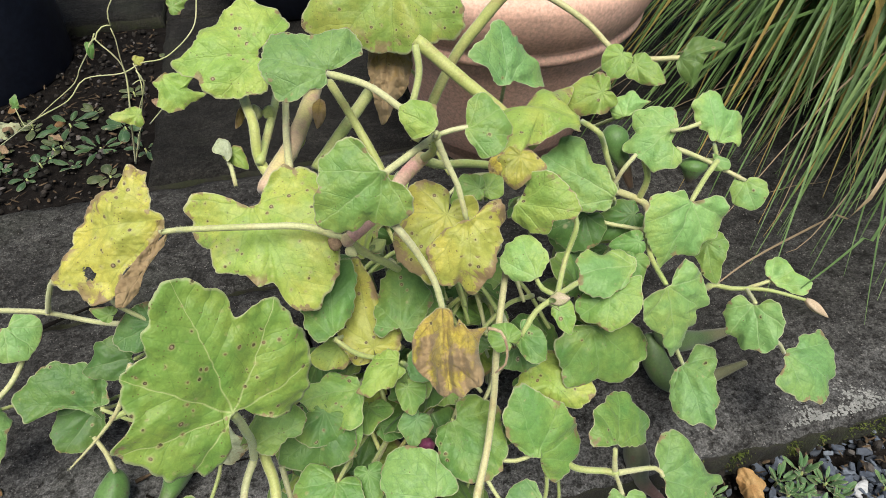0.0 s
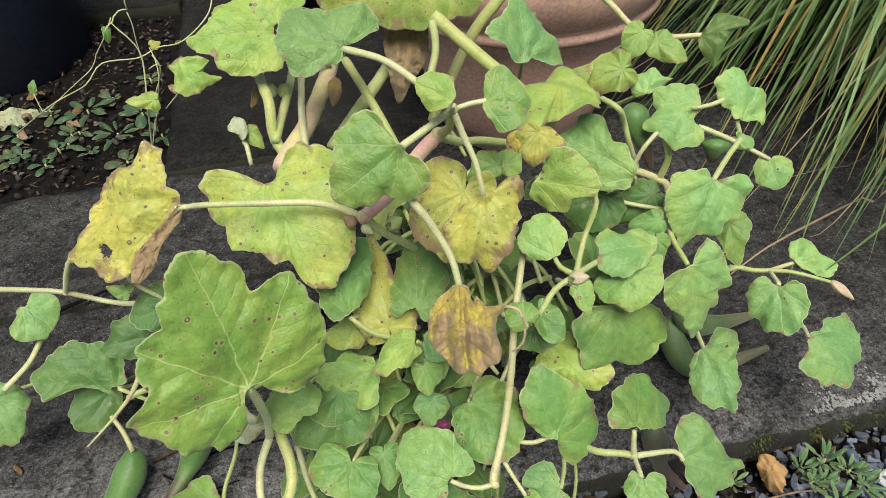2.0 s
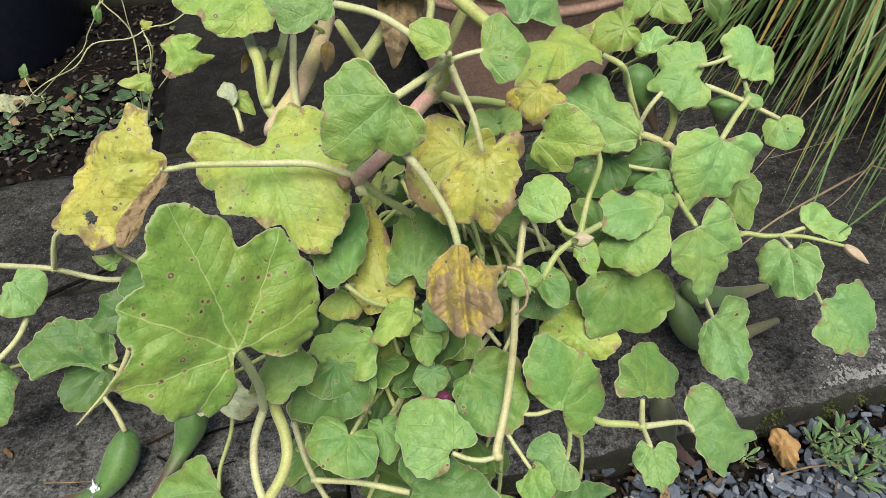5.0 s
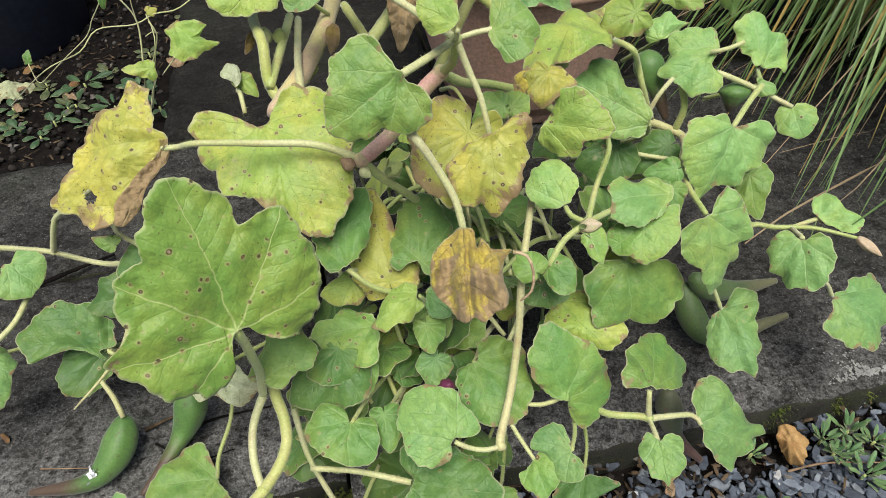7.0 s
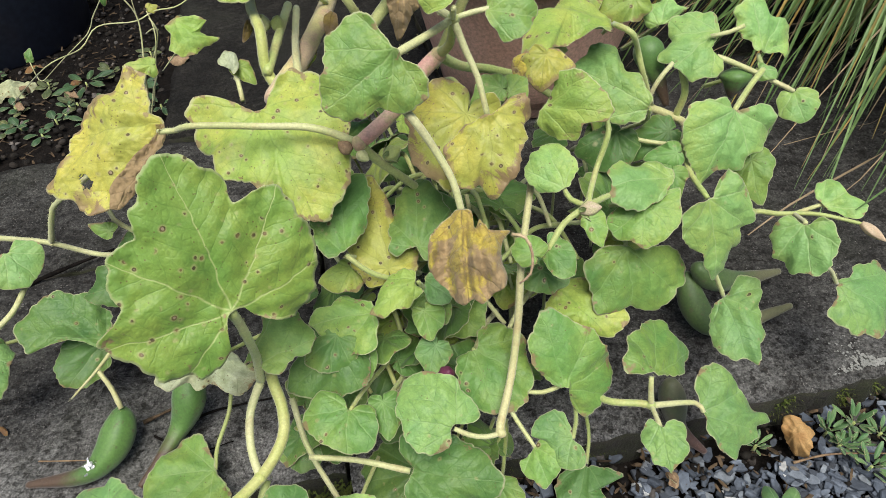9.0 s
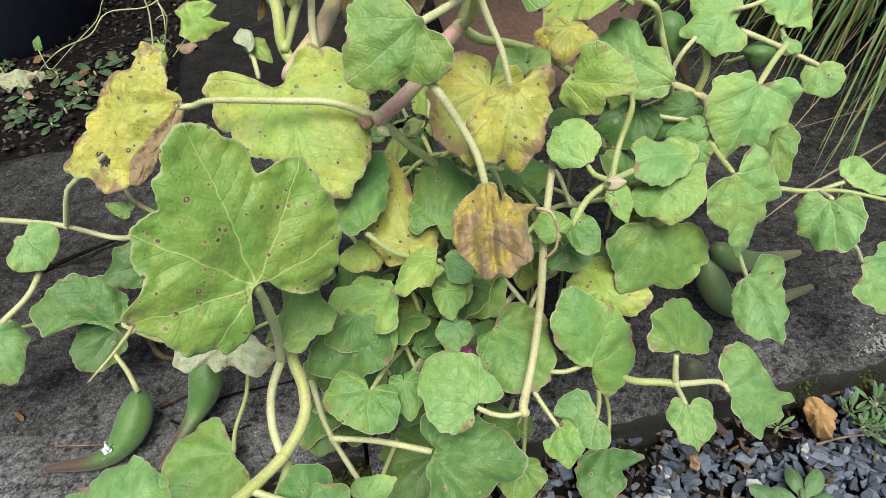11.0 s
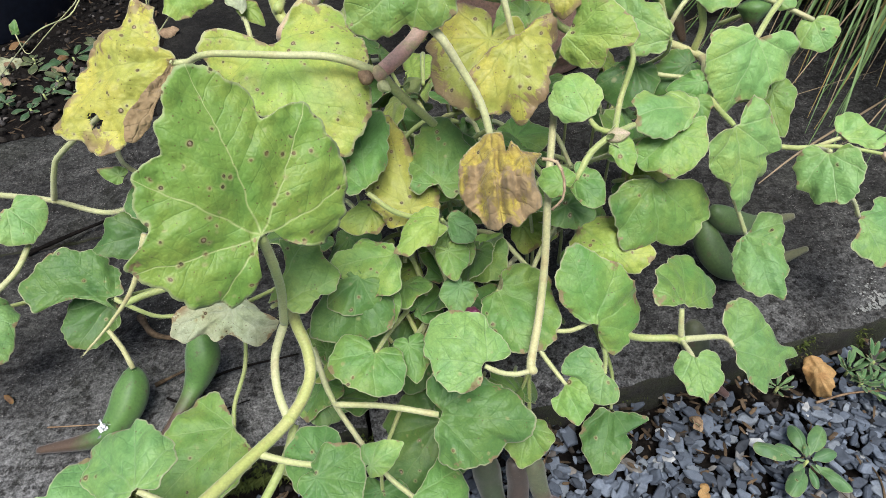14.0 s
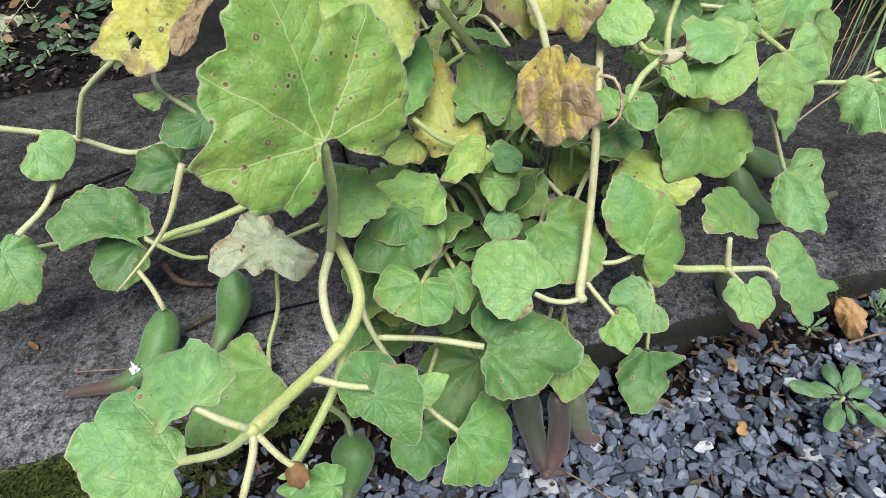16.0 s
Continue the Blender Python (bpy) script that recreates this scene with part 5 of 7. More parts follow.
leaf('under', (-0.222, 0.680, 0.393), (-1.4, -40, 119.1), 0.035, (29, 0.023), (29, 0.022), back=0.62, lobing=0.06, droop=0.17, ripple=0.06, seed=97, lobes=((-151, 0.013), (-85, 0.009), (-31, 0.013), (6, 0.017), (51, 0.014), (98, 0.013), (158, 0.009), (174, 0.018)), centre=(0.018, -0.002), crumple=0.006)
leaf('brown', (-0.035, 0.837, 0.469), (-11.4, 50.0, -95.7), 0.101, (60, 0.031), (60, 0.025), seed=98, lobes=((-175, 0.050), (-148, 0.052), (-129, 0.036), (-93, 0.024), (-27, 0.030), (-5, 0.050), (5, 0.045), (28, 0.027), (87, 0.025), (135, 0.040), (157, 0.054)), centre=(0.050, 0.003), crumple=0.006, pleat=0.012)
leaf('brown', (-0.231, 0.528, 0.428), (-32.5, 23.7, -110.4), 0.092, (60, 0.005), (60, 0.016), seed=99, lobes=((-137, 0.008), (-34, 0.015), (-21, 0.029), (-10, 0.036), (-1, 0.045), (7, 0.044), (15, 0.034), (26, 0.023), (46, 0.010), (127, 0.009), (156, 0.020), (162, 0.034), (170, 0.046), (174, 0.032), (178, 0.044)), centre=(0.046, -0.005), crumple=0.009)
leaf('yellowgreen', (-0.221, 0.699, 0.394), (20.9, 33.7, -30.1), 0.027, (43, 0.016), (31, 0.019), back=0.62, lobing=0.06, droop=0.17, ripple=0.06, seed=100)
leaf('limegreen', (-0.325, 0.501, 0.313), (-36.6, -24.8, -178), 0.022, (51, 0.013), (25, 0.014), back=0.62, lobing=0.06, droop=0.17, ripple=0.06, seed=101)
leaf('green', (0.003, 0.523, 0.282), (0.6, -25.3, 98.3), 0.081, (60, 0.034), (60, 0.039), seed=102, lobes=((-178, 0.046), (-169, 0.049), (-153, 0.043), (-115, 0.033), (-86, 0.036), (-47, 0.039), (-22, 0.044), (-3, 0.048), (15, 0.048), (34, 0.040), (70, 0.029), (106, 0.035), (127, 0.043), (135, 0.051), (148, 0.049), (159, 0.042), (172, 0.035)), centre=(0.033, -0.003))
leaf('bluegreen', (0.011, 0.506, 0.251), (14.6, 12.6, -32.5), 0.036, (60, 0.016), (60, 0.019), seed=103, lobes=((-137, 0.014), (-83, 0.017), (-51, 0.019), (-12, 0.020), (24, 0.018), (82, 0.017), (128, 0.022), (162, 0.020)), centre=(0.017, -0.002))
leaf('dead', (0.112, 0.656, 0.438), (-19.1, 32.0, -126.3), 0.029, (60, 0.026), (60, 0.009), seed=104, lobes=((-133, 0.016), (-77, 0.018), (-18, 0.018), (27, 0.016), (79, 0.018), (130, 0.018), (171, 0.017)), centre=(0.011, 0.008), crumple=0.006, pleat=0.008)
leaf('brown', (-0.118, 0.777, 0.425), (-17.5, 43.5, -98.3), 0.042, (60, 0.007), (60, 0.011), seed=105, lobes=((-175, 0.021), (-131, 0.012), (-28, 0.011), (5, 0.021), (49, 0.012), (152, 0.016)), centre=(0.020, -0.002), crumple=0.006, pleat=0.008)
leaf('brown', (-0.218, 0.751, 0.424), (-27.5, 39.8, -105.0), 0.025, (60, 0.007), (60, 0.004), seed=106, lobes=((-172, 0.013), (-123, 0.006), (-9, 0.014), (31, 0.008), (141, 0.008)), centre=(0.012, 0.002), crumple=0.004)
leaf('yellowgreen', (-0.144, 0.750, 0.396), (-19.2, 34.7, -102.5), 0.033, (60, 0.01), (60, 0.009), seed=107, lobes=((-164, 0.016), (-84, 0.009), (-30, 0.014), (5, 0.016), (91, 0.009), (155, 0.015)), centre=(0.017, 0.000), crumple=0.003)
stem('petiole', 'pale', .003, .0048, (-0.236, 0.521, 0.430), (-0.223, 0.528, 0.427), (-0.195, 0.517, 0.441), (-0.144, 0.536, 0.428), (-0.094, 0.550, 0.417), (-0.051, 0.550, 0.400))
stem('stem', 'pink', .0085, .009, (-0.051, 0.550, 0.400), (-0.035, 0.563, 0.408), (-0.016, 0.580, 0.421), (0.005, 0.604, 0.443), (0.024, 0.618, 0.458))
stem('stem', 'green', .006, .005, (0.024, 0.618, 0.458), (0.045, 0.642, 0.432), (0.074, 0.673, 0.410), (0.120, 0.712, 0.374), (0.139, 0.721, 0.353), (0.175, 0.689, 0.349))
stem('stem', 'green', .006, .004, (0.024, 0.618, 0.458), (0.037, 0.606, 0.477), (0.042, 0.590, 0.510))
stem('petiole', 'pale', .0042, .004, (-0.002, 0.532, 0.508), (0.020, 0.564, 0.507), (0.042, 0.590, 0.510))
stem('petiole', 'pale', .003, .003, (0.074, 0.598, 0.516), (0.058, 0.596, 0.513), (0.042, 0.590, 0.510))
stem('petiole', 'pale', .003, .003, (0.045, 0.562, 0.534), (0.042, 0.590, 0.510))
stem('petiole', 'pale', .0042, .003, (0.042, 0.590, 0.510), (0.055, 0.581, 0.481), (0.065, 0.573, 0.462), (0.076, 0.557, 0.427))
stem('petiole', 'green', .0036, .0042, (0.209, 0.732, 0.433), (0.226, 0.708, 0.435), (0.240, 0.725, 0.404), (0.249, 0.720, 0.380), (0.270, 0.730, 0.330))
stem('petiole', 'pale', .0036, .0045, (0.056, 0.478, 0.374), (0.046, 0.494, 0.403), (0.028, 0.507, 0.431), (0.013, 0.509, 0.457), (0.000, 0.517, 0.467))
stem('stem', 'tan', .0042, .005, (0.125, 0.600, 0.328), (0.115, 0.508, 0.291), (0.114, 0.468, 0.234), (0.109, 0.427, 0.186), (0.099, 0.378, 0.169), (0.100, 0.370, 0.166))
stem('petiole', 'pale', .003, .003, (0.052, 0.364, 0.181), (0.066, 0.363, 0.172), (0.084, 0.364, 0.167), (0.100, 0.370, 0.166))
stem('petiole', 'pale', .0025, .003, (0.137, 0.371, 0.137), (0.118, 0.395, 0.146), (0.108, 0.408, 0.154))
stem('petiole', 'green', .003, .0035, (0.156, 0.561, 0.339), (0.163, 0.547, 0.336), (0.178, 0.534, 0.340))
stem('petiole', 'green', .0034, .0034, (0.178, 0.534, 0.340), (0.190, 0.585, 0.344), (0.200, 0.607, 0.381), (0.190, 0.629, 0.391), (0.180, 0.656, 0.391))
stem('petiole', 'green', .0036, .004, (0.178, 0.534, 0.340), (0.156, 0.523, 0.325), (0.141, 0.502, 0.307))
stem('petiole', 'green', .003, .004, (0.228, 0.585, 0.309), (0.215, 0.578, 0.320), (0.178, 0.534, 0.340))
stem('stem', 'tan', .006, .0055, (0.247, 0.727, 0.336), (0.302, 0.730, 0.312), (0.310, 0.705, 0.316), (0.302, 0.670, 0.314))
stem('petiole', 'green', .0042, .003, (0.302, 0.670, 0.314), (0.301, 0.626, 0.313), (0.310, 0.576, 0.318))
stem('petiole', 'green', .005, .005, (0.297, 0.740, 0.376), (0.307, 0.734, 0.345), (0.302, 0.730, 0.312))
stem('petiole', 'pale', .003, .003, (0.302, 0.670, 0.314), (0.259, 0.681, 0.312), (0.227, 0.691, 0.314))
stem('petiole', 'pale', .003, .003, (0.261, 0.717, 0.344), (0.269, 0.720, 0.370), (0.284, 0.732, 0.386))
stem('petiole', 'green', .0035, .004, (0.346, 0.673, 0.362), (0.368, 0.709, 0.368), (0.384, 0.732, 0.372), (0.390, 0.740, 0.374))
stem('petiole', 'pale', .0038, .003, (0.336, 0.745, 0.387), (0.375, 0.741, 0.373), (0.427, 0.725, 0.355))
stem('petiole', 'green', .003, .003, (0.397, 0.783, 0.368), (0.390, 0.740, 0.374))
stem('petiole', 'pale', .003, .003, (0.324, 0.751, 0.409), (0.343, 0.750, 0.415), (0.358, 0.752, 0.422))
stem('stem', 'green', .0058, .0022, (0.334, 0.577, 0.269), (0.405, 0.659, 0.223), (0.432, 0.655, 0.225), (0.475, 0.649, 0.232), (0.522, 0.633, 0.233))
stem('petiole', 'pale', .003, .003, (0.435, 0.597, 0.266), (0.453, 0.656, 0.225))
stem('petiole', 'pale', .003, .003, (0.486, 0.662, 0.232), (0.488, 0.664, 0.236), (0.453, 0.656, 0.225))
stem('petiole', 'pale', .003, .0025, (0.505, 0.593, 0.169), (0.482, 0.586, 0.202), (0.442, 0.556, 0.240))
stem('petiole', 'pale', .003, .003, (0.374, 0.581, 0.149), (0.341, 0.589, 0.212), (0.325, 0.589, 0.238), (0.334, 0.577, 0.269))
stem('stem', 'green', .0046, .0046, (0.176, 0.468, 0.121), (0.206, 0.442, 0.132), (0.222, 0.427, 0.144), (0.252, 0.424, 0.149), (0.263, 0.421, 0.151))
stem('petiole', 'pale', .0042, .003, (0.263, 0.421, 0.151), (0.318, 0.441, 0.128), (0.329, 0.433, 0.121))
stem('petiole', 'pale', .004, .003, (0.263, 0.421, 0.151), (0.260, 0.427, 0.168), (0.258, 0.434, 0.187))
stem('petiole', 'pale', .003, .003, (0.263, 0.421, 0.151), (0.265, 0.389, 0.165))
stem('petiole', 'pale', .003, .003, (0.167, 0.435, 0.161), (0.146, 0.429, 0.153), (0.124, 0.430, 0.151))
stem('petiole', 'green', .0048, .005, (-0.124, 0.351, 0.382), (-0.125, 0.357, 0.356), (-0.127, 0.362, 0.323), (-0.135, 0.374, 0.28), (-0.147, 0.382, 0.224))
stem('stem', 'yellowgreen', .0068, .0064, (-0.161, 0.441, 0.209), (-0.139, 0.390, 0.218), (-0.124, 0.364, 0.206), (-0.118, 0.335, 0.196), (-0.132, 0.296, 0.189), (-0.163, 0.246, 0.196), (-0.187, 0.204, 0.207))
stem('petiole', 'pale', .005, .0045, (-0.147, 0.384, 0.224), (-0.152, 0.352, 0.212), (-0.146, 0.322, 0.199), (-0.132, 0.296, 0.189))
stem('petiole', 'pale', .004, .003, (-0.187, 0.204, 0.207), (-0.204, 0.203, 0.223), (-0.225, 0.207, 0.237))
stem('petiole', 'green', .0045, .004, (-0.187, 0.204, 0.207), (-0.220, 0.201, 0.172), (-0.270, 0.203, 0.144))
stem('petiole', 'tan', .004, .0035, (-0.187, 0.204, 0.207), (-0.185, 0.189, 0.199), (-0.189, 0.156, 0.187))
stem('petiole', 'tan', .0035, .003, (-0.187, 0.204, 0.207), (-0.165, 0.190, 0.185), (-0.152, 0.186, 0.176))
stem('petiole', 'pale', .004, .003, (-0.155, 0.262, 0.191), (-0.122, 0.256, 0.188), (-0.094, 0.253, 0.189))
stem('petiole', 'pale', .004, .003, (-0.141, 0.414, 0.135), (-0.122, 0.376, 0.103), (-0.093, 0.342, 0.076), (-0.056, 0.306, 0.053), (-0.025, 0.286, 0.041))
stem('petiole', 'green', .005, .005, (-0.132, 0.303, 0.167), (-0.140, 0.273, 0.150), (-0.162, 0.225, 0.132), (-0.173, 0.206, 0.127))
stem('petiole', 'green', .003, .003, (-0.258, 0.487, 0.060), (-0.251, 0.442, 0.045), (-0.254, 0.395, 0.036), (-0.249, 0.368, 0.030))
stem('petiole', 'pale', .004, .0035, (0.003, 0.347, 0.111), (-0.055, 0.353, 0.116), (-0.109, 0.351, 0.121))
stem('petiole', 'pale', .004, .004, (-0.289, 0.515, 0.279), (-0.429, 0.587, 0.177), (-0.487, 0.579, 0.205), (-0.519, 0.565, 0.225), (-0.559, 0.544, 0.250))
stem('petiole', 'pale', .004, .003, (-0.487, 0.579, 0.205), (-0.458, 0.575, 0.258), (-0.432, 0.572, 0.288), (-0.300, 0.538, 0.390))
stem('petiole', 'pale', .004, .004, (-0.510, 0.441, 0.181), (-0.495, 0.479, 0.186), (-0.485, 0.507, 0.202))
stem('stem', 'tan', .0045, .001, (-0.311, 0.474, 0.255), (-0.332, 0.444, 0.206), (-0.360, 0.421, 0.173), (-0.395, 0.392, 0.144))
stem('petiole', 'green', .005, .0045, (-0.270, 0.504, 0.167), (-0.311, 0.479, 0.164), (-0.344, 0.460, 0.166), (-0.360, 0.448, 0.166))
stem('petiole', 'green', .003, .003, (-0.397, 0.478, 0.135), (-0.363, 0.481, 0.100), (-0.338, 0.488, 0.091))
stem('petiole', 'tan', .003, .004, (-0.407, 0.452, 0.108), (-0.393, 0.440, 0.089), (-0.380, 0.423, 0.069))
stem('stem', 'yellowgreen', .0065, .0075, (-0.227, 0.800, 0.445), (-0.207, 0.744, 0.443), (-0.184, 0.698, 0.439), (-0.178, 0.674, 0.403), (-0.149, 0.649, 0.376))
stem('stem', 'pinkgreen', .012, .013, (-0.147, 0.888, 0.403), (-0.143, 0.829, 0.403), (-0.145, 0.716, 0.402), (-0.155, 0.666, 0.397), (-0.162, 0.630, 0.392))
stem('petiole', 'pale', .005, .005, (-0.182, 0.828, 0.403), (-0.151, 0.709, 0.416), (-0.136, 0.654, 0.407))
stem('stem', 'green', .006, .006, (-0.192, 0.828, 0.407), (-0.177, 0.754, 0.421), (-0.176, 0.694, 0.409), (-0.175, 0.665, 0.406))
stem('stem', 'green', .009, .009, (-0.057, 0.876, 0.408), (-0.064, 0.827, 0.407), (-0.104, 0.746, 0.377), (-0.121, 0.706, 0.366))
stem('stem', 'yellowgreen', .006, .0065, (-0.109, 0.790, 0.442), (-0.071, 0.735, 0.422), (-0.036, 0.691, 0.386), (-0.020, 0.658, 0.374))
stem('petiole', 'pale', .0045, .004, (-0.082, 0.688, 0.516), (-0.036, 0.667, 0.516), (0.004, 0.632, 0.512), (0.042, 0.590, 0.510))
stem('stem', 'yellowgreen', .0095, .009, (0.005, 0.787, 0.505), (0.064, 0.767, 0.463), (0.114, 0.746, 0.432), (0.157, 0.721, 0.401))
stem('petiole', 'green', .005, .005, (0.006, 0.769, 0.508), (0.011, 0.753, 0.480), (0.003, 0.731, 0.447))
stem('stem', 'tan', .006, .004, (0.162, 1.003, 0.468), (0.192, 0.995, 0.458), (0.239, 0.977, 0.434), (0.290, 0.948, 0.399), (0.330, 0.938, 0.401), (0.371, 0.930, 0.409))
stem('stem', 'yellowgreen', .01, .008, (0.120, 0.973, 0.486), (0.082, 0.953, 0.444), (0.042, 0.926, 0.395), (-0.010, 0.859, 0.300))
stem('petiole', 'pale', .003, .003, (-0.224, 0.683, 0.389), (-0.220, 0.682, 0.386), (-0.211, 0.661, 0.372))
stem('petiole', 'green', .0038, .0032, (-0.164, 0.296, 0.079), (-0.149, 0.300, 0.037), (-0.148, 0.300, -0.006))
stem('petiole', 'green', .0055, .005, (-0.051, 0.550, 0.400), (-0.037, 0.558, 0.373), (-0.011, 0.584, 0.322), (0.015, 0.601, 0.278))
stem('petiole', 'pale', .003, .0028, (-0.332, 0.529, 0.328), (-0.324, 0.514, 0.318), (-0.288, 0.515, 0.280))
stem('petiole', 'green', 0.0024, 0.0032, (-0.159, 0.586, 0.407), (-0.160, 0.615, 0.381), (-0.135, 0.661, 0.328))
stem('petiole', 'green', 0.0024, 0.0032, (0.054, 0.576, 0.416), (0.055, 0.608, 0.385), (0.062, 0.661, 0.321))
stem('petiole', 'green', 0.0024, 0.0032, (0.241, 0.803, 0.426), (0.241, 0.836, 0.399), (0.224, 0.887, 0.340))
stem('petiole', 'green', 0.0024, 0.0032, (0.116, 0.810, 0.432), (0.116, 0.840, 0.400), (0.115, 0.894, 0.337))
stem('petiole', 'green', 0.0024, 0.0032, (-0.176, 0.758, 0.498), (-0.161, 0.774, 0.467), (-0.138, 0.820, 0.413))
stem('petiole', 'green', 0.0024, 0.0032, (-0.030, 0.847, 0.552), (-0.029, 0.880, 0.527), (-0.016, 0.930, 0.468))
stem('petiole', 'green', 0.0024, 0.0032, (0.087, 0.615, 0.420), (0.088, 0.648, 0.390), (0.090, 0.702, 0.327))
stem('petiole', 'green', 0.0024, 0.0032, (0.096, 0.623, 0.415), (0.097, 0.656, 0.385), (0.098, 0.710, 0.321))
stem('petiole', 'green', 0.0024, 0.0032, (0.134, 0.624, 0.396), (0.136, 0.659, 0.369), (0.132, 0.714, 0.306))
stem('petiole', 'green', 0.0024, 0.0032, (0.254, 0.673, 0.363), (0.259, 0.698, 0.329), (0.239, 0.750, 0.274))
stem('petiole', 'green', 0.0024, 0.0032, (0.133, 0.652, 0.437), (0.133, 0.686, 0.408), (0.130, 0.740, 0.346))
stem('petiole', 'green', 0.0024, 0.0032, (0.334, 0.764, 0.406), (0.332, 0.794, 0.378), (0.308, 0.843, 0.327))
stem('petiole', 'green', 0.0024, 0.0032, (0.272, 0.792, 0.400), (0.272, 0.825, 0.375), (0.252, 0.877, 0.321))
stem('petiole', 'green', 0.0024, 0.0032, (0.386, 0.744, 0.371), (0.386, 0.774, 0.347), (0.358, 0.821, 0.300))
stem('petiole', 'green', 0.0024, 0.0032, (0.272, 0.595, 0.327), (0.277, 0.627, 0.297), (0.255, 0.678, 0.242))
stem('petiole', 'green', 0.0024, 0.0032, (0.249, 0.570, 0.310), (0.227, 0.605, 0.278), (0.209, 0.659, 0.220))
stem('petiole', 'green', 0.0024, 0.0032, (0.232, 0.557, 0.256), (0.238, 0.595, 0.231), (0.217, 0.649, 0.176))
stem('petiole', 'green', 0.0024, 0.0032, (0.161, 0.540, 0.202), (0.181, 0.585, 0.187), (0.166, 0.644, 0.132))
stem('petiole', 'green', 0.0024, 0.0032, (0.182, 0.523, 0.329), (0.182, 0.554, 0.297), (0.172, 0.612, 0.239))
stem('petiole', 'green', 0.0024, 0.0032, (0.141, 0.502, 0.307), (0.129, 0.538, 0.275), (0.126, 0.600, 0.218))
stem('petiole', 'green', 0.0024, 0.0032, (0.126, 0.494, 0.306), (0.126, 0.525, 0.274), (0.124, 0.588, 0.218))
stem('petiole', 'green', 0.0024, 0.0032, (0.139, 0.521, 0.252), (0.140, 0.551, 0.220), (0.134, 0.614, 0.164))
stem('petiole', 'green', 0.0024, 0.0032, (0.066, 0.466, 0.175), (0.072, 0.501, 0.135), (0.076, 0.568, 0.091))
stem('petiole', 'green', 0.0024, 0.0032, (-0.045, 0.476, 0.222), (-0.050, 0.506, 0.190), (-0.032, 0.567, 0.143))
stem('petiole', 'green', 0.0024, 0.0032, (0.006, 0.488, 0.265), (0.015, 0.511, 0.222), (0.027, 0.575, 0.171))
stem('petiole', 'green', 0.0024, 0.0032, (0.013, 0.507, 0.224), (0.015, 0.537, 0.193), (0.029, 0.600, 0.141))
stem('petiole', 'green', 0.0024, 0.0032, (0.026, 0.458, 0.190), (0.027, 0.487, 0.159), (0.037, 0.553, 0.114))
stem('petiole', 'green', 0.0024, 0.0032, (0.013, 0.480, 0.222), (0.014, 0.510, 0.192), (0.026, 0.574, 0.143))
stem('petiole', 'green', 0.0024, 0.0032, (0.029, 0.562, 0.261), (0.031, 0.592, 0.229), (0.044, 0.650, 0.170))
stem('petiole', 'green', 0.0024, 0.0032, (-0.068, 0.494, 0.295), (-0.065, 0.524, 0.262), (-0.046, 0.582, 0.210))
stem('petiole', 'green', 0.0024, 0.0032, (-0.031, 0.513, 0.254), (-0.029, 0.543, 0.224), (-0.010, 0.602, 0.171))
stem('petiole', 'green', 0.0024, 0.0032, (-0.073, 0.513, 0.251), (-0.071, 0.541, 0.221), (-0.048, 0.598, 0.171))
stem('petiole', 'green', 0.0024, 0.0032, (-0.061, 0.381, 0.175), (-0.052, 0.426, 0.153), (-0.034, 0.494, 0.116))
stem('petiole', 'green', 0.0024, 0.0032, (-0.081, 0.437, 0.204), (-0.077, 0.470, 0.178), (-0.055, 0.536, 0.138))
stem('petiole', 'green', 0.0024, 0.0032, (-0.150, 0.377, 0.257), (-0.142, 0.415, 0.231), (-0.118, 0.480, 0.192))
stem('petiole', 'green', 0.0024, 0.0032, (-0.397, 0.479, 0.136), (-0.394, 0.500, 0.109), (-0.361, 0.544, 0.081))
stem('petiole', 'green', 0.0024, 0.0032, (-0.414, 0.495, 0.111), (-0.414, 0.522, 0.089), (-0.379, 0.563, 0.063))
stem('petiole', 'green', 0.0024, 0.0032, (-0.548, 0.444, 0.145), (-0.552, 0.467, 0.125), (-0.522, 0.507, 0.099))
stem('petiole', 'green', 0.0024, 0.0032, (-0.332, 0.504, 0.219), (-0.322, 0.534, 0.191), (-0.26, 0.56, 0.12))
stem('petiole', 'green', 0.0024, 0.0032, (0.001, 0.396, 0.001), (0.005, 0.427, 0.012), (0.019, 0.495, 0.012))
stem('petiole', 'green', 0.0024, 0.0032, (-0.069, 0.315, -0.025), (-0.067, 0.342, 0.012), (-0.052, 0.407, 0.012))
stem('petiole', 'green', 0.0024, 0.0032, (0.176, 0.377, 0.151), (0.184, 0.419, 0.129), (0.182, 0.489, 0.094))
stem('petiole', 'green', 0.0024, 0.0032, (0.216, 0.432, -0.022), (0.216, 0.464, 0.012), (0.206, 0.531, 0.012))
stem('petiole', 'green', 0.0024, 0.0032, (0.101, 0.361, 0.059), (0.106, 0.392, 0.033), (0.110, 0.462, 0.012))
stem('petiole', 'green', 0.0024, 0.0032, (-0.232, 0.438, 0.170), (-0.231, 0.467, 0.145), (-0.202, 0.524, 0.112))
stem('petiole', 'green', 0.0024, 0.0032, (0.281, 0.627, 0.335), (0.281, 0.657, 0.306), (0.258, 0.708, 0.252))
stem('petiole', 'green', 0.0024, 0.0032, (0.384, 0.672, 0.292), (0.384, 0.701, 0.267), (0.353, 0.747, 0.222))
stem('petiole', 'green', 0.0024, 0.0032, (0.278, 0.608, 0.323), (0.277, 0.638, 0.294), (0.255, 0.688, 0.239))
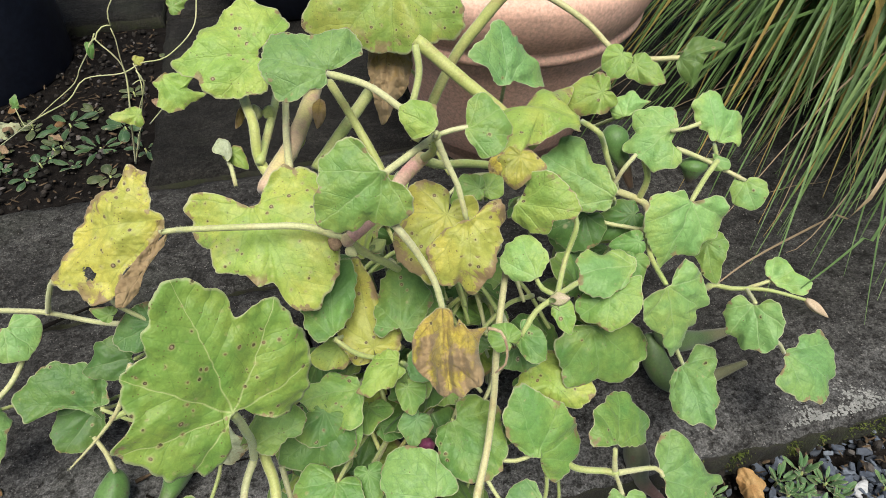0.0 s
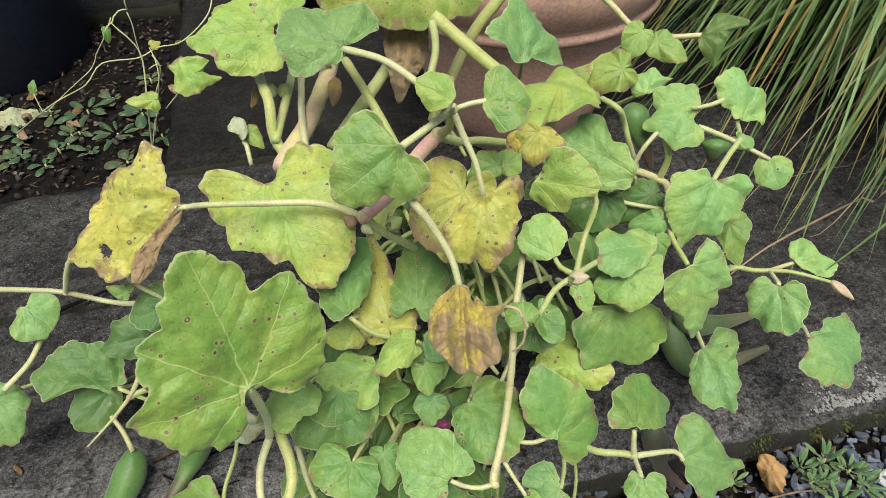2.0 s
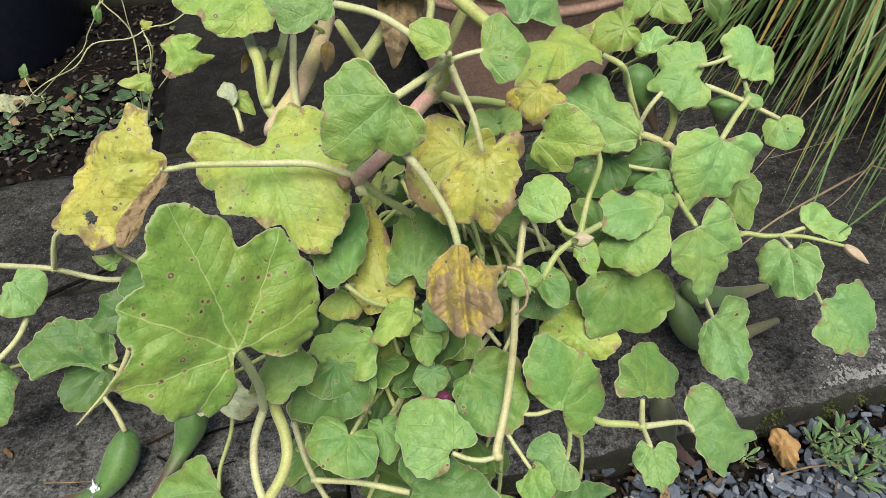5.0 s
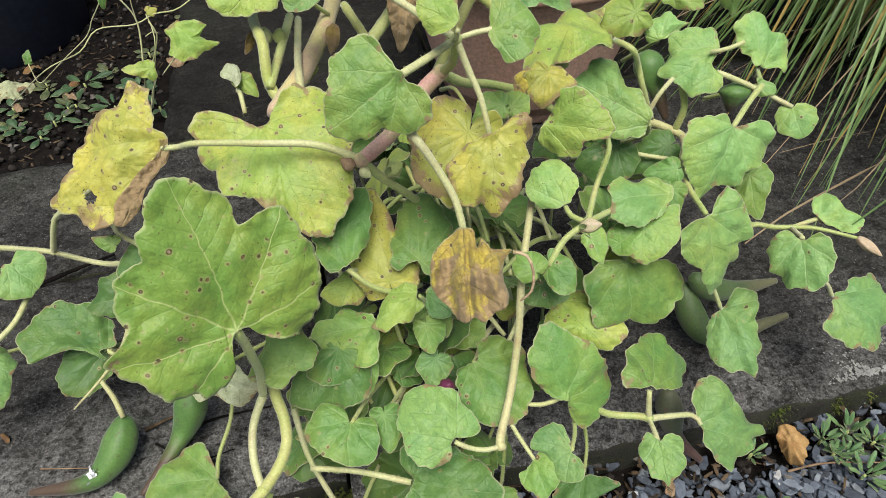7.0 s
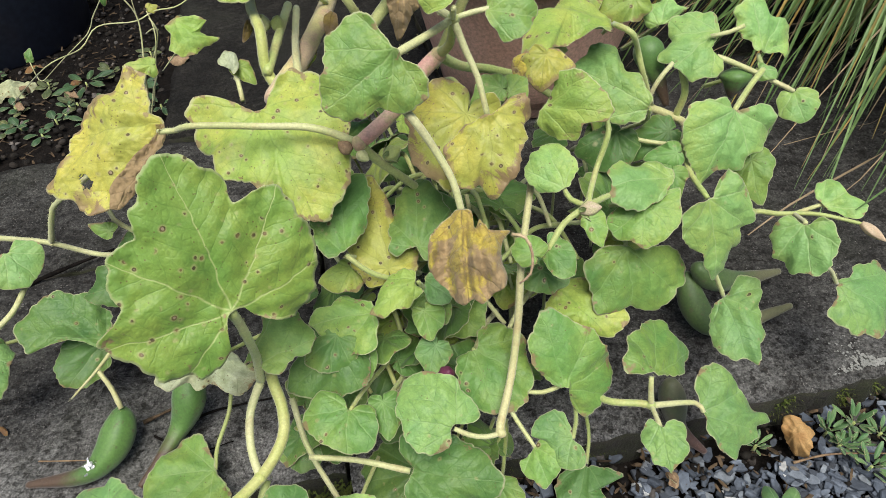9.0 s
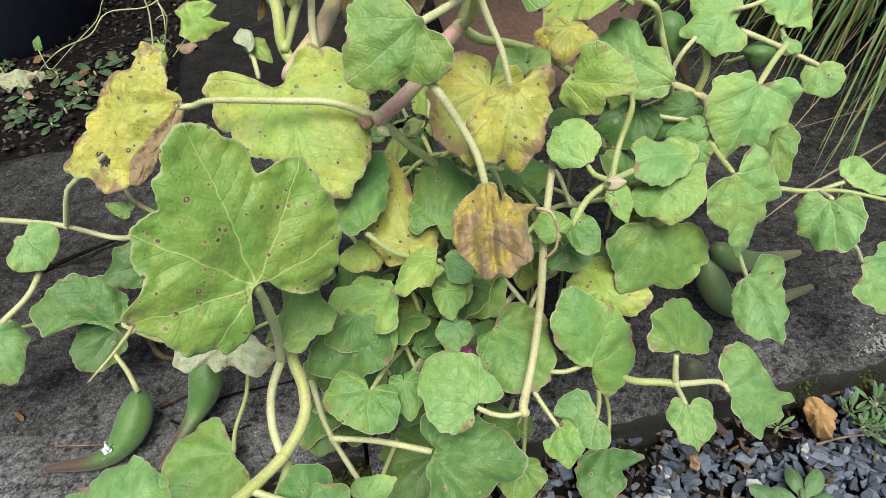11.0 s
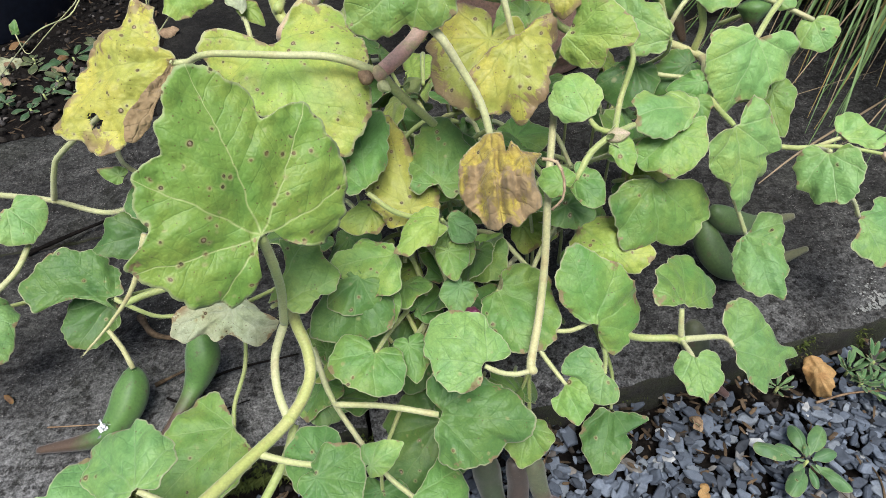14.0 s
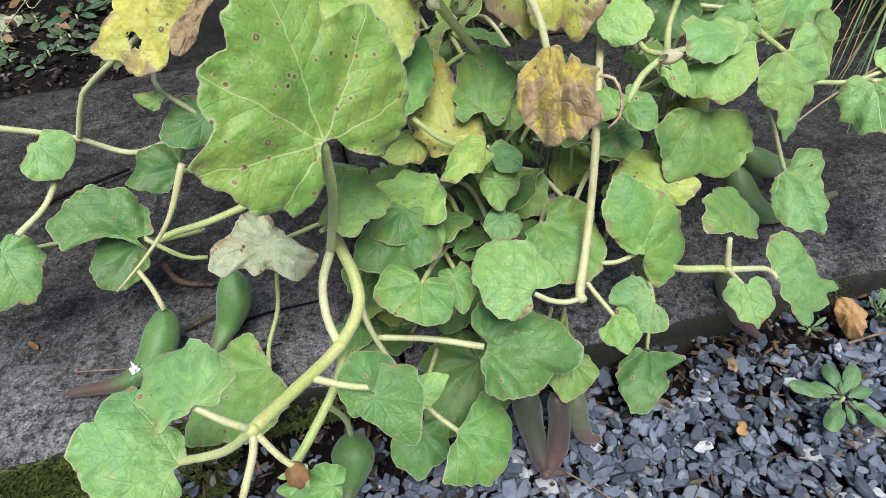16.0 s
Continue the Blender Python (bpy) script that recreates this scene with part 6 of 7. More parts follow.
stem('petiole', 'green', 0.0024, 0.0032, (0.226, 0.690, 0.315), (0.225, 0.722, 0.287), (0.207, 0.777, 0.230))
stem('petiole', 'green', 0.0024, 0.0032, (0.288, 0.697, 0.312), (0.286, 0.728, 0.285), (0.262, 0.780, 0.233))
stem('petiole', 'green', 0.0024, 0.0032, (0.279, 0.897, 0.428), (0.278, 0.930, 0.402), (0.257, 0.981, 0.347))
stem('petiole', 'green', 0.0024, 0.0032, (0.300, 0.892, 0.417), (0.299, 0.924, 0.391), (0.276, 0.974, 0.337))
stem('petiole', 'green', 0.0024, 0.0032, (-0.029, 0.397, 0.164), (-0.029, 0.425, 0.134), (-0.017, 0.489, 0.094))
stem('petiole', 'green', 0.0024, 0.0032, (-0.058, 0.440, 0.192), (-0.057, 0.468, 0.162), (-0.041, 0.531, 0.119))
stem('petiole', 'green', 0.0024, 0.0032, (-0.081, 0.445, 0.215), (-0.081, 0.474, 0.185), (-0.063, 0.534, 0.141))
stem('petiole', 'green', 0.0024, 0.0032, (-0.035, 0.839, 0.467), (-0.026, 0.869, 0.432), (-0.010, 0.921, 0.373))
stem('petiole', 'green', 0.003, 0.0036, (-0.068, 0.494, 0.295), (-0.045, 0.49, 0.275), (-0.02, 0.50, 0.255), (0.0, 0.54, 0.22))
stem('petiole', 'green', 0.0026, 0.0032, (0.003, 0.525, 0.278), (0.01, 0.55, 0.24), (0.02, 0.6, 0.18))
stem('petiole', 'green', 0.0026, 0.0032, (0.012, 0.508, 0.248), (0.015, 0.54, 0.21), (0.02, 0.6, 0.16))
# the dried strip that curls off the withered leaf
stem('leaf_strip', 'dry', 0.002, 0.0011, (0.102, 0.473, 0.357), (0.115, 0.470, 0.356), (0.122, 0.460, 0.344), (0.121, 0.448, 0.331), (0.111, 0.442, 0.323))
pod('green', .0215, .007, (-0.385, 0.429, 0.062), (-0.386, 0.410, 0.045), (-0.395, 0.380, 0.028), (-0.421, 0.355, 0.018), (-0.491, 0.340, 0.012))
pod('green', .0215, .0065, (-0.307, 0.473, 0.085), (-0.305, 0.450, 0.055), (-0.315, 0.425, 0.030), (-0.329, 0.382, 0.020), (-0.344, 0.346, 0.015))
pod('green', .025, .006, (-0.149, 0.307, -0.010), (-0.146, 0.275, -0.030), (-0.151, 0.245, -0.045), (-0.163, 0.205, -0.055))
pod('dark', .016, .008, (0.052, 0.342, 0.030), (0.057, 0.331, -0.010), (0.068, 0.307, -0.040), (0.079, 0.286, -0.055), (0.101, 0.283, -0.060))
pod('brown', .012, .008, (0.086, 0.336, 0.030), (0.092, 0.322, -0.005), (0.090, 0.301, -0.035), (0.080, 0.280, -0.050), (0.074, 0.274, -0.045))
pod('olive', .013, .007, (0.106, 0.343, 0.030), (0.112, 0.331, -0.000), (0.124, 0.317, -0.030), (0.144, 0.319, -0.045))
pod('fresh', .02, .0075, (0.358, 0.678, 0.085), (0.373, 0.649, 0.050), (0.397, 0.630, 0.030), (0.442, 0.639, 0.020), (0.527, 0.679, 0.018))
pod('fresh', .018, .0075, (0.363, 0.667, 0.110), (0.401, 0.672, 0.080), (0.455, 0.701, 0.050), (0.521, 0.736, 0.030))
pod('olive', .017, .007, (0.321, 0.520, 0.050), (0.331, 0.505, 0.010), (0.346, 0.493, -0.030), (0.384, 0.477, -0.060))
pod('green', .018, .006, (0.363, 0.749, 0.370), (0.364, 0.745, 0.359), (0.363, 0.741, 0.350), (0.363, 0.740, 0.337))
pod('green', .018, .006, (0.259, 0.792, 0.386), (0.269, 0.777, 0.364), (0.281, 0.760, 0.343), (0.293, 0.746, 0.318))


# foliage under the crown; its dark looks put part of the shade into colour
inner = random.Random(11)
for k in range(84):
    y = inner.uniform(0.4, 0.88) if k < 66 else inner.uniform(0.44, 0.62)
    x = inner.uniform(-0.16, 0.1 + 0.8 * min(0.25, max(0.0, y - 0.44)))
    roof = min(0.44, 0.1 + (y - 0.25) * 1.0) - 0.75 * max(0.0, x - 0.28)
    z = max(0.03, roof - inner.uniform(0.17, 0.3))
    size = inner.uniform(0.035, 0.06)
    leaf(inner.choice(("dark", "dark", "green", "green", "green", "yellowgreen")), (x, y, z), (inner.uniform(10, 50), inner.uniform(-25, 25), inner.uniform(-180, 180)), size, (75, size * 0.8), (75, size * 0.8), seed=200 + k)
    stem("petiole", "green", 0.0022, 0.003, (x, y, z - 0.003), (x + 0.01, y + 0.03, z * 0.6), (x + 0.015, y + 0.05, 0.012), hairs=0)
for k in range(64):
    y = inner.uniform(0.42, 0.85) if k < 26 else inner.uniform(0.42, 0.66)
    x = inner.uniform(-0.1, 0.08 + 0.8 * min(0.25, max(0.0, y - 0.44)))
    roof = min(0.42, 0.1 + (y - 0.25)) - 0.75 * max(0.0, x - 0.28)
    z = max(0.03, roof - inner.uniform(0.16, 0.24))
    dx, dy = inner.uniform(-0.09, 0.09), inner.uniform(0.06, 0.14)
    stem("petiole", inner.choice(("green", "pale", "yellowgreen", "green")), 0.003, 0.0042, (x, y, z), (x + dx * 0.5, y + dy * 0.5, z + 0.012), (x + dx, y + dy, max(0.02, z - 0.02)), hairs=0)

def bud(name, at, radius, length, turn, material, label):
    """A furled bud with pleats."""
    verts, faces = [], []
    n, m = 24, 9
    for k in range(m):
        s = k / (m - 1)
        r = radius * (math.sin(math.pi * (0.12 + 0.86 * s)) ** 0.8) * (1.1 - 0.4 * s)
        for j in range(n):
            a = 2 * math.pi * j / n + s * 0.8
            rr = r * (1 + 0.07 * math.cos(j * math.pi / 2))
            verts.append((rr * math.cos(a), rr * math.sin(a), length * s))
    for k in range(m - 1):
        for j in range(n):
            a, b = k * n + j, k * n + (j + 1) % n
            faces.append((a, b, b + n, a + n))
    faces += [tuple(range(n - 1, -1, -1)), tuple(range((m - 1) * n, m * n))]
    return part(name, smooth(mesh_of(name, verts, faces, material)), plant, label, PLANT_SHIFT @ pose(*at, *turn))


def sepals(flower, count, radius, length, look_name):
    """Narrow green leaflets that clasp a bud's base."""
    for k in range(count):
        me = blade_mesh("sepal", length, (40, length * 0.32), (40, length * 0.32), 0.3, 0.0, 0.25, 0.03, 500 + k, LEAF_LOOKS[look_name], 0.4, 0.3)
        part("sepal", me, flower, "", pose(0, 0, 0, 0, 0, 360 * k / count) @ pose(radius * 0.62, 0, 0.0005, 0, -68, 0))


pink_bud = bud("bud", (0.172, 0.532, 0.335), 0.0088, 0.022, (20, 62, 10), BUD_PINK, "furled pinkish flower bud")
green_bud = bud("bud", (-0.03, 0.565, 0.37), 0.009, 0.02, (0, 60, 20), STEM_LOOKS["green"], "small green flower bud")
bud("bract", (-0.058, 0.541, 0.396), 0.0075, 0.016, (-20, -60, 0), LITTER, "withered brown bract at a stem joint")
bud("bract", (-0.052, 0.545, 0.392), 0.006, 0.014, (30, 110, 0), STEM_LOOKS["pale"], "pale bract at a stem joint")
bud("bud", (0.521, 0.634, 0.233), 0.0065, 0.034, (0, 105, -40), PAPERY, "dry papery flower bud")
dry_bud = bud("bud", (-0.152, 0.184, 0.17), 0.0115, 0.013, (35, 10, -30), BUD_DRY, "dried brown flower head")
bud("bud", (0.036, 0.431, 0.172), 0.01, 0.018, (10, 20, 0), FLOWER, "purple flower half hidden by leaves")
bud("bud", (-0.181, 0.743, 0.418), 0.009, 0.02, (10, 15, 0), STEM_LOOKS["green"], "small green bud beside the stems")
bud("bud", (-0.2, 0.738, 0.42), 0.012, 0.02, (0, 20, 0), STEM_LOOKS["pale"], "pale green bud")
sepals(pink_bud, 5, 0.0088, 0.012, "limegreen")
sepals(green_bud, 5, 0.009, 0.012, "limegreen")
sepals(dry_bud, 5, 0.0115, 0.013, "mint")


def stem_joint(at, radius, look_name):
    """A swollen knuckle where stalks branch."""
    bm = bmesh.new()
    bmesh.ops.create_uvsphere(bm, u_segments=14, v_segments=9, radius=radius)
    for v in bm.verts:
        v.co *= 1 + 0.14 * noise.noise(v.co * (1.3 / radius) + Vector(at) * 40)
    part("stem_joint", smooth(from_bm("stem_joint", bm, STEM_LOOKS[look_name])), plant, "", PLANT_SHIFT @ Matrix.Translation(at))


for place, size, look_name in (((-0.187, 0.204, 0.207), 0.0072, "yellowgreen"), ((0.302, 0.73, 0.312), 0.0072, "tan"), ((0.302, 0.67, 0.314), 0.0058, "tan"), ((0.263, 0.421, 0.151), 0.0064, "green"),
                               ((-0.487, 0.579, 0.205), 0.0052, "pale"), ((0.042, 0.59, 0.51), 0.0066, "green"), ((0.024, 0.618, 0.458), 0.0098, "pinkgreen"), ((0.1, 0.37, 0.166), 0.0064, "tan"),
                               ((-0.132, 0.296, 0.189), 0.0078, "yellowgreen"), ((0.405, 0.659, 0.223), 0.0056, "green"), ((-0.051, 0.55, 0.4), 0.0094, "pinkgreen")):
    stem_joint(place, 0.84 * size, look_name)


# ---- things on the ground ----
def strap(line, width, fold=0.35, taper=1.0):
    """Vertices and faces of a long narrow blade along a line, with a folded middle."""
    verts, faces = [], []
    n = len(line)
    for k, p in enumerate(line):
        d = (line[min(k + 1, n - 1)] - line[max(k - 1, 0)]).normalized()
        side = d.cross(Vector((0, 0, 1)))
        side = side.normalized() if side.length > 1e-4 else Vector((1, 0, 0))
        up = side.cross(d)
        s = k / (n - 1)
        w = width * (0.55 + 0.45 * min(1, s * 4)) * (1 - s ** 3 * taper) + 0.0003
        verts += [p - side * w + up * w * fold, p, p + side * w + up * w * fold]
        if k:
            a = (k - 1) * 3
            faces += [(a, a + 1, a + 4, a + 3), (a + 1, a + 2, a + 5, a + 4)]
    return verts, faces


def grass_clump(at, count, seed):
    """A fountain of long arching blades; one mesh for each colour of blade."""
    rnd = random.Random(seed)
    clump = thing("ornamental_grass", "arching clump of long green ornamental grass with straw blades", "grass", at)
    groups = [([], []) for _ in BLADE_LOOKS]
    for k in range(count):
        look_i = rnd.choices(range(4), (0.5, 0.22, 0.1, 0.18))[0]
        a = radians(rnd.uniform(150, 320))
        out = Vector((math.cos(a), math.sin(a), 0))
        base = Vector((rnd.gauss(0, 0.12), rnd.gauss(0, 0.12), 0))
        reach = rnd.uniform(0.3, 0.85) if look_i != 3 else rnd.uniform(0.2, 0.75)
        high = rnd.uniform(0.35, 0.62) if look_i != 3 else rnd.uniform(0.1, 0.35)
        end = max(0.02, high * rnd.uniform(-0.3, 0.5))
        swerve = Vector((-out.y, out.x, 0)) * rnd.uniform(-0.1, 0.1)
        pts = [base, base + out * reach * 0.22 + Vector((0, 0, high * 0.75)), base + out * reach * 0.6 + swerve * 0.5 + Vector((0, 0, high * rnd.uniform(0.75, 0.95))), base + out * reach + swerve + Vector((0, 0, end))]
        v, f = strap(curve_points(pts, 0.05), rnd.uniform(0.003, 0.0065) if look_i != 3 else rnd.uniform(0.0008, 0.002))
        gv, gf = groups[look_i]
        o = len(gv)
        gv += v
        gf += [tuple(i + o for i in q) for q in f]
    # stray blades that trail over the paving
    for look_i, width, line in ((3, 0.0032, ((0.9, 1.15, 0.45), (0.713, 0.878, 0.2), (0.695, 0.902, 0.14), (0.648, 0.907, 0.08), (0.58, 0.889, 0.03), (0.505, 0.835, 0.008))),
                                (0, 0.0025, ((0.85, 1.1, 0.5), (0.64, 0.739, 0.3), (0.609, 0.715, 0.27), (0.557, 0.675, 0.255), (0.509, 0.638, 0.25))),
                                (3, 0.0014, ((1.0, 1.4, 0.2), (0.866, 1.13, 0.1), (0.717, 0.96, 0.03), (0.673, 0.938, 0.008))),
                                (3, 0.0016, ((0.95, 1.4, 0.4), (0.792, 1.084, 0.22), (0.768, 1.057, 0.1), (0.727, 1.105, 0.03), (0.63, 1.086, 0.006)))):
        v, f = strap([p - Vector(at) for p in curve_points(line, 0.03)], width, taper=0.8)
        gv, gf = groups[look_i]
        o = len(gv)
        gv += v
        gf += [tuple(i + o for i in q) for q in f]
    for (gv, gf), m, nm in zip(groups, BLADE_LOOKS, ("green", "light green", "yellowed", "dry straw")):
        tagged(part("blades", smooth(mesh_of("blades", gv, gf, m)), clump, nm + " grass blades"), kind="stuff")


grass_clump((1.1, 1.66, 0.0), 900, 4)


def oval_leaf(ln, width, seed, material, curl=0.25):
    """A narrow-based oval leaf along x."""
    rim = []
    for k in range(16):
        a = 2 * math.pi * k / 16
        x = 0.4 * ln * math.cos(a)
        y = width * ln * math.sin(a) * (1.0 if x > 0 else 1 - 0.55 * (x / (0.4 * ln)) ** 2)
        if k == 8:
            x = -0.6 * ln
        rim.append((math.degrees(math.atan2(y, x)) % 360, math.hypot(x, y)))
    return blade_mesh("leaf", ln, (30, ln * 0.5), (30, ln * 0.5), 0.3, 0.0, curl, 0.02, seed, material, 0.5, 0.35, lobes=tuple(rim), centre=(0.62 * ln, 0.0))


def weed(at, count, length, width, seed, material, upright=25, label="low green weed rosette growing in gravel", leaves=()):
    rnd = random.Random(seed)
    w = thing("weed", label, "weed", at, "weeds")
    for k in range(count):
        a = 137.5 * k + rnd.uniform(-18, 18)
        ln = length * rnd.uniform(0.75, 1.1) * (0.6 if k % 3 == 0 else 1.0)
        if k < len(leaves):
            a, ln = leaves[k]
        lift = upright * rnd.uniform(0.3, 1.3)
        part("leaf", oval_leaf(ln, width * rnd.uniform(0.85, 1.15), seed * 31 + k, material, 0.05 if upright > 40 else 0.2), w, "", pose(0, 0, 0.006 + 0.006 * k / count, 0, 0, a) @ pose(ln * 0.05, 0, 0, 0, -lift, 0))
    me = tube("stem", [Vector((0, 0, -0.012)), Vector((0, 0, 0)), Vector((0, 0, 0.012))], lambda s: 0.0022, 6, STEM_LOOKS["green"])
    part("stem", me, w)


# (weeds in the chippings)
weed((0.454, 0.38, -0.06), 12, 0.02, 0.21, 1, WEED, 14, leaves=((166, 0.062), (94, 0.046), (55, 0.053), (21, 0.04), (-45, 0.05), (-128, 0.054), (-83, 0.03), (145, 0.036), (-148, 0.022)))
for k, (x, y, n, ln) in enumerate(((0.56, 0.52, 12, 0.045), (0.6, 0.535, 13, 0.05), (0.585, 0.5, 12, 0.04), (0.63, 0.52, 12, 0.045), (0.6, 0.47, 9, 0.05), (0.64, 0.5, 8, 0.045), (0.57, 0.5, 8, 0.04), (0.68, 0.46, 9, 0.05), (0.72, 0.52, 8, 0.05), (0.455, 0.49, 6, 0.035), (0.66, 0.41, 7, 0.035))):
    weed((x, y, -0.07), n + 6, ln * 0.7, 0.11, 10 + k, WEED, 55, "small upright green weed at the slab's edge")
# (weeds in the soil bed)
for k, (x, y, n, ln, wd, mt) in enumerate(((-0.76, 1.3, 10, 0.07, 0.22, WEED_DARK), (-0.68, 1.22, 9, 0.06, 0.13, WEED_DARK), (-0.88, 1.22, 9, 0.05, 0.2, WEED_OLIVE), (-0.97, 1.13, 8, 0.045, 0.26, WEED_DARK), (-0.82, 1.15, 8, 0.045, 0.24, WEED_DARK), (-0.9, 1.1, 7, 0.04, 0.24, WEED_DARK),
                                          (-0.72, 1.12, 6, 0.05, 0.3, WEED_OLIVE), (-0.56, 1.18, 5, 0.035, 0.3, WEED_OLIVE), (-0.98, 1.28, 7, 0.05, 0.24, WEED_OLIVE), (-0.8, 1.45, 8, 0.05, 0.25, WEED_OLIVE), (-0.75, 1.62, 8, 0.05, 0.25, WEED_OLIVE), (-1.02, 1.2, 7, 0.04, 0.25, WEED_DARK), (-0.86, 1.36, 7, 0.05, 0.25, WEED_OLIVE))):
    weed((x, y, -0.03), max(5, int(n * 0.75)), ln * 0.85, min(0.27, wd), 40 + k, mt, 26, "low weed seedling in the soil bed")

weed((-0.9, 1.305, -0.03), 9, 0.07, 0.13, 70, WEED_DARK, 16, "dark green weed rosette in the soil bed")
weed((-0.785, 1.218, -0.03), 9, 0.066, 0.1, 71, WEED_DARK, 22, "dark green narrow-leaved weed rosette in the soil bed")
sprig = random.Random(77)
for k in range(32):
    p = pave(sprig.uniform(-1.35, -0.5), sprig.uniform(1.23, 1.62))
    weed((p.x, p.y, -0.03), sprig.randint(4, 7), sprig.uniform(0.016, 0.034), sprig.uniform(0.2, 0.34), 80 + k, sprig.choice((WEED_DARK, WEED_DARK, WEED_OLIVE)), 28, "tiny weed seedling in the soil bed")

# the thin climbing vine
vine = thing("vine", "thin yellowing climbing vine with sparse leaves", "vine", (-0.67, 1.14, -0.03))
VINE_SHIFT = Matrix.Translation((0.67, -1.14, 0.03))


def vine_stem(r, *pts):
    part("vine_stem", tube("vine_stem", curve_points(pts, 0.012), lambda s: 0.75 * r * (1 - 0.4 * s), 7, STEM_LOOKS["pale"], 0.08, 3), vine, "", VINE_SHIFT)


def vine_leaf(look_name, at, turn, length, left, right, seed, lobes=(), centre=(0.0, 0.0)):
    part("leaf", blade_mesh("leaf", length, left, right, 0.6, 0.08, 0.12, 0.06, seed, LEAF_LOOKS[look_name], lobes=lobes, centre=centre), vine, "", VINE_SHIFT @ pose(*at, *turn))


vine_leaf('yellow', (-0.508, 1.124, 0.228), (-28, 35.3, -102.4), 0.042, (47, 0.036), (37, 0.025), 91)
vine_leaf('lime', (-0.520, 1.121, 0.235), (29.9, 22.4, -4.5), 0.083, (60, 0.021), (60, 0.058), 92, ((-180, 0.046), (-152, 0.028), (-121, 0.046), (-88, 0.039), (-44, 0.029), (9, 0.036), (27, 0.052), (59, 0.022), (69, 0.043), (108, 0.038), (146, 0.041)), (0.037, -0.019))
vine_leaf('yellow', (-0.620, 1.219, 0.209), (46.1, -4.8, 35.7), 0.018, (30, 0.013), (65, 0.013), 93)
vine_leaf('yellowgreen', (-0.623, 1.156, 0.119), (-42.4, -10.4, -156.4), 0.048, (34, 0.030), (25, 0.026), 94)
vine_leaf('green', (-0.585, 1.372, 0.252), (46.6, -15.5, 40.3), 0.041, (42, 0.021), (25, 0.028), 95)
vine_stem(.0028, (-0.690, 1.179, -0.030), (-0.649, 1.166, 0.096), (-0.638, 1.197, 0.193), (-0.649, 1.193, 0.242), (-0.669, 1.194, 0.268), (-0.657, 1.212, 0.285), (-0.643, 1.221, 0.284))
vine_stem(.002, (-0.643, 1.221, 0.284), (-0.640, 1.224, 0.312), (-0.614, 1.246, 0.352))
vine_stem(.0022, (-0.697, 1.224, -0.020), (-0.613, 1.184, 0.148), (-0.617, 1.206, 0.185), (-0.624, 1.214, 0.206))
vine_stem(.002, (-0.526, 1.380, 0.276), (-0.531, 1.328, 0.226), (-0.566, 1.247, 0.204), (-0.610, 1.221, 0.203), (-0.644, 1.194, 0.194), (-0.702, 1.159, 0.201), (-0.730, 1.120, 0.175), (-0.757, 1.043, 0.181), (-0.978, 1.157, 0.020))
vine_stem(.002, (-0.667, 1.197, 0.271), (-0.677, 1.188, 0.265), (-0.681, 1.181, 0.258))
vine_stem(.002, (-0.516, 1.083, 0.192), (-0.558, 1.084, 0.151))
vine_stem(.0016, (-0.639, 1.21, 0.284), (-0.638, 1.21, 0.26), (-0.641, 1.205, 0.223), (-0.639, 1.2, 0.191))
vine_stem(.0022, (-0.609, 1.19, 0.204), (-0.602, 1.19, 0.178), (-0.617, 1.195, 0.145), (-0.641, 1.195, 0.102), (-0.649, 1.2, 0.065), (-0.668, 1.2, 0.035), (-0.69, 1.18, -0.03))
vine_stem(.0018, (-0.67, 1.2, 0.277), (-0.687, 1.2, 0.253), (-0.701, 1.2, 0.235), (-0.735, 1.2, 0.196), (-0.755, 1.195, 0.167), (-0.83, 1.19, 0.113), (-0.901, 1.19, 0.06))
vine_stem(.0016, (-0.634, 1.2, 0.165), (-0.618, 1.2, 0.175), (-0.604, 1.2, 0.174))
vine_stem(.0016, (-0.921, 1.2, 0.097), (-0.914, 1.19, 0.06), (-0.901, 1.19, 0.06))
vine_leaf('green', (-0.921, 1.2, 0.1), (20, -60, 80), 0.026, (50, 0.012), (50, 0.012), 96)
vine_leaf('green', (-0.69, 1.2, 0.255), (-20, 60, -80), 0.028, (45, 0.011), (45, 0.011), 97)


def dry_leaf(name, at, turn, length, width, material, label, seed, curl=0.3):
    rim = tuple((22.5 * k, 0.5 * length * width / math.hypot(width * math.cos(0.3927 * k), 0.5 * length * math.sin(0.3927 * k))) for k in range(16))
    ob = new(name, blade_mesh(name, length, (30, width), (30, width), 0.2, 0.05, curl, 0.12, seed, material, 0.8, 1.3, lobes=rim, crumple=0.12 * length, centre=(0.5 * length, 0.0)))
    ob.matrix_basis = pose(*at, *turn)
    return tagged(ob, label, "leaf", "fallen leaves")


dry_leaf("fallen_leaf", (0.507, 0.53, -0.045), (35, 10, -80), 0.054, 0.019, DRY_LEAF, "crisp orange-brown fallen leaf on gravel", 5, 0.35)
dry_leaf("fallen_leaf", (0.331, 0.423, -0.06), (20, 10, 70), 0.03, 0.009, LITTER, "small tan fallen leaf on slate chippings", 6)
dry_leaf("fallen_leaf", (0.312, 0.336, -0.058), (10, 10, 20), 0.02, 0.007, DRY_LEAF, "small tan-yellow fallen leaf on slate chippings", 61)
dry_leaf("fallen_leaf", (0.322, 0.338, -0.058), (-10, 10, 75), 0.018, 0.006, DRY_LEAF, "small tan-yellow fallen leaf on slate chippings", 62)
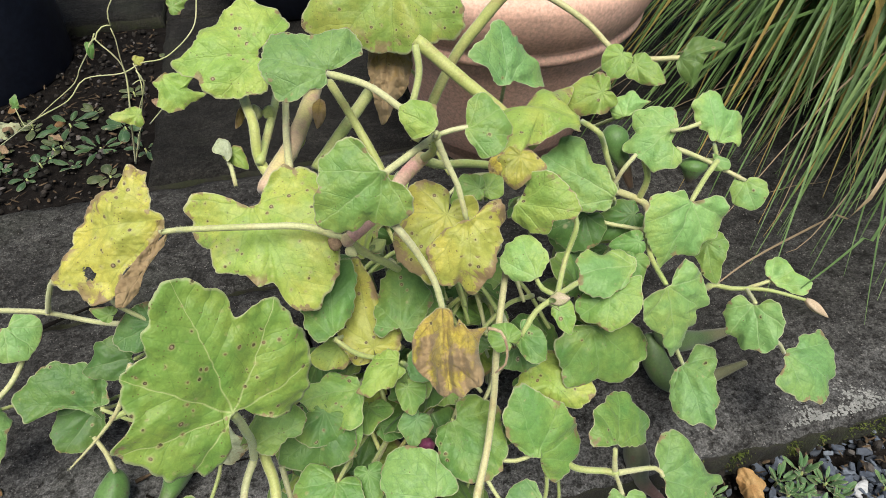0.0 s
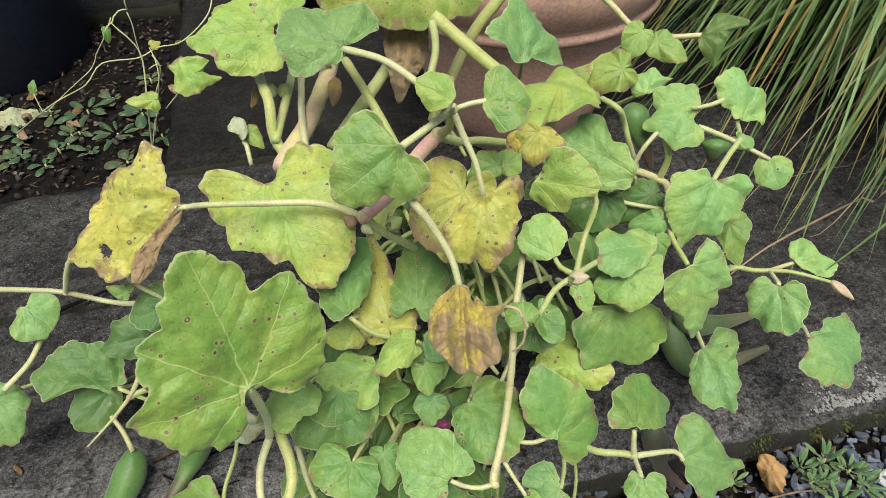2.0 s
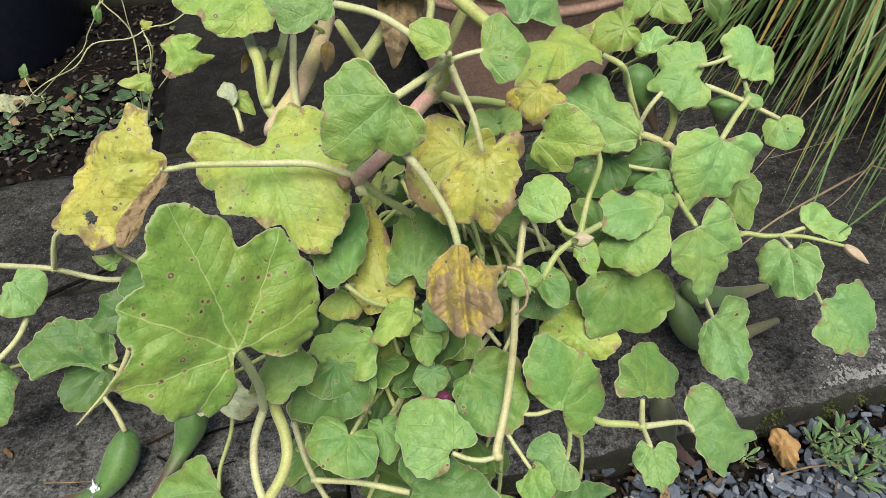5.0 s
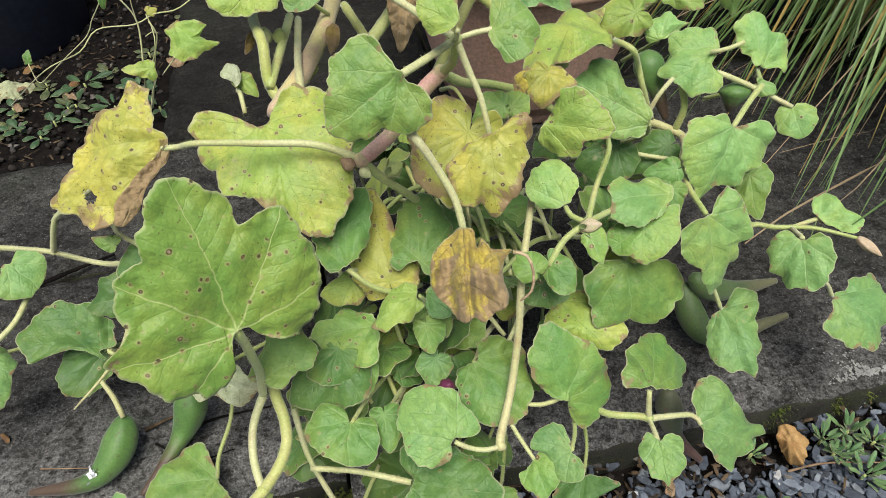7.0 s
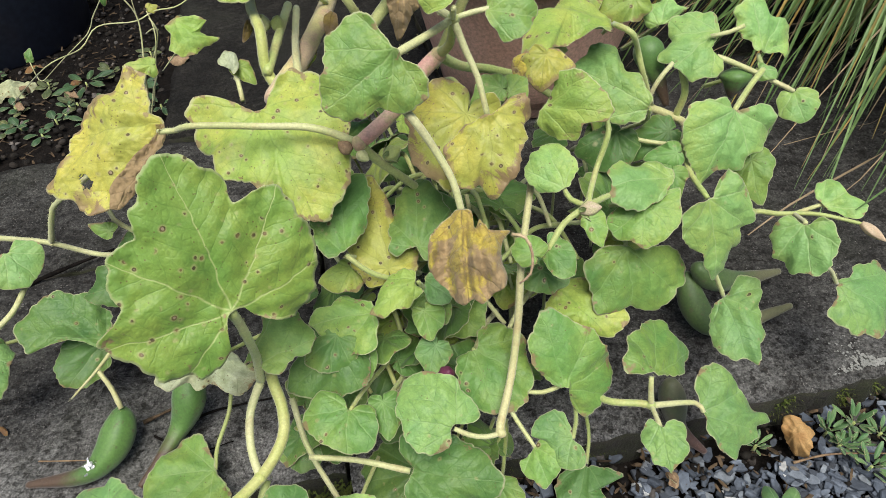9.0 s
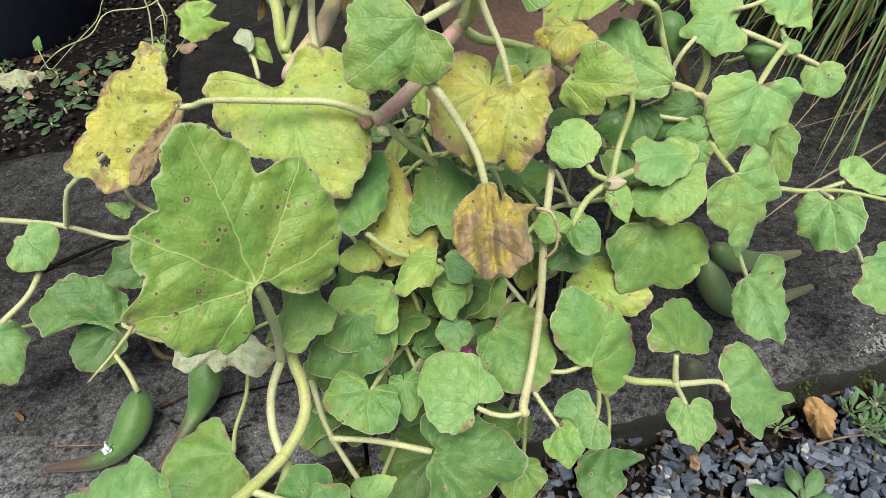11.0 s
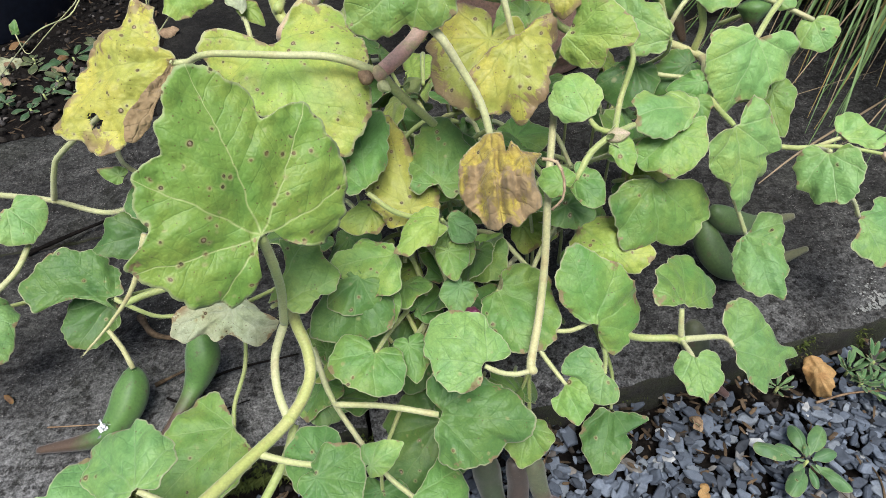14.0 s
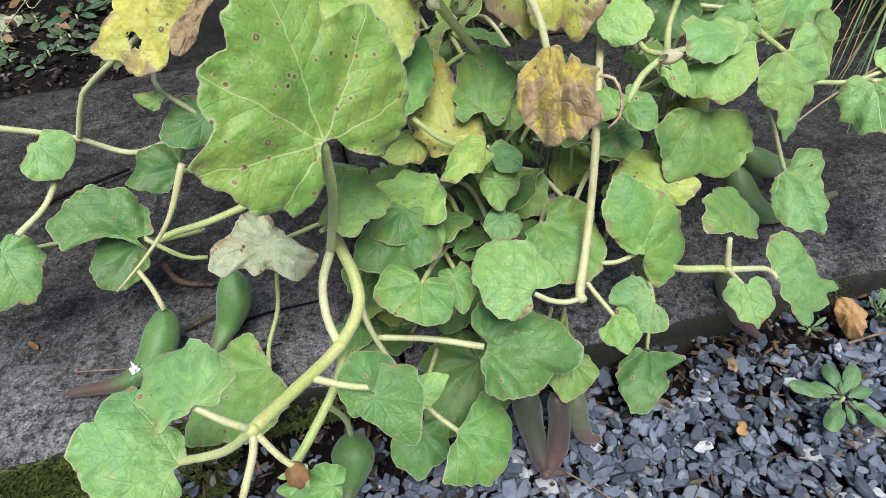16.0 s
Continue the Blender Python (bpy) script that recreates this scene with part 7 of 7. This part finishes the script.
dry_leaf("fallen_leaf", (-1.1, 1.24, -0.005), (10, 5, 30), 0.1, 0.03, LEAF_LOOKS["under"], "pale tan fallen leaf on soil", 7)
dry_leaf("fallen_leaf", (-0.72, 1.38, 0.0), (10, -5, 10), 0.05, 0.017, LITTER, "tan fallen leaf on soil", 8)


fall = random.Random(19)
for k in range(16):
    p = pave(fall.uniform(-1.3, -0.45), fall.uniform(1.24, 1.7))
    dry_leaf("fallen_leaf", (p.x, p.y, -0.012), (fall.uniform(-25, 25), fall.uniform(-20, 20), fall.uniform(0, 360)), fall.uniform(0.025, 0.05), fall.uniform(0.007, 0.014), fall.choice((LITTER, BUD_DRY, LITTER)), "small brown withered leaf on soil", 300 + k)


def chip_mesh(seed, size, flat):
    """An angular flake of slate."""
    rnd = random.Random(seed)
    n = rnd.choice((7, 8, 8, 9))
    stretch = rnd.uniform(0.36, 0.72)
    ang = sorted(rnd.uniform(0, 6.283) * 0.13 + 6.283 * k / n * 0.95 for k in range(n))
    verts = []
    far = [rnd.uniform(0.82, 1.1) * (1 + 0.12 * abs(math.cos(a))) for a in ang]
    tip = rnd.uniform(-0.35, 0.35)
    for level, grow in ((-0.5, 0.72), (-0.15, 0.97), (0.22, 1.0), (0.44, 0.9), (0.5, rnd.uniform(0.6, 0.74))):
        for a, s in zip(ang, far):
            r = size * grow * s * rnd.uniform(0.98, 1.02) * 0.5
            verts.append((r * math.cos(a), r * stretch * math.sin(a), size * flat * (level + tip * math.cos(a) + rnd.uniform(-0.03, 0.03))))
    faces = [tuple(range(n - 1, -1, -1)), tuple(range(4 * n, 5 * n))]
    for lv in range(0, 4 * n, n):
        for k in range(n):
            j = (k + 1) % n
            faces.append((lv + k, lv + j, lv + n + j, lv + n + k))
    return verts, faces


CHIPS = [chip_mesh(k, 1.0, 0.17 + 0.07 * (k % 4)) for k in range(16)]



def pebble_mesh(seed):
    """A rounded lump of unit size."""
    rnd = random.Random(seed)
    off = Vector((rnd.uniform(0, 9), rnd.uniform(0, 9), 0))
    flat = rnd.uniform(0.45, 0.8)
    verts = [(0, 0, 0.5 * flat)]
    for row in (0.55, 1.15, 1.75):
        for k in range(8):
            d = Vector((math.sin(row) * math.cos(k * 0.785), math.sin(row) * math.sin(k * 0.785), math.cos(row)))
            d *= 0.5 * (1 + 0.5 * noise.noise(d * 1.6 + off))
            verts.append((d.x, d.y * 0.8, d.z * flat))
    faces = [(0, 1 + k, 1 + (k + 1) % 8) for k in range(8)]
    for r in (0, 8):
        faces += [(1 + r + k, 9 + r + k, 9 + r + (k + 1) % 8, 1 + r + (k + 1) % 8) for k in range(8)]
    return verts, faces


PEBBLES = [pebble_mesh(k) for k in range(12)]
CHIP_MESHES = [mesh_of("slate_chip", v, f, SLATE) for v, f in CHIPS]


def front_edge(x):
    """The y of the paving's front face."""
    return 0.392 / math.cos(PAVE) + x * math.tan(PAVE)


gravel = thing("gravel", "loose blue-grey slate chippings beside the paving", "gravel", kind="structure")
rnd = random.Random(21)
spots = []
while len(spots) < 27000:
    x, y = (rnd.uniform(-0.75, 0.95), rnd.uniform(-0.05, 0.66)) if len(spots) < 13000 else (rnd.uniform(-1.3, 1.6), rnd.uniform(-0.6, 0.85))
    if y < front_edge(x) - 0.012:
        if len(spots) >= 13000 and -0.75 < x < 0.95 and y > -0.05:
            continue
        thin = noise.noise(Vector((x * 9, y * 9, 4.0)))
        gap = front_edge(x) - y
        if gap < 0.075 + 0.05 * noise.noise(Vector((x * 7, 0, 9.0))) and rnd.random() < 0.8:
            continue
        if thin < -0.35 and rnd.random() < 0.45:
            continue
        spots.append((x, y))
near = [k for k, (x, y) in enumerate(spots) if 0.05 < x < 0.5 and 0.2 < y < 0.46][:300]
near_set = set(near)
verts, faces = [], []
for k, (x, y) in enumerate(spots):
    size = rnd.choice((0.008, 0.011, 0.014, 0.017, 0.02, 0.023, 0.027)) * rnd.uniform(0.8, 1.2)
    m = pose(x, y, -0.079 + rnd.uniform(-0.008, 0.012), rnd.gauss(0, 17), rnd.gauss(0, 17), rnd.uniform(0, 360)) @ Matrix.Scale(size, 4)
    c = rnd.randrange(16)
    if k in near_set:
        part("slate_chip", CHIP_MESHES[c], gravel, matrix=m)
        continue
    o = len(verts)
    cv, cf = CHIPS[c]
    verts += [m @ Vector(p) for p in cv]
    faces += [tuple(i + o for i in f) for f in cf]
tagged(part("chippings", mesh_of("chippings", verts, faces, SLATE), gravel, "blue-grey slate chippings"), kind="stuff")

# pebbles, crumbs and litter on the soil bed and along the slab
SOIL_LITTER = plain_material("soil_litter", (0.03, 0.021, 0.012), (0.13, 0.09, 0.052), 25, 0.9, 0.001, spec=0.2)


def pebble_material():
    t = Tree("pebble")
    pick = t.node("NewGeometry").outputs["Random Per Island"]
    col = t.ramp(pick, (0.0, (0.006, 0.005, 0.004)), (0.5, (0.014, 0.012, 0.009)), (0.78, (0.032, 0.027, 0.022)), (0.92, (0.062, 0.058, 0.054)), (0.98, (0.13, 0.115, 0.1)))
    col = t.tint(col, 0.7, 1.3, t.noise(160, 4, 0.65))
    return t.done(col, 0.85, t.noise(300, 4, 0.65), 0.0015, 0.6, spec=0.2)


PEBBLE = pebble_material()
verts, faces, lv, lf = [], [], [], []
for k in range(6500):
    if k < 4800:
        p = pave(rnd.uniform(-1.5, -0.3), rnd.uniform(1.215, 1.97))
        z = -0.026
    else:
        x = rnd.uniform(-0.6, 0.9)
        p = Vector((x, front_edge(x) - rnd.uniform(0.01, 0.09 if k < 5600 else 0.4), 0))
        z = -0.072
    if rnd.random() < (0.8 if k < 5600 else 0.35):
        s = 0.003 + 0.015 * rnd.random() ** 3
        m = pose(p.x, p.y, z + rnd.uniform(-0.004, 0.006), rnd.gauss(0, 20), rnd.gauss(0, 20), rnd.uniform(0, 360)) @ Matrix.Scale(s, 4)
        tv, tf = verts, faces
    else:
        m = pose(p.x, p.y, z + 0.006, rnd.gauss(0, 20), rnd.gauss(0, 20), rnd.uniform(0, 360)) @ Matrix.Diagonal((rnd.uniform(0.006, 0.022), rnd.uniform(0.003, 0.011), 0.004, 1))
        tv, tf = lv, lf
    o = len(tv)
    cv, cf = PEBBLES[rnd.randrange(12)] if tv is verts else CHIPS[rnd.randrange(16)]
    tv += [m @ Vector(q) for q in cv]
    tf += [tuple(i + o for i in f) for f in cf]
tagged(part("pebbles", smooth(mesh_of("pebbles", verts, faces, PEBBLE))), "scattered dark pebbles and crumbs on soil", "pebbles", kind="stuff")
tagged(part("litter", mesh_of("litter", lv, lf, SOIL_LITTER)), "tan plant litter scattered on soil", "litter", kind="stuff")


def crust(name, places, size, material, label, seed, high=0.003):
    """Many small low cushions."""
    r2 = random.Random(seed)
    v, f = [], []
    for x, y, z in places:
        n = 7
        s = size * r2.uniform(0.5, 1.3)
        o = len(v)
        v.append((x, y, z + high * r2.uniform(0.7, 1.5)))
        for j in range(n):
            a = 6.283 * j / n
            rr = s * r2.uniform(0.7, 1.3)
            v.append((x + rr * math.cos(a), y + rr * math.sin(a), z))
        f += [(o, o + 1 + j, o + 1 + (j + 1) % n) for j in range(n)]
    return tagged(part(name, smooth(mesh_of(name, v, f, material))), label, name, kind="stuff")


r3 = random.Random(8)
lich = []
for _ in range(700):
    x = r3.gauss(0.66, 0.06)
    lich.append((x, front_edge(x) + abs(r3.gauss(0.0, 0.022)) - 0.006, -0.006))
crust("lichen", lich, 0.0019, LICHEN, "crusty white lichen on the slab's edge", 2, 0.0008)


def moss_tufts(u0, u1, count, seed):
    r4 = random.Random(seed)
    v, f = [], []
    for _ in range(count):
        u = r4.uniform(u0, u1)
        if noise.noise(Vector((u * 7, 0, 2.0))) < -0.1:
            continue
        x = u
        z = -0.085 + abs(r4.gauss(0, 0.03))
        if z > -0.02:
            continue
        p = Vector((x, front_edge(x) + (0.02 if x < 0 else 0.0) - 0.012, z))
        for _ in range(3):
            d = Vector((r4.uniform(-1, 1), -1, r4.uniform(-0.2, 1.0))).normalized() * r4.uniform(0.005, 0.013)
            s = d.cross(Vector((r4.uniform(-1, 1), r4.uniform(-1, 1), r4.uniform(-1, 1)))).normalized() * 0.0022
            o = len(v)
            v += [p - s, p + s, p + d]
            f.append((o, o + 1, o + 2))
    tagged(part("moss", mesh_of("moss", v, f, MOSS)), "green moss on the shaded slab face", "moss", kind="stuff")


moss_tufts(-0.8, 0.9, 3600, 6)
moss_tufts(-0.85, -0.36, 2600, 9)


def moss_carpet(x0, x1, count, seed):
    """Moss that spreads over the slab's face and the ground at its foot."""
    r6 = random.Random(seed)
    v, f = [], []
    for _ in range(count):
        x, up = r6.uniform(x0, x1), r6.random()
        if noise.noise(Vector((x * 16, up * 3, 7.0))) < -0.22:
            continue
        edge = front_edge(x) + 0.022
        p = Vector((x, edge - 0.014, -0.085 + 0.075 * up / 0.45)) if up < 0.45 else Vector((x, edge - 0.014 - 0.13 * (up - 0.45), -0.082))
        for _ in range(4):
            d = Vector((r6.uniform(-1, 1), r6.uniform(-1.2, 0.3), r6.uniform(0.2, 1.2))).normalized() * r6.uniform(0.004, 0.01)
            e = d.cross(Vector((r6.uniform(-1, 1), r6.uniform(-1, 1), r6.uniform(-1, 1)))).normalized() * 0.0019
            o = len(v)
            v += [p - e, p + e, p + d]
            f.append((o, o + 1, o + 2))
    tagged(part("moss", mesh_of("moss", v, f, MOSS)), "yellow-green moss carpet at the foot of the slab", "moss", kind="stuff")


moss_carpet(-0.95, -0.3, 9000, 12)


def twig(pts, r, label, material=LITTER):
    ob = new("twig", tube("twig", curve_points(pts, 0.008), lambda s: r * (1 - 0.5 * s), 6, material, 0.15, 2))
    return tagged(ob, label, "twig", "twigs")


twig(((0.5, 0.47, -0.062), (0.55, 0.482, -0.055), (0.63, 0.49, -0.058)), 0.0018, "thin pale dry twig lying on soil")
twig(((-0.33, 0.43, 0.004), (-0.29, 0.46, 0.006), (-0.2, 0.49, 0.005)), 0.0022, "dark thin twig lying on paving", SOIL)
twig(((-0.5, 0.375, 0.003), (-0.46, 0.378, 0.004), (-0.42, 0.382, 0.003)), 0.0011, "pale dry grass stalk on paving")
twig(((0.08, 0.3, -0.066), (0.13, 0.27, -0.064), (0.16, 0.25, -0.066)), 0.0014, "thin pale stalk on slate chippings")
twig(((-0.36, 0.42, 0.003), (-0.3, 0.4, 0.004), (-0.25, 0.42, 0.003)), 0.0015, "dark curved twig on paving", SOIL)
# narrow soil-coloured strip added to draw a dark line across the slab
twig(((-0.68, 0.672, 0.001), (-0.625, 0.717, 0.001), (-0.57, 0.757, 0.001)), 0.0045, "narrow dark strip along the paving", SOIL)
twig(((-0.443, 0.548, 0.006), (-0.41, 0.516, 0.008), (-0.362, 0.511, 0.006)), 0.0055, "curved dark brown dry stem on paving", SOIL_LITTER)
twig(((-0.382, 0.438, 0.004), (-0.36, 0.452, 0.006), (-0.335, 0.47, 0.005)), 0.003, "short dark brown twig on paving", SOIL_LITTER)
dry_leaf("fallen_leaf", (-0.58, 0.418, 0.004), (10, 0, -30), 0.02, 0.004, BUD_DRY, "small reddish-brown curled leaf on paving", 31)
dry_leaf("fallen_leaf", (0.335, 0.426, -0.06), (15, 10, 100), 0.024, 0.006, LITTER, "small pale tan fallen leaf on slate chippings", 32)


def scrap_of_fluff(at, seed):
    """A torn white tuft caught on a pod."""
    r5 = random.Random(seed)
    v, f = [], []
    for _ in range(26):
        p = Vector(at) + Vector((r5.gauss(0, 0.003), r5.gauss(0, 0.003), r5.gauss(0, 0.002)))
        d = Vector((r5.uniform(-1, 1), r5.uniform(-1, 1), r5.uniform(-0.3, 1))).normalized() * r5.uniform(0.004, 0.009)
        e = d.cross(Vector((r5.uniform(-1, 1), r5.uniform(-1, 1), 0.3))).normalized() * 0.0022
        o = len(v)
        v += [p - e, p + e, p + d + e * 0.5, p + d - e * 0.6, p - e + Vector((0, 0, 0.0006)), p + e + Vector((0, 0, 0.0006)), p + d + e * 0.5 + Vector((0, 0, 0.0006)), p + d - e * 0.6 + Vector((0, 0, 0.0006))]
        f += [(o, o + 1, o + 2, o + 3), (o + 7, o + 6, o + 5, o + 4)]
    ob = new("seed_fluff", mesh_of("seed_fluff", v, f, WHITE_SCRAP))
    tagged(ob, "torn white fluff stuck to a seed pod", "fluff")


scrap_of_fluff((-0.404, 0.36, 0.036), 3)

stick = random.Random(15)
for k in range(22):
    x, y = stick.uniform(0.05, 0.62), stick.uniform(0.12, 0.5)
    if y > front_edge(x) - 0.03:
        continue
    a, half = stick.uniform(0, 3.14), stick.uniform(0.008, 0.03)
    dx, dy = half * math.cos(a), half * math.sin(a)
    twig(((x - dx, y - dy, -0.066), (x + stick.uniform(-0.004, 0.004), y, -0.062), (x + dx, y + dy, -0.066)), stick.uniform(0.0009, 0.002), "short brown dry stalk on slate chippings", stick.choice((LITTER, SOIL_LITTER, SOIL_LITTER)))
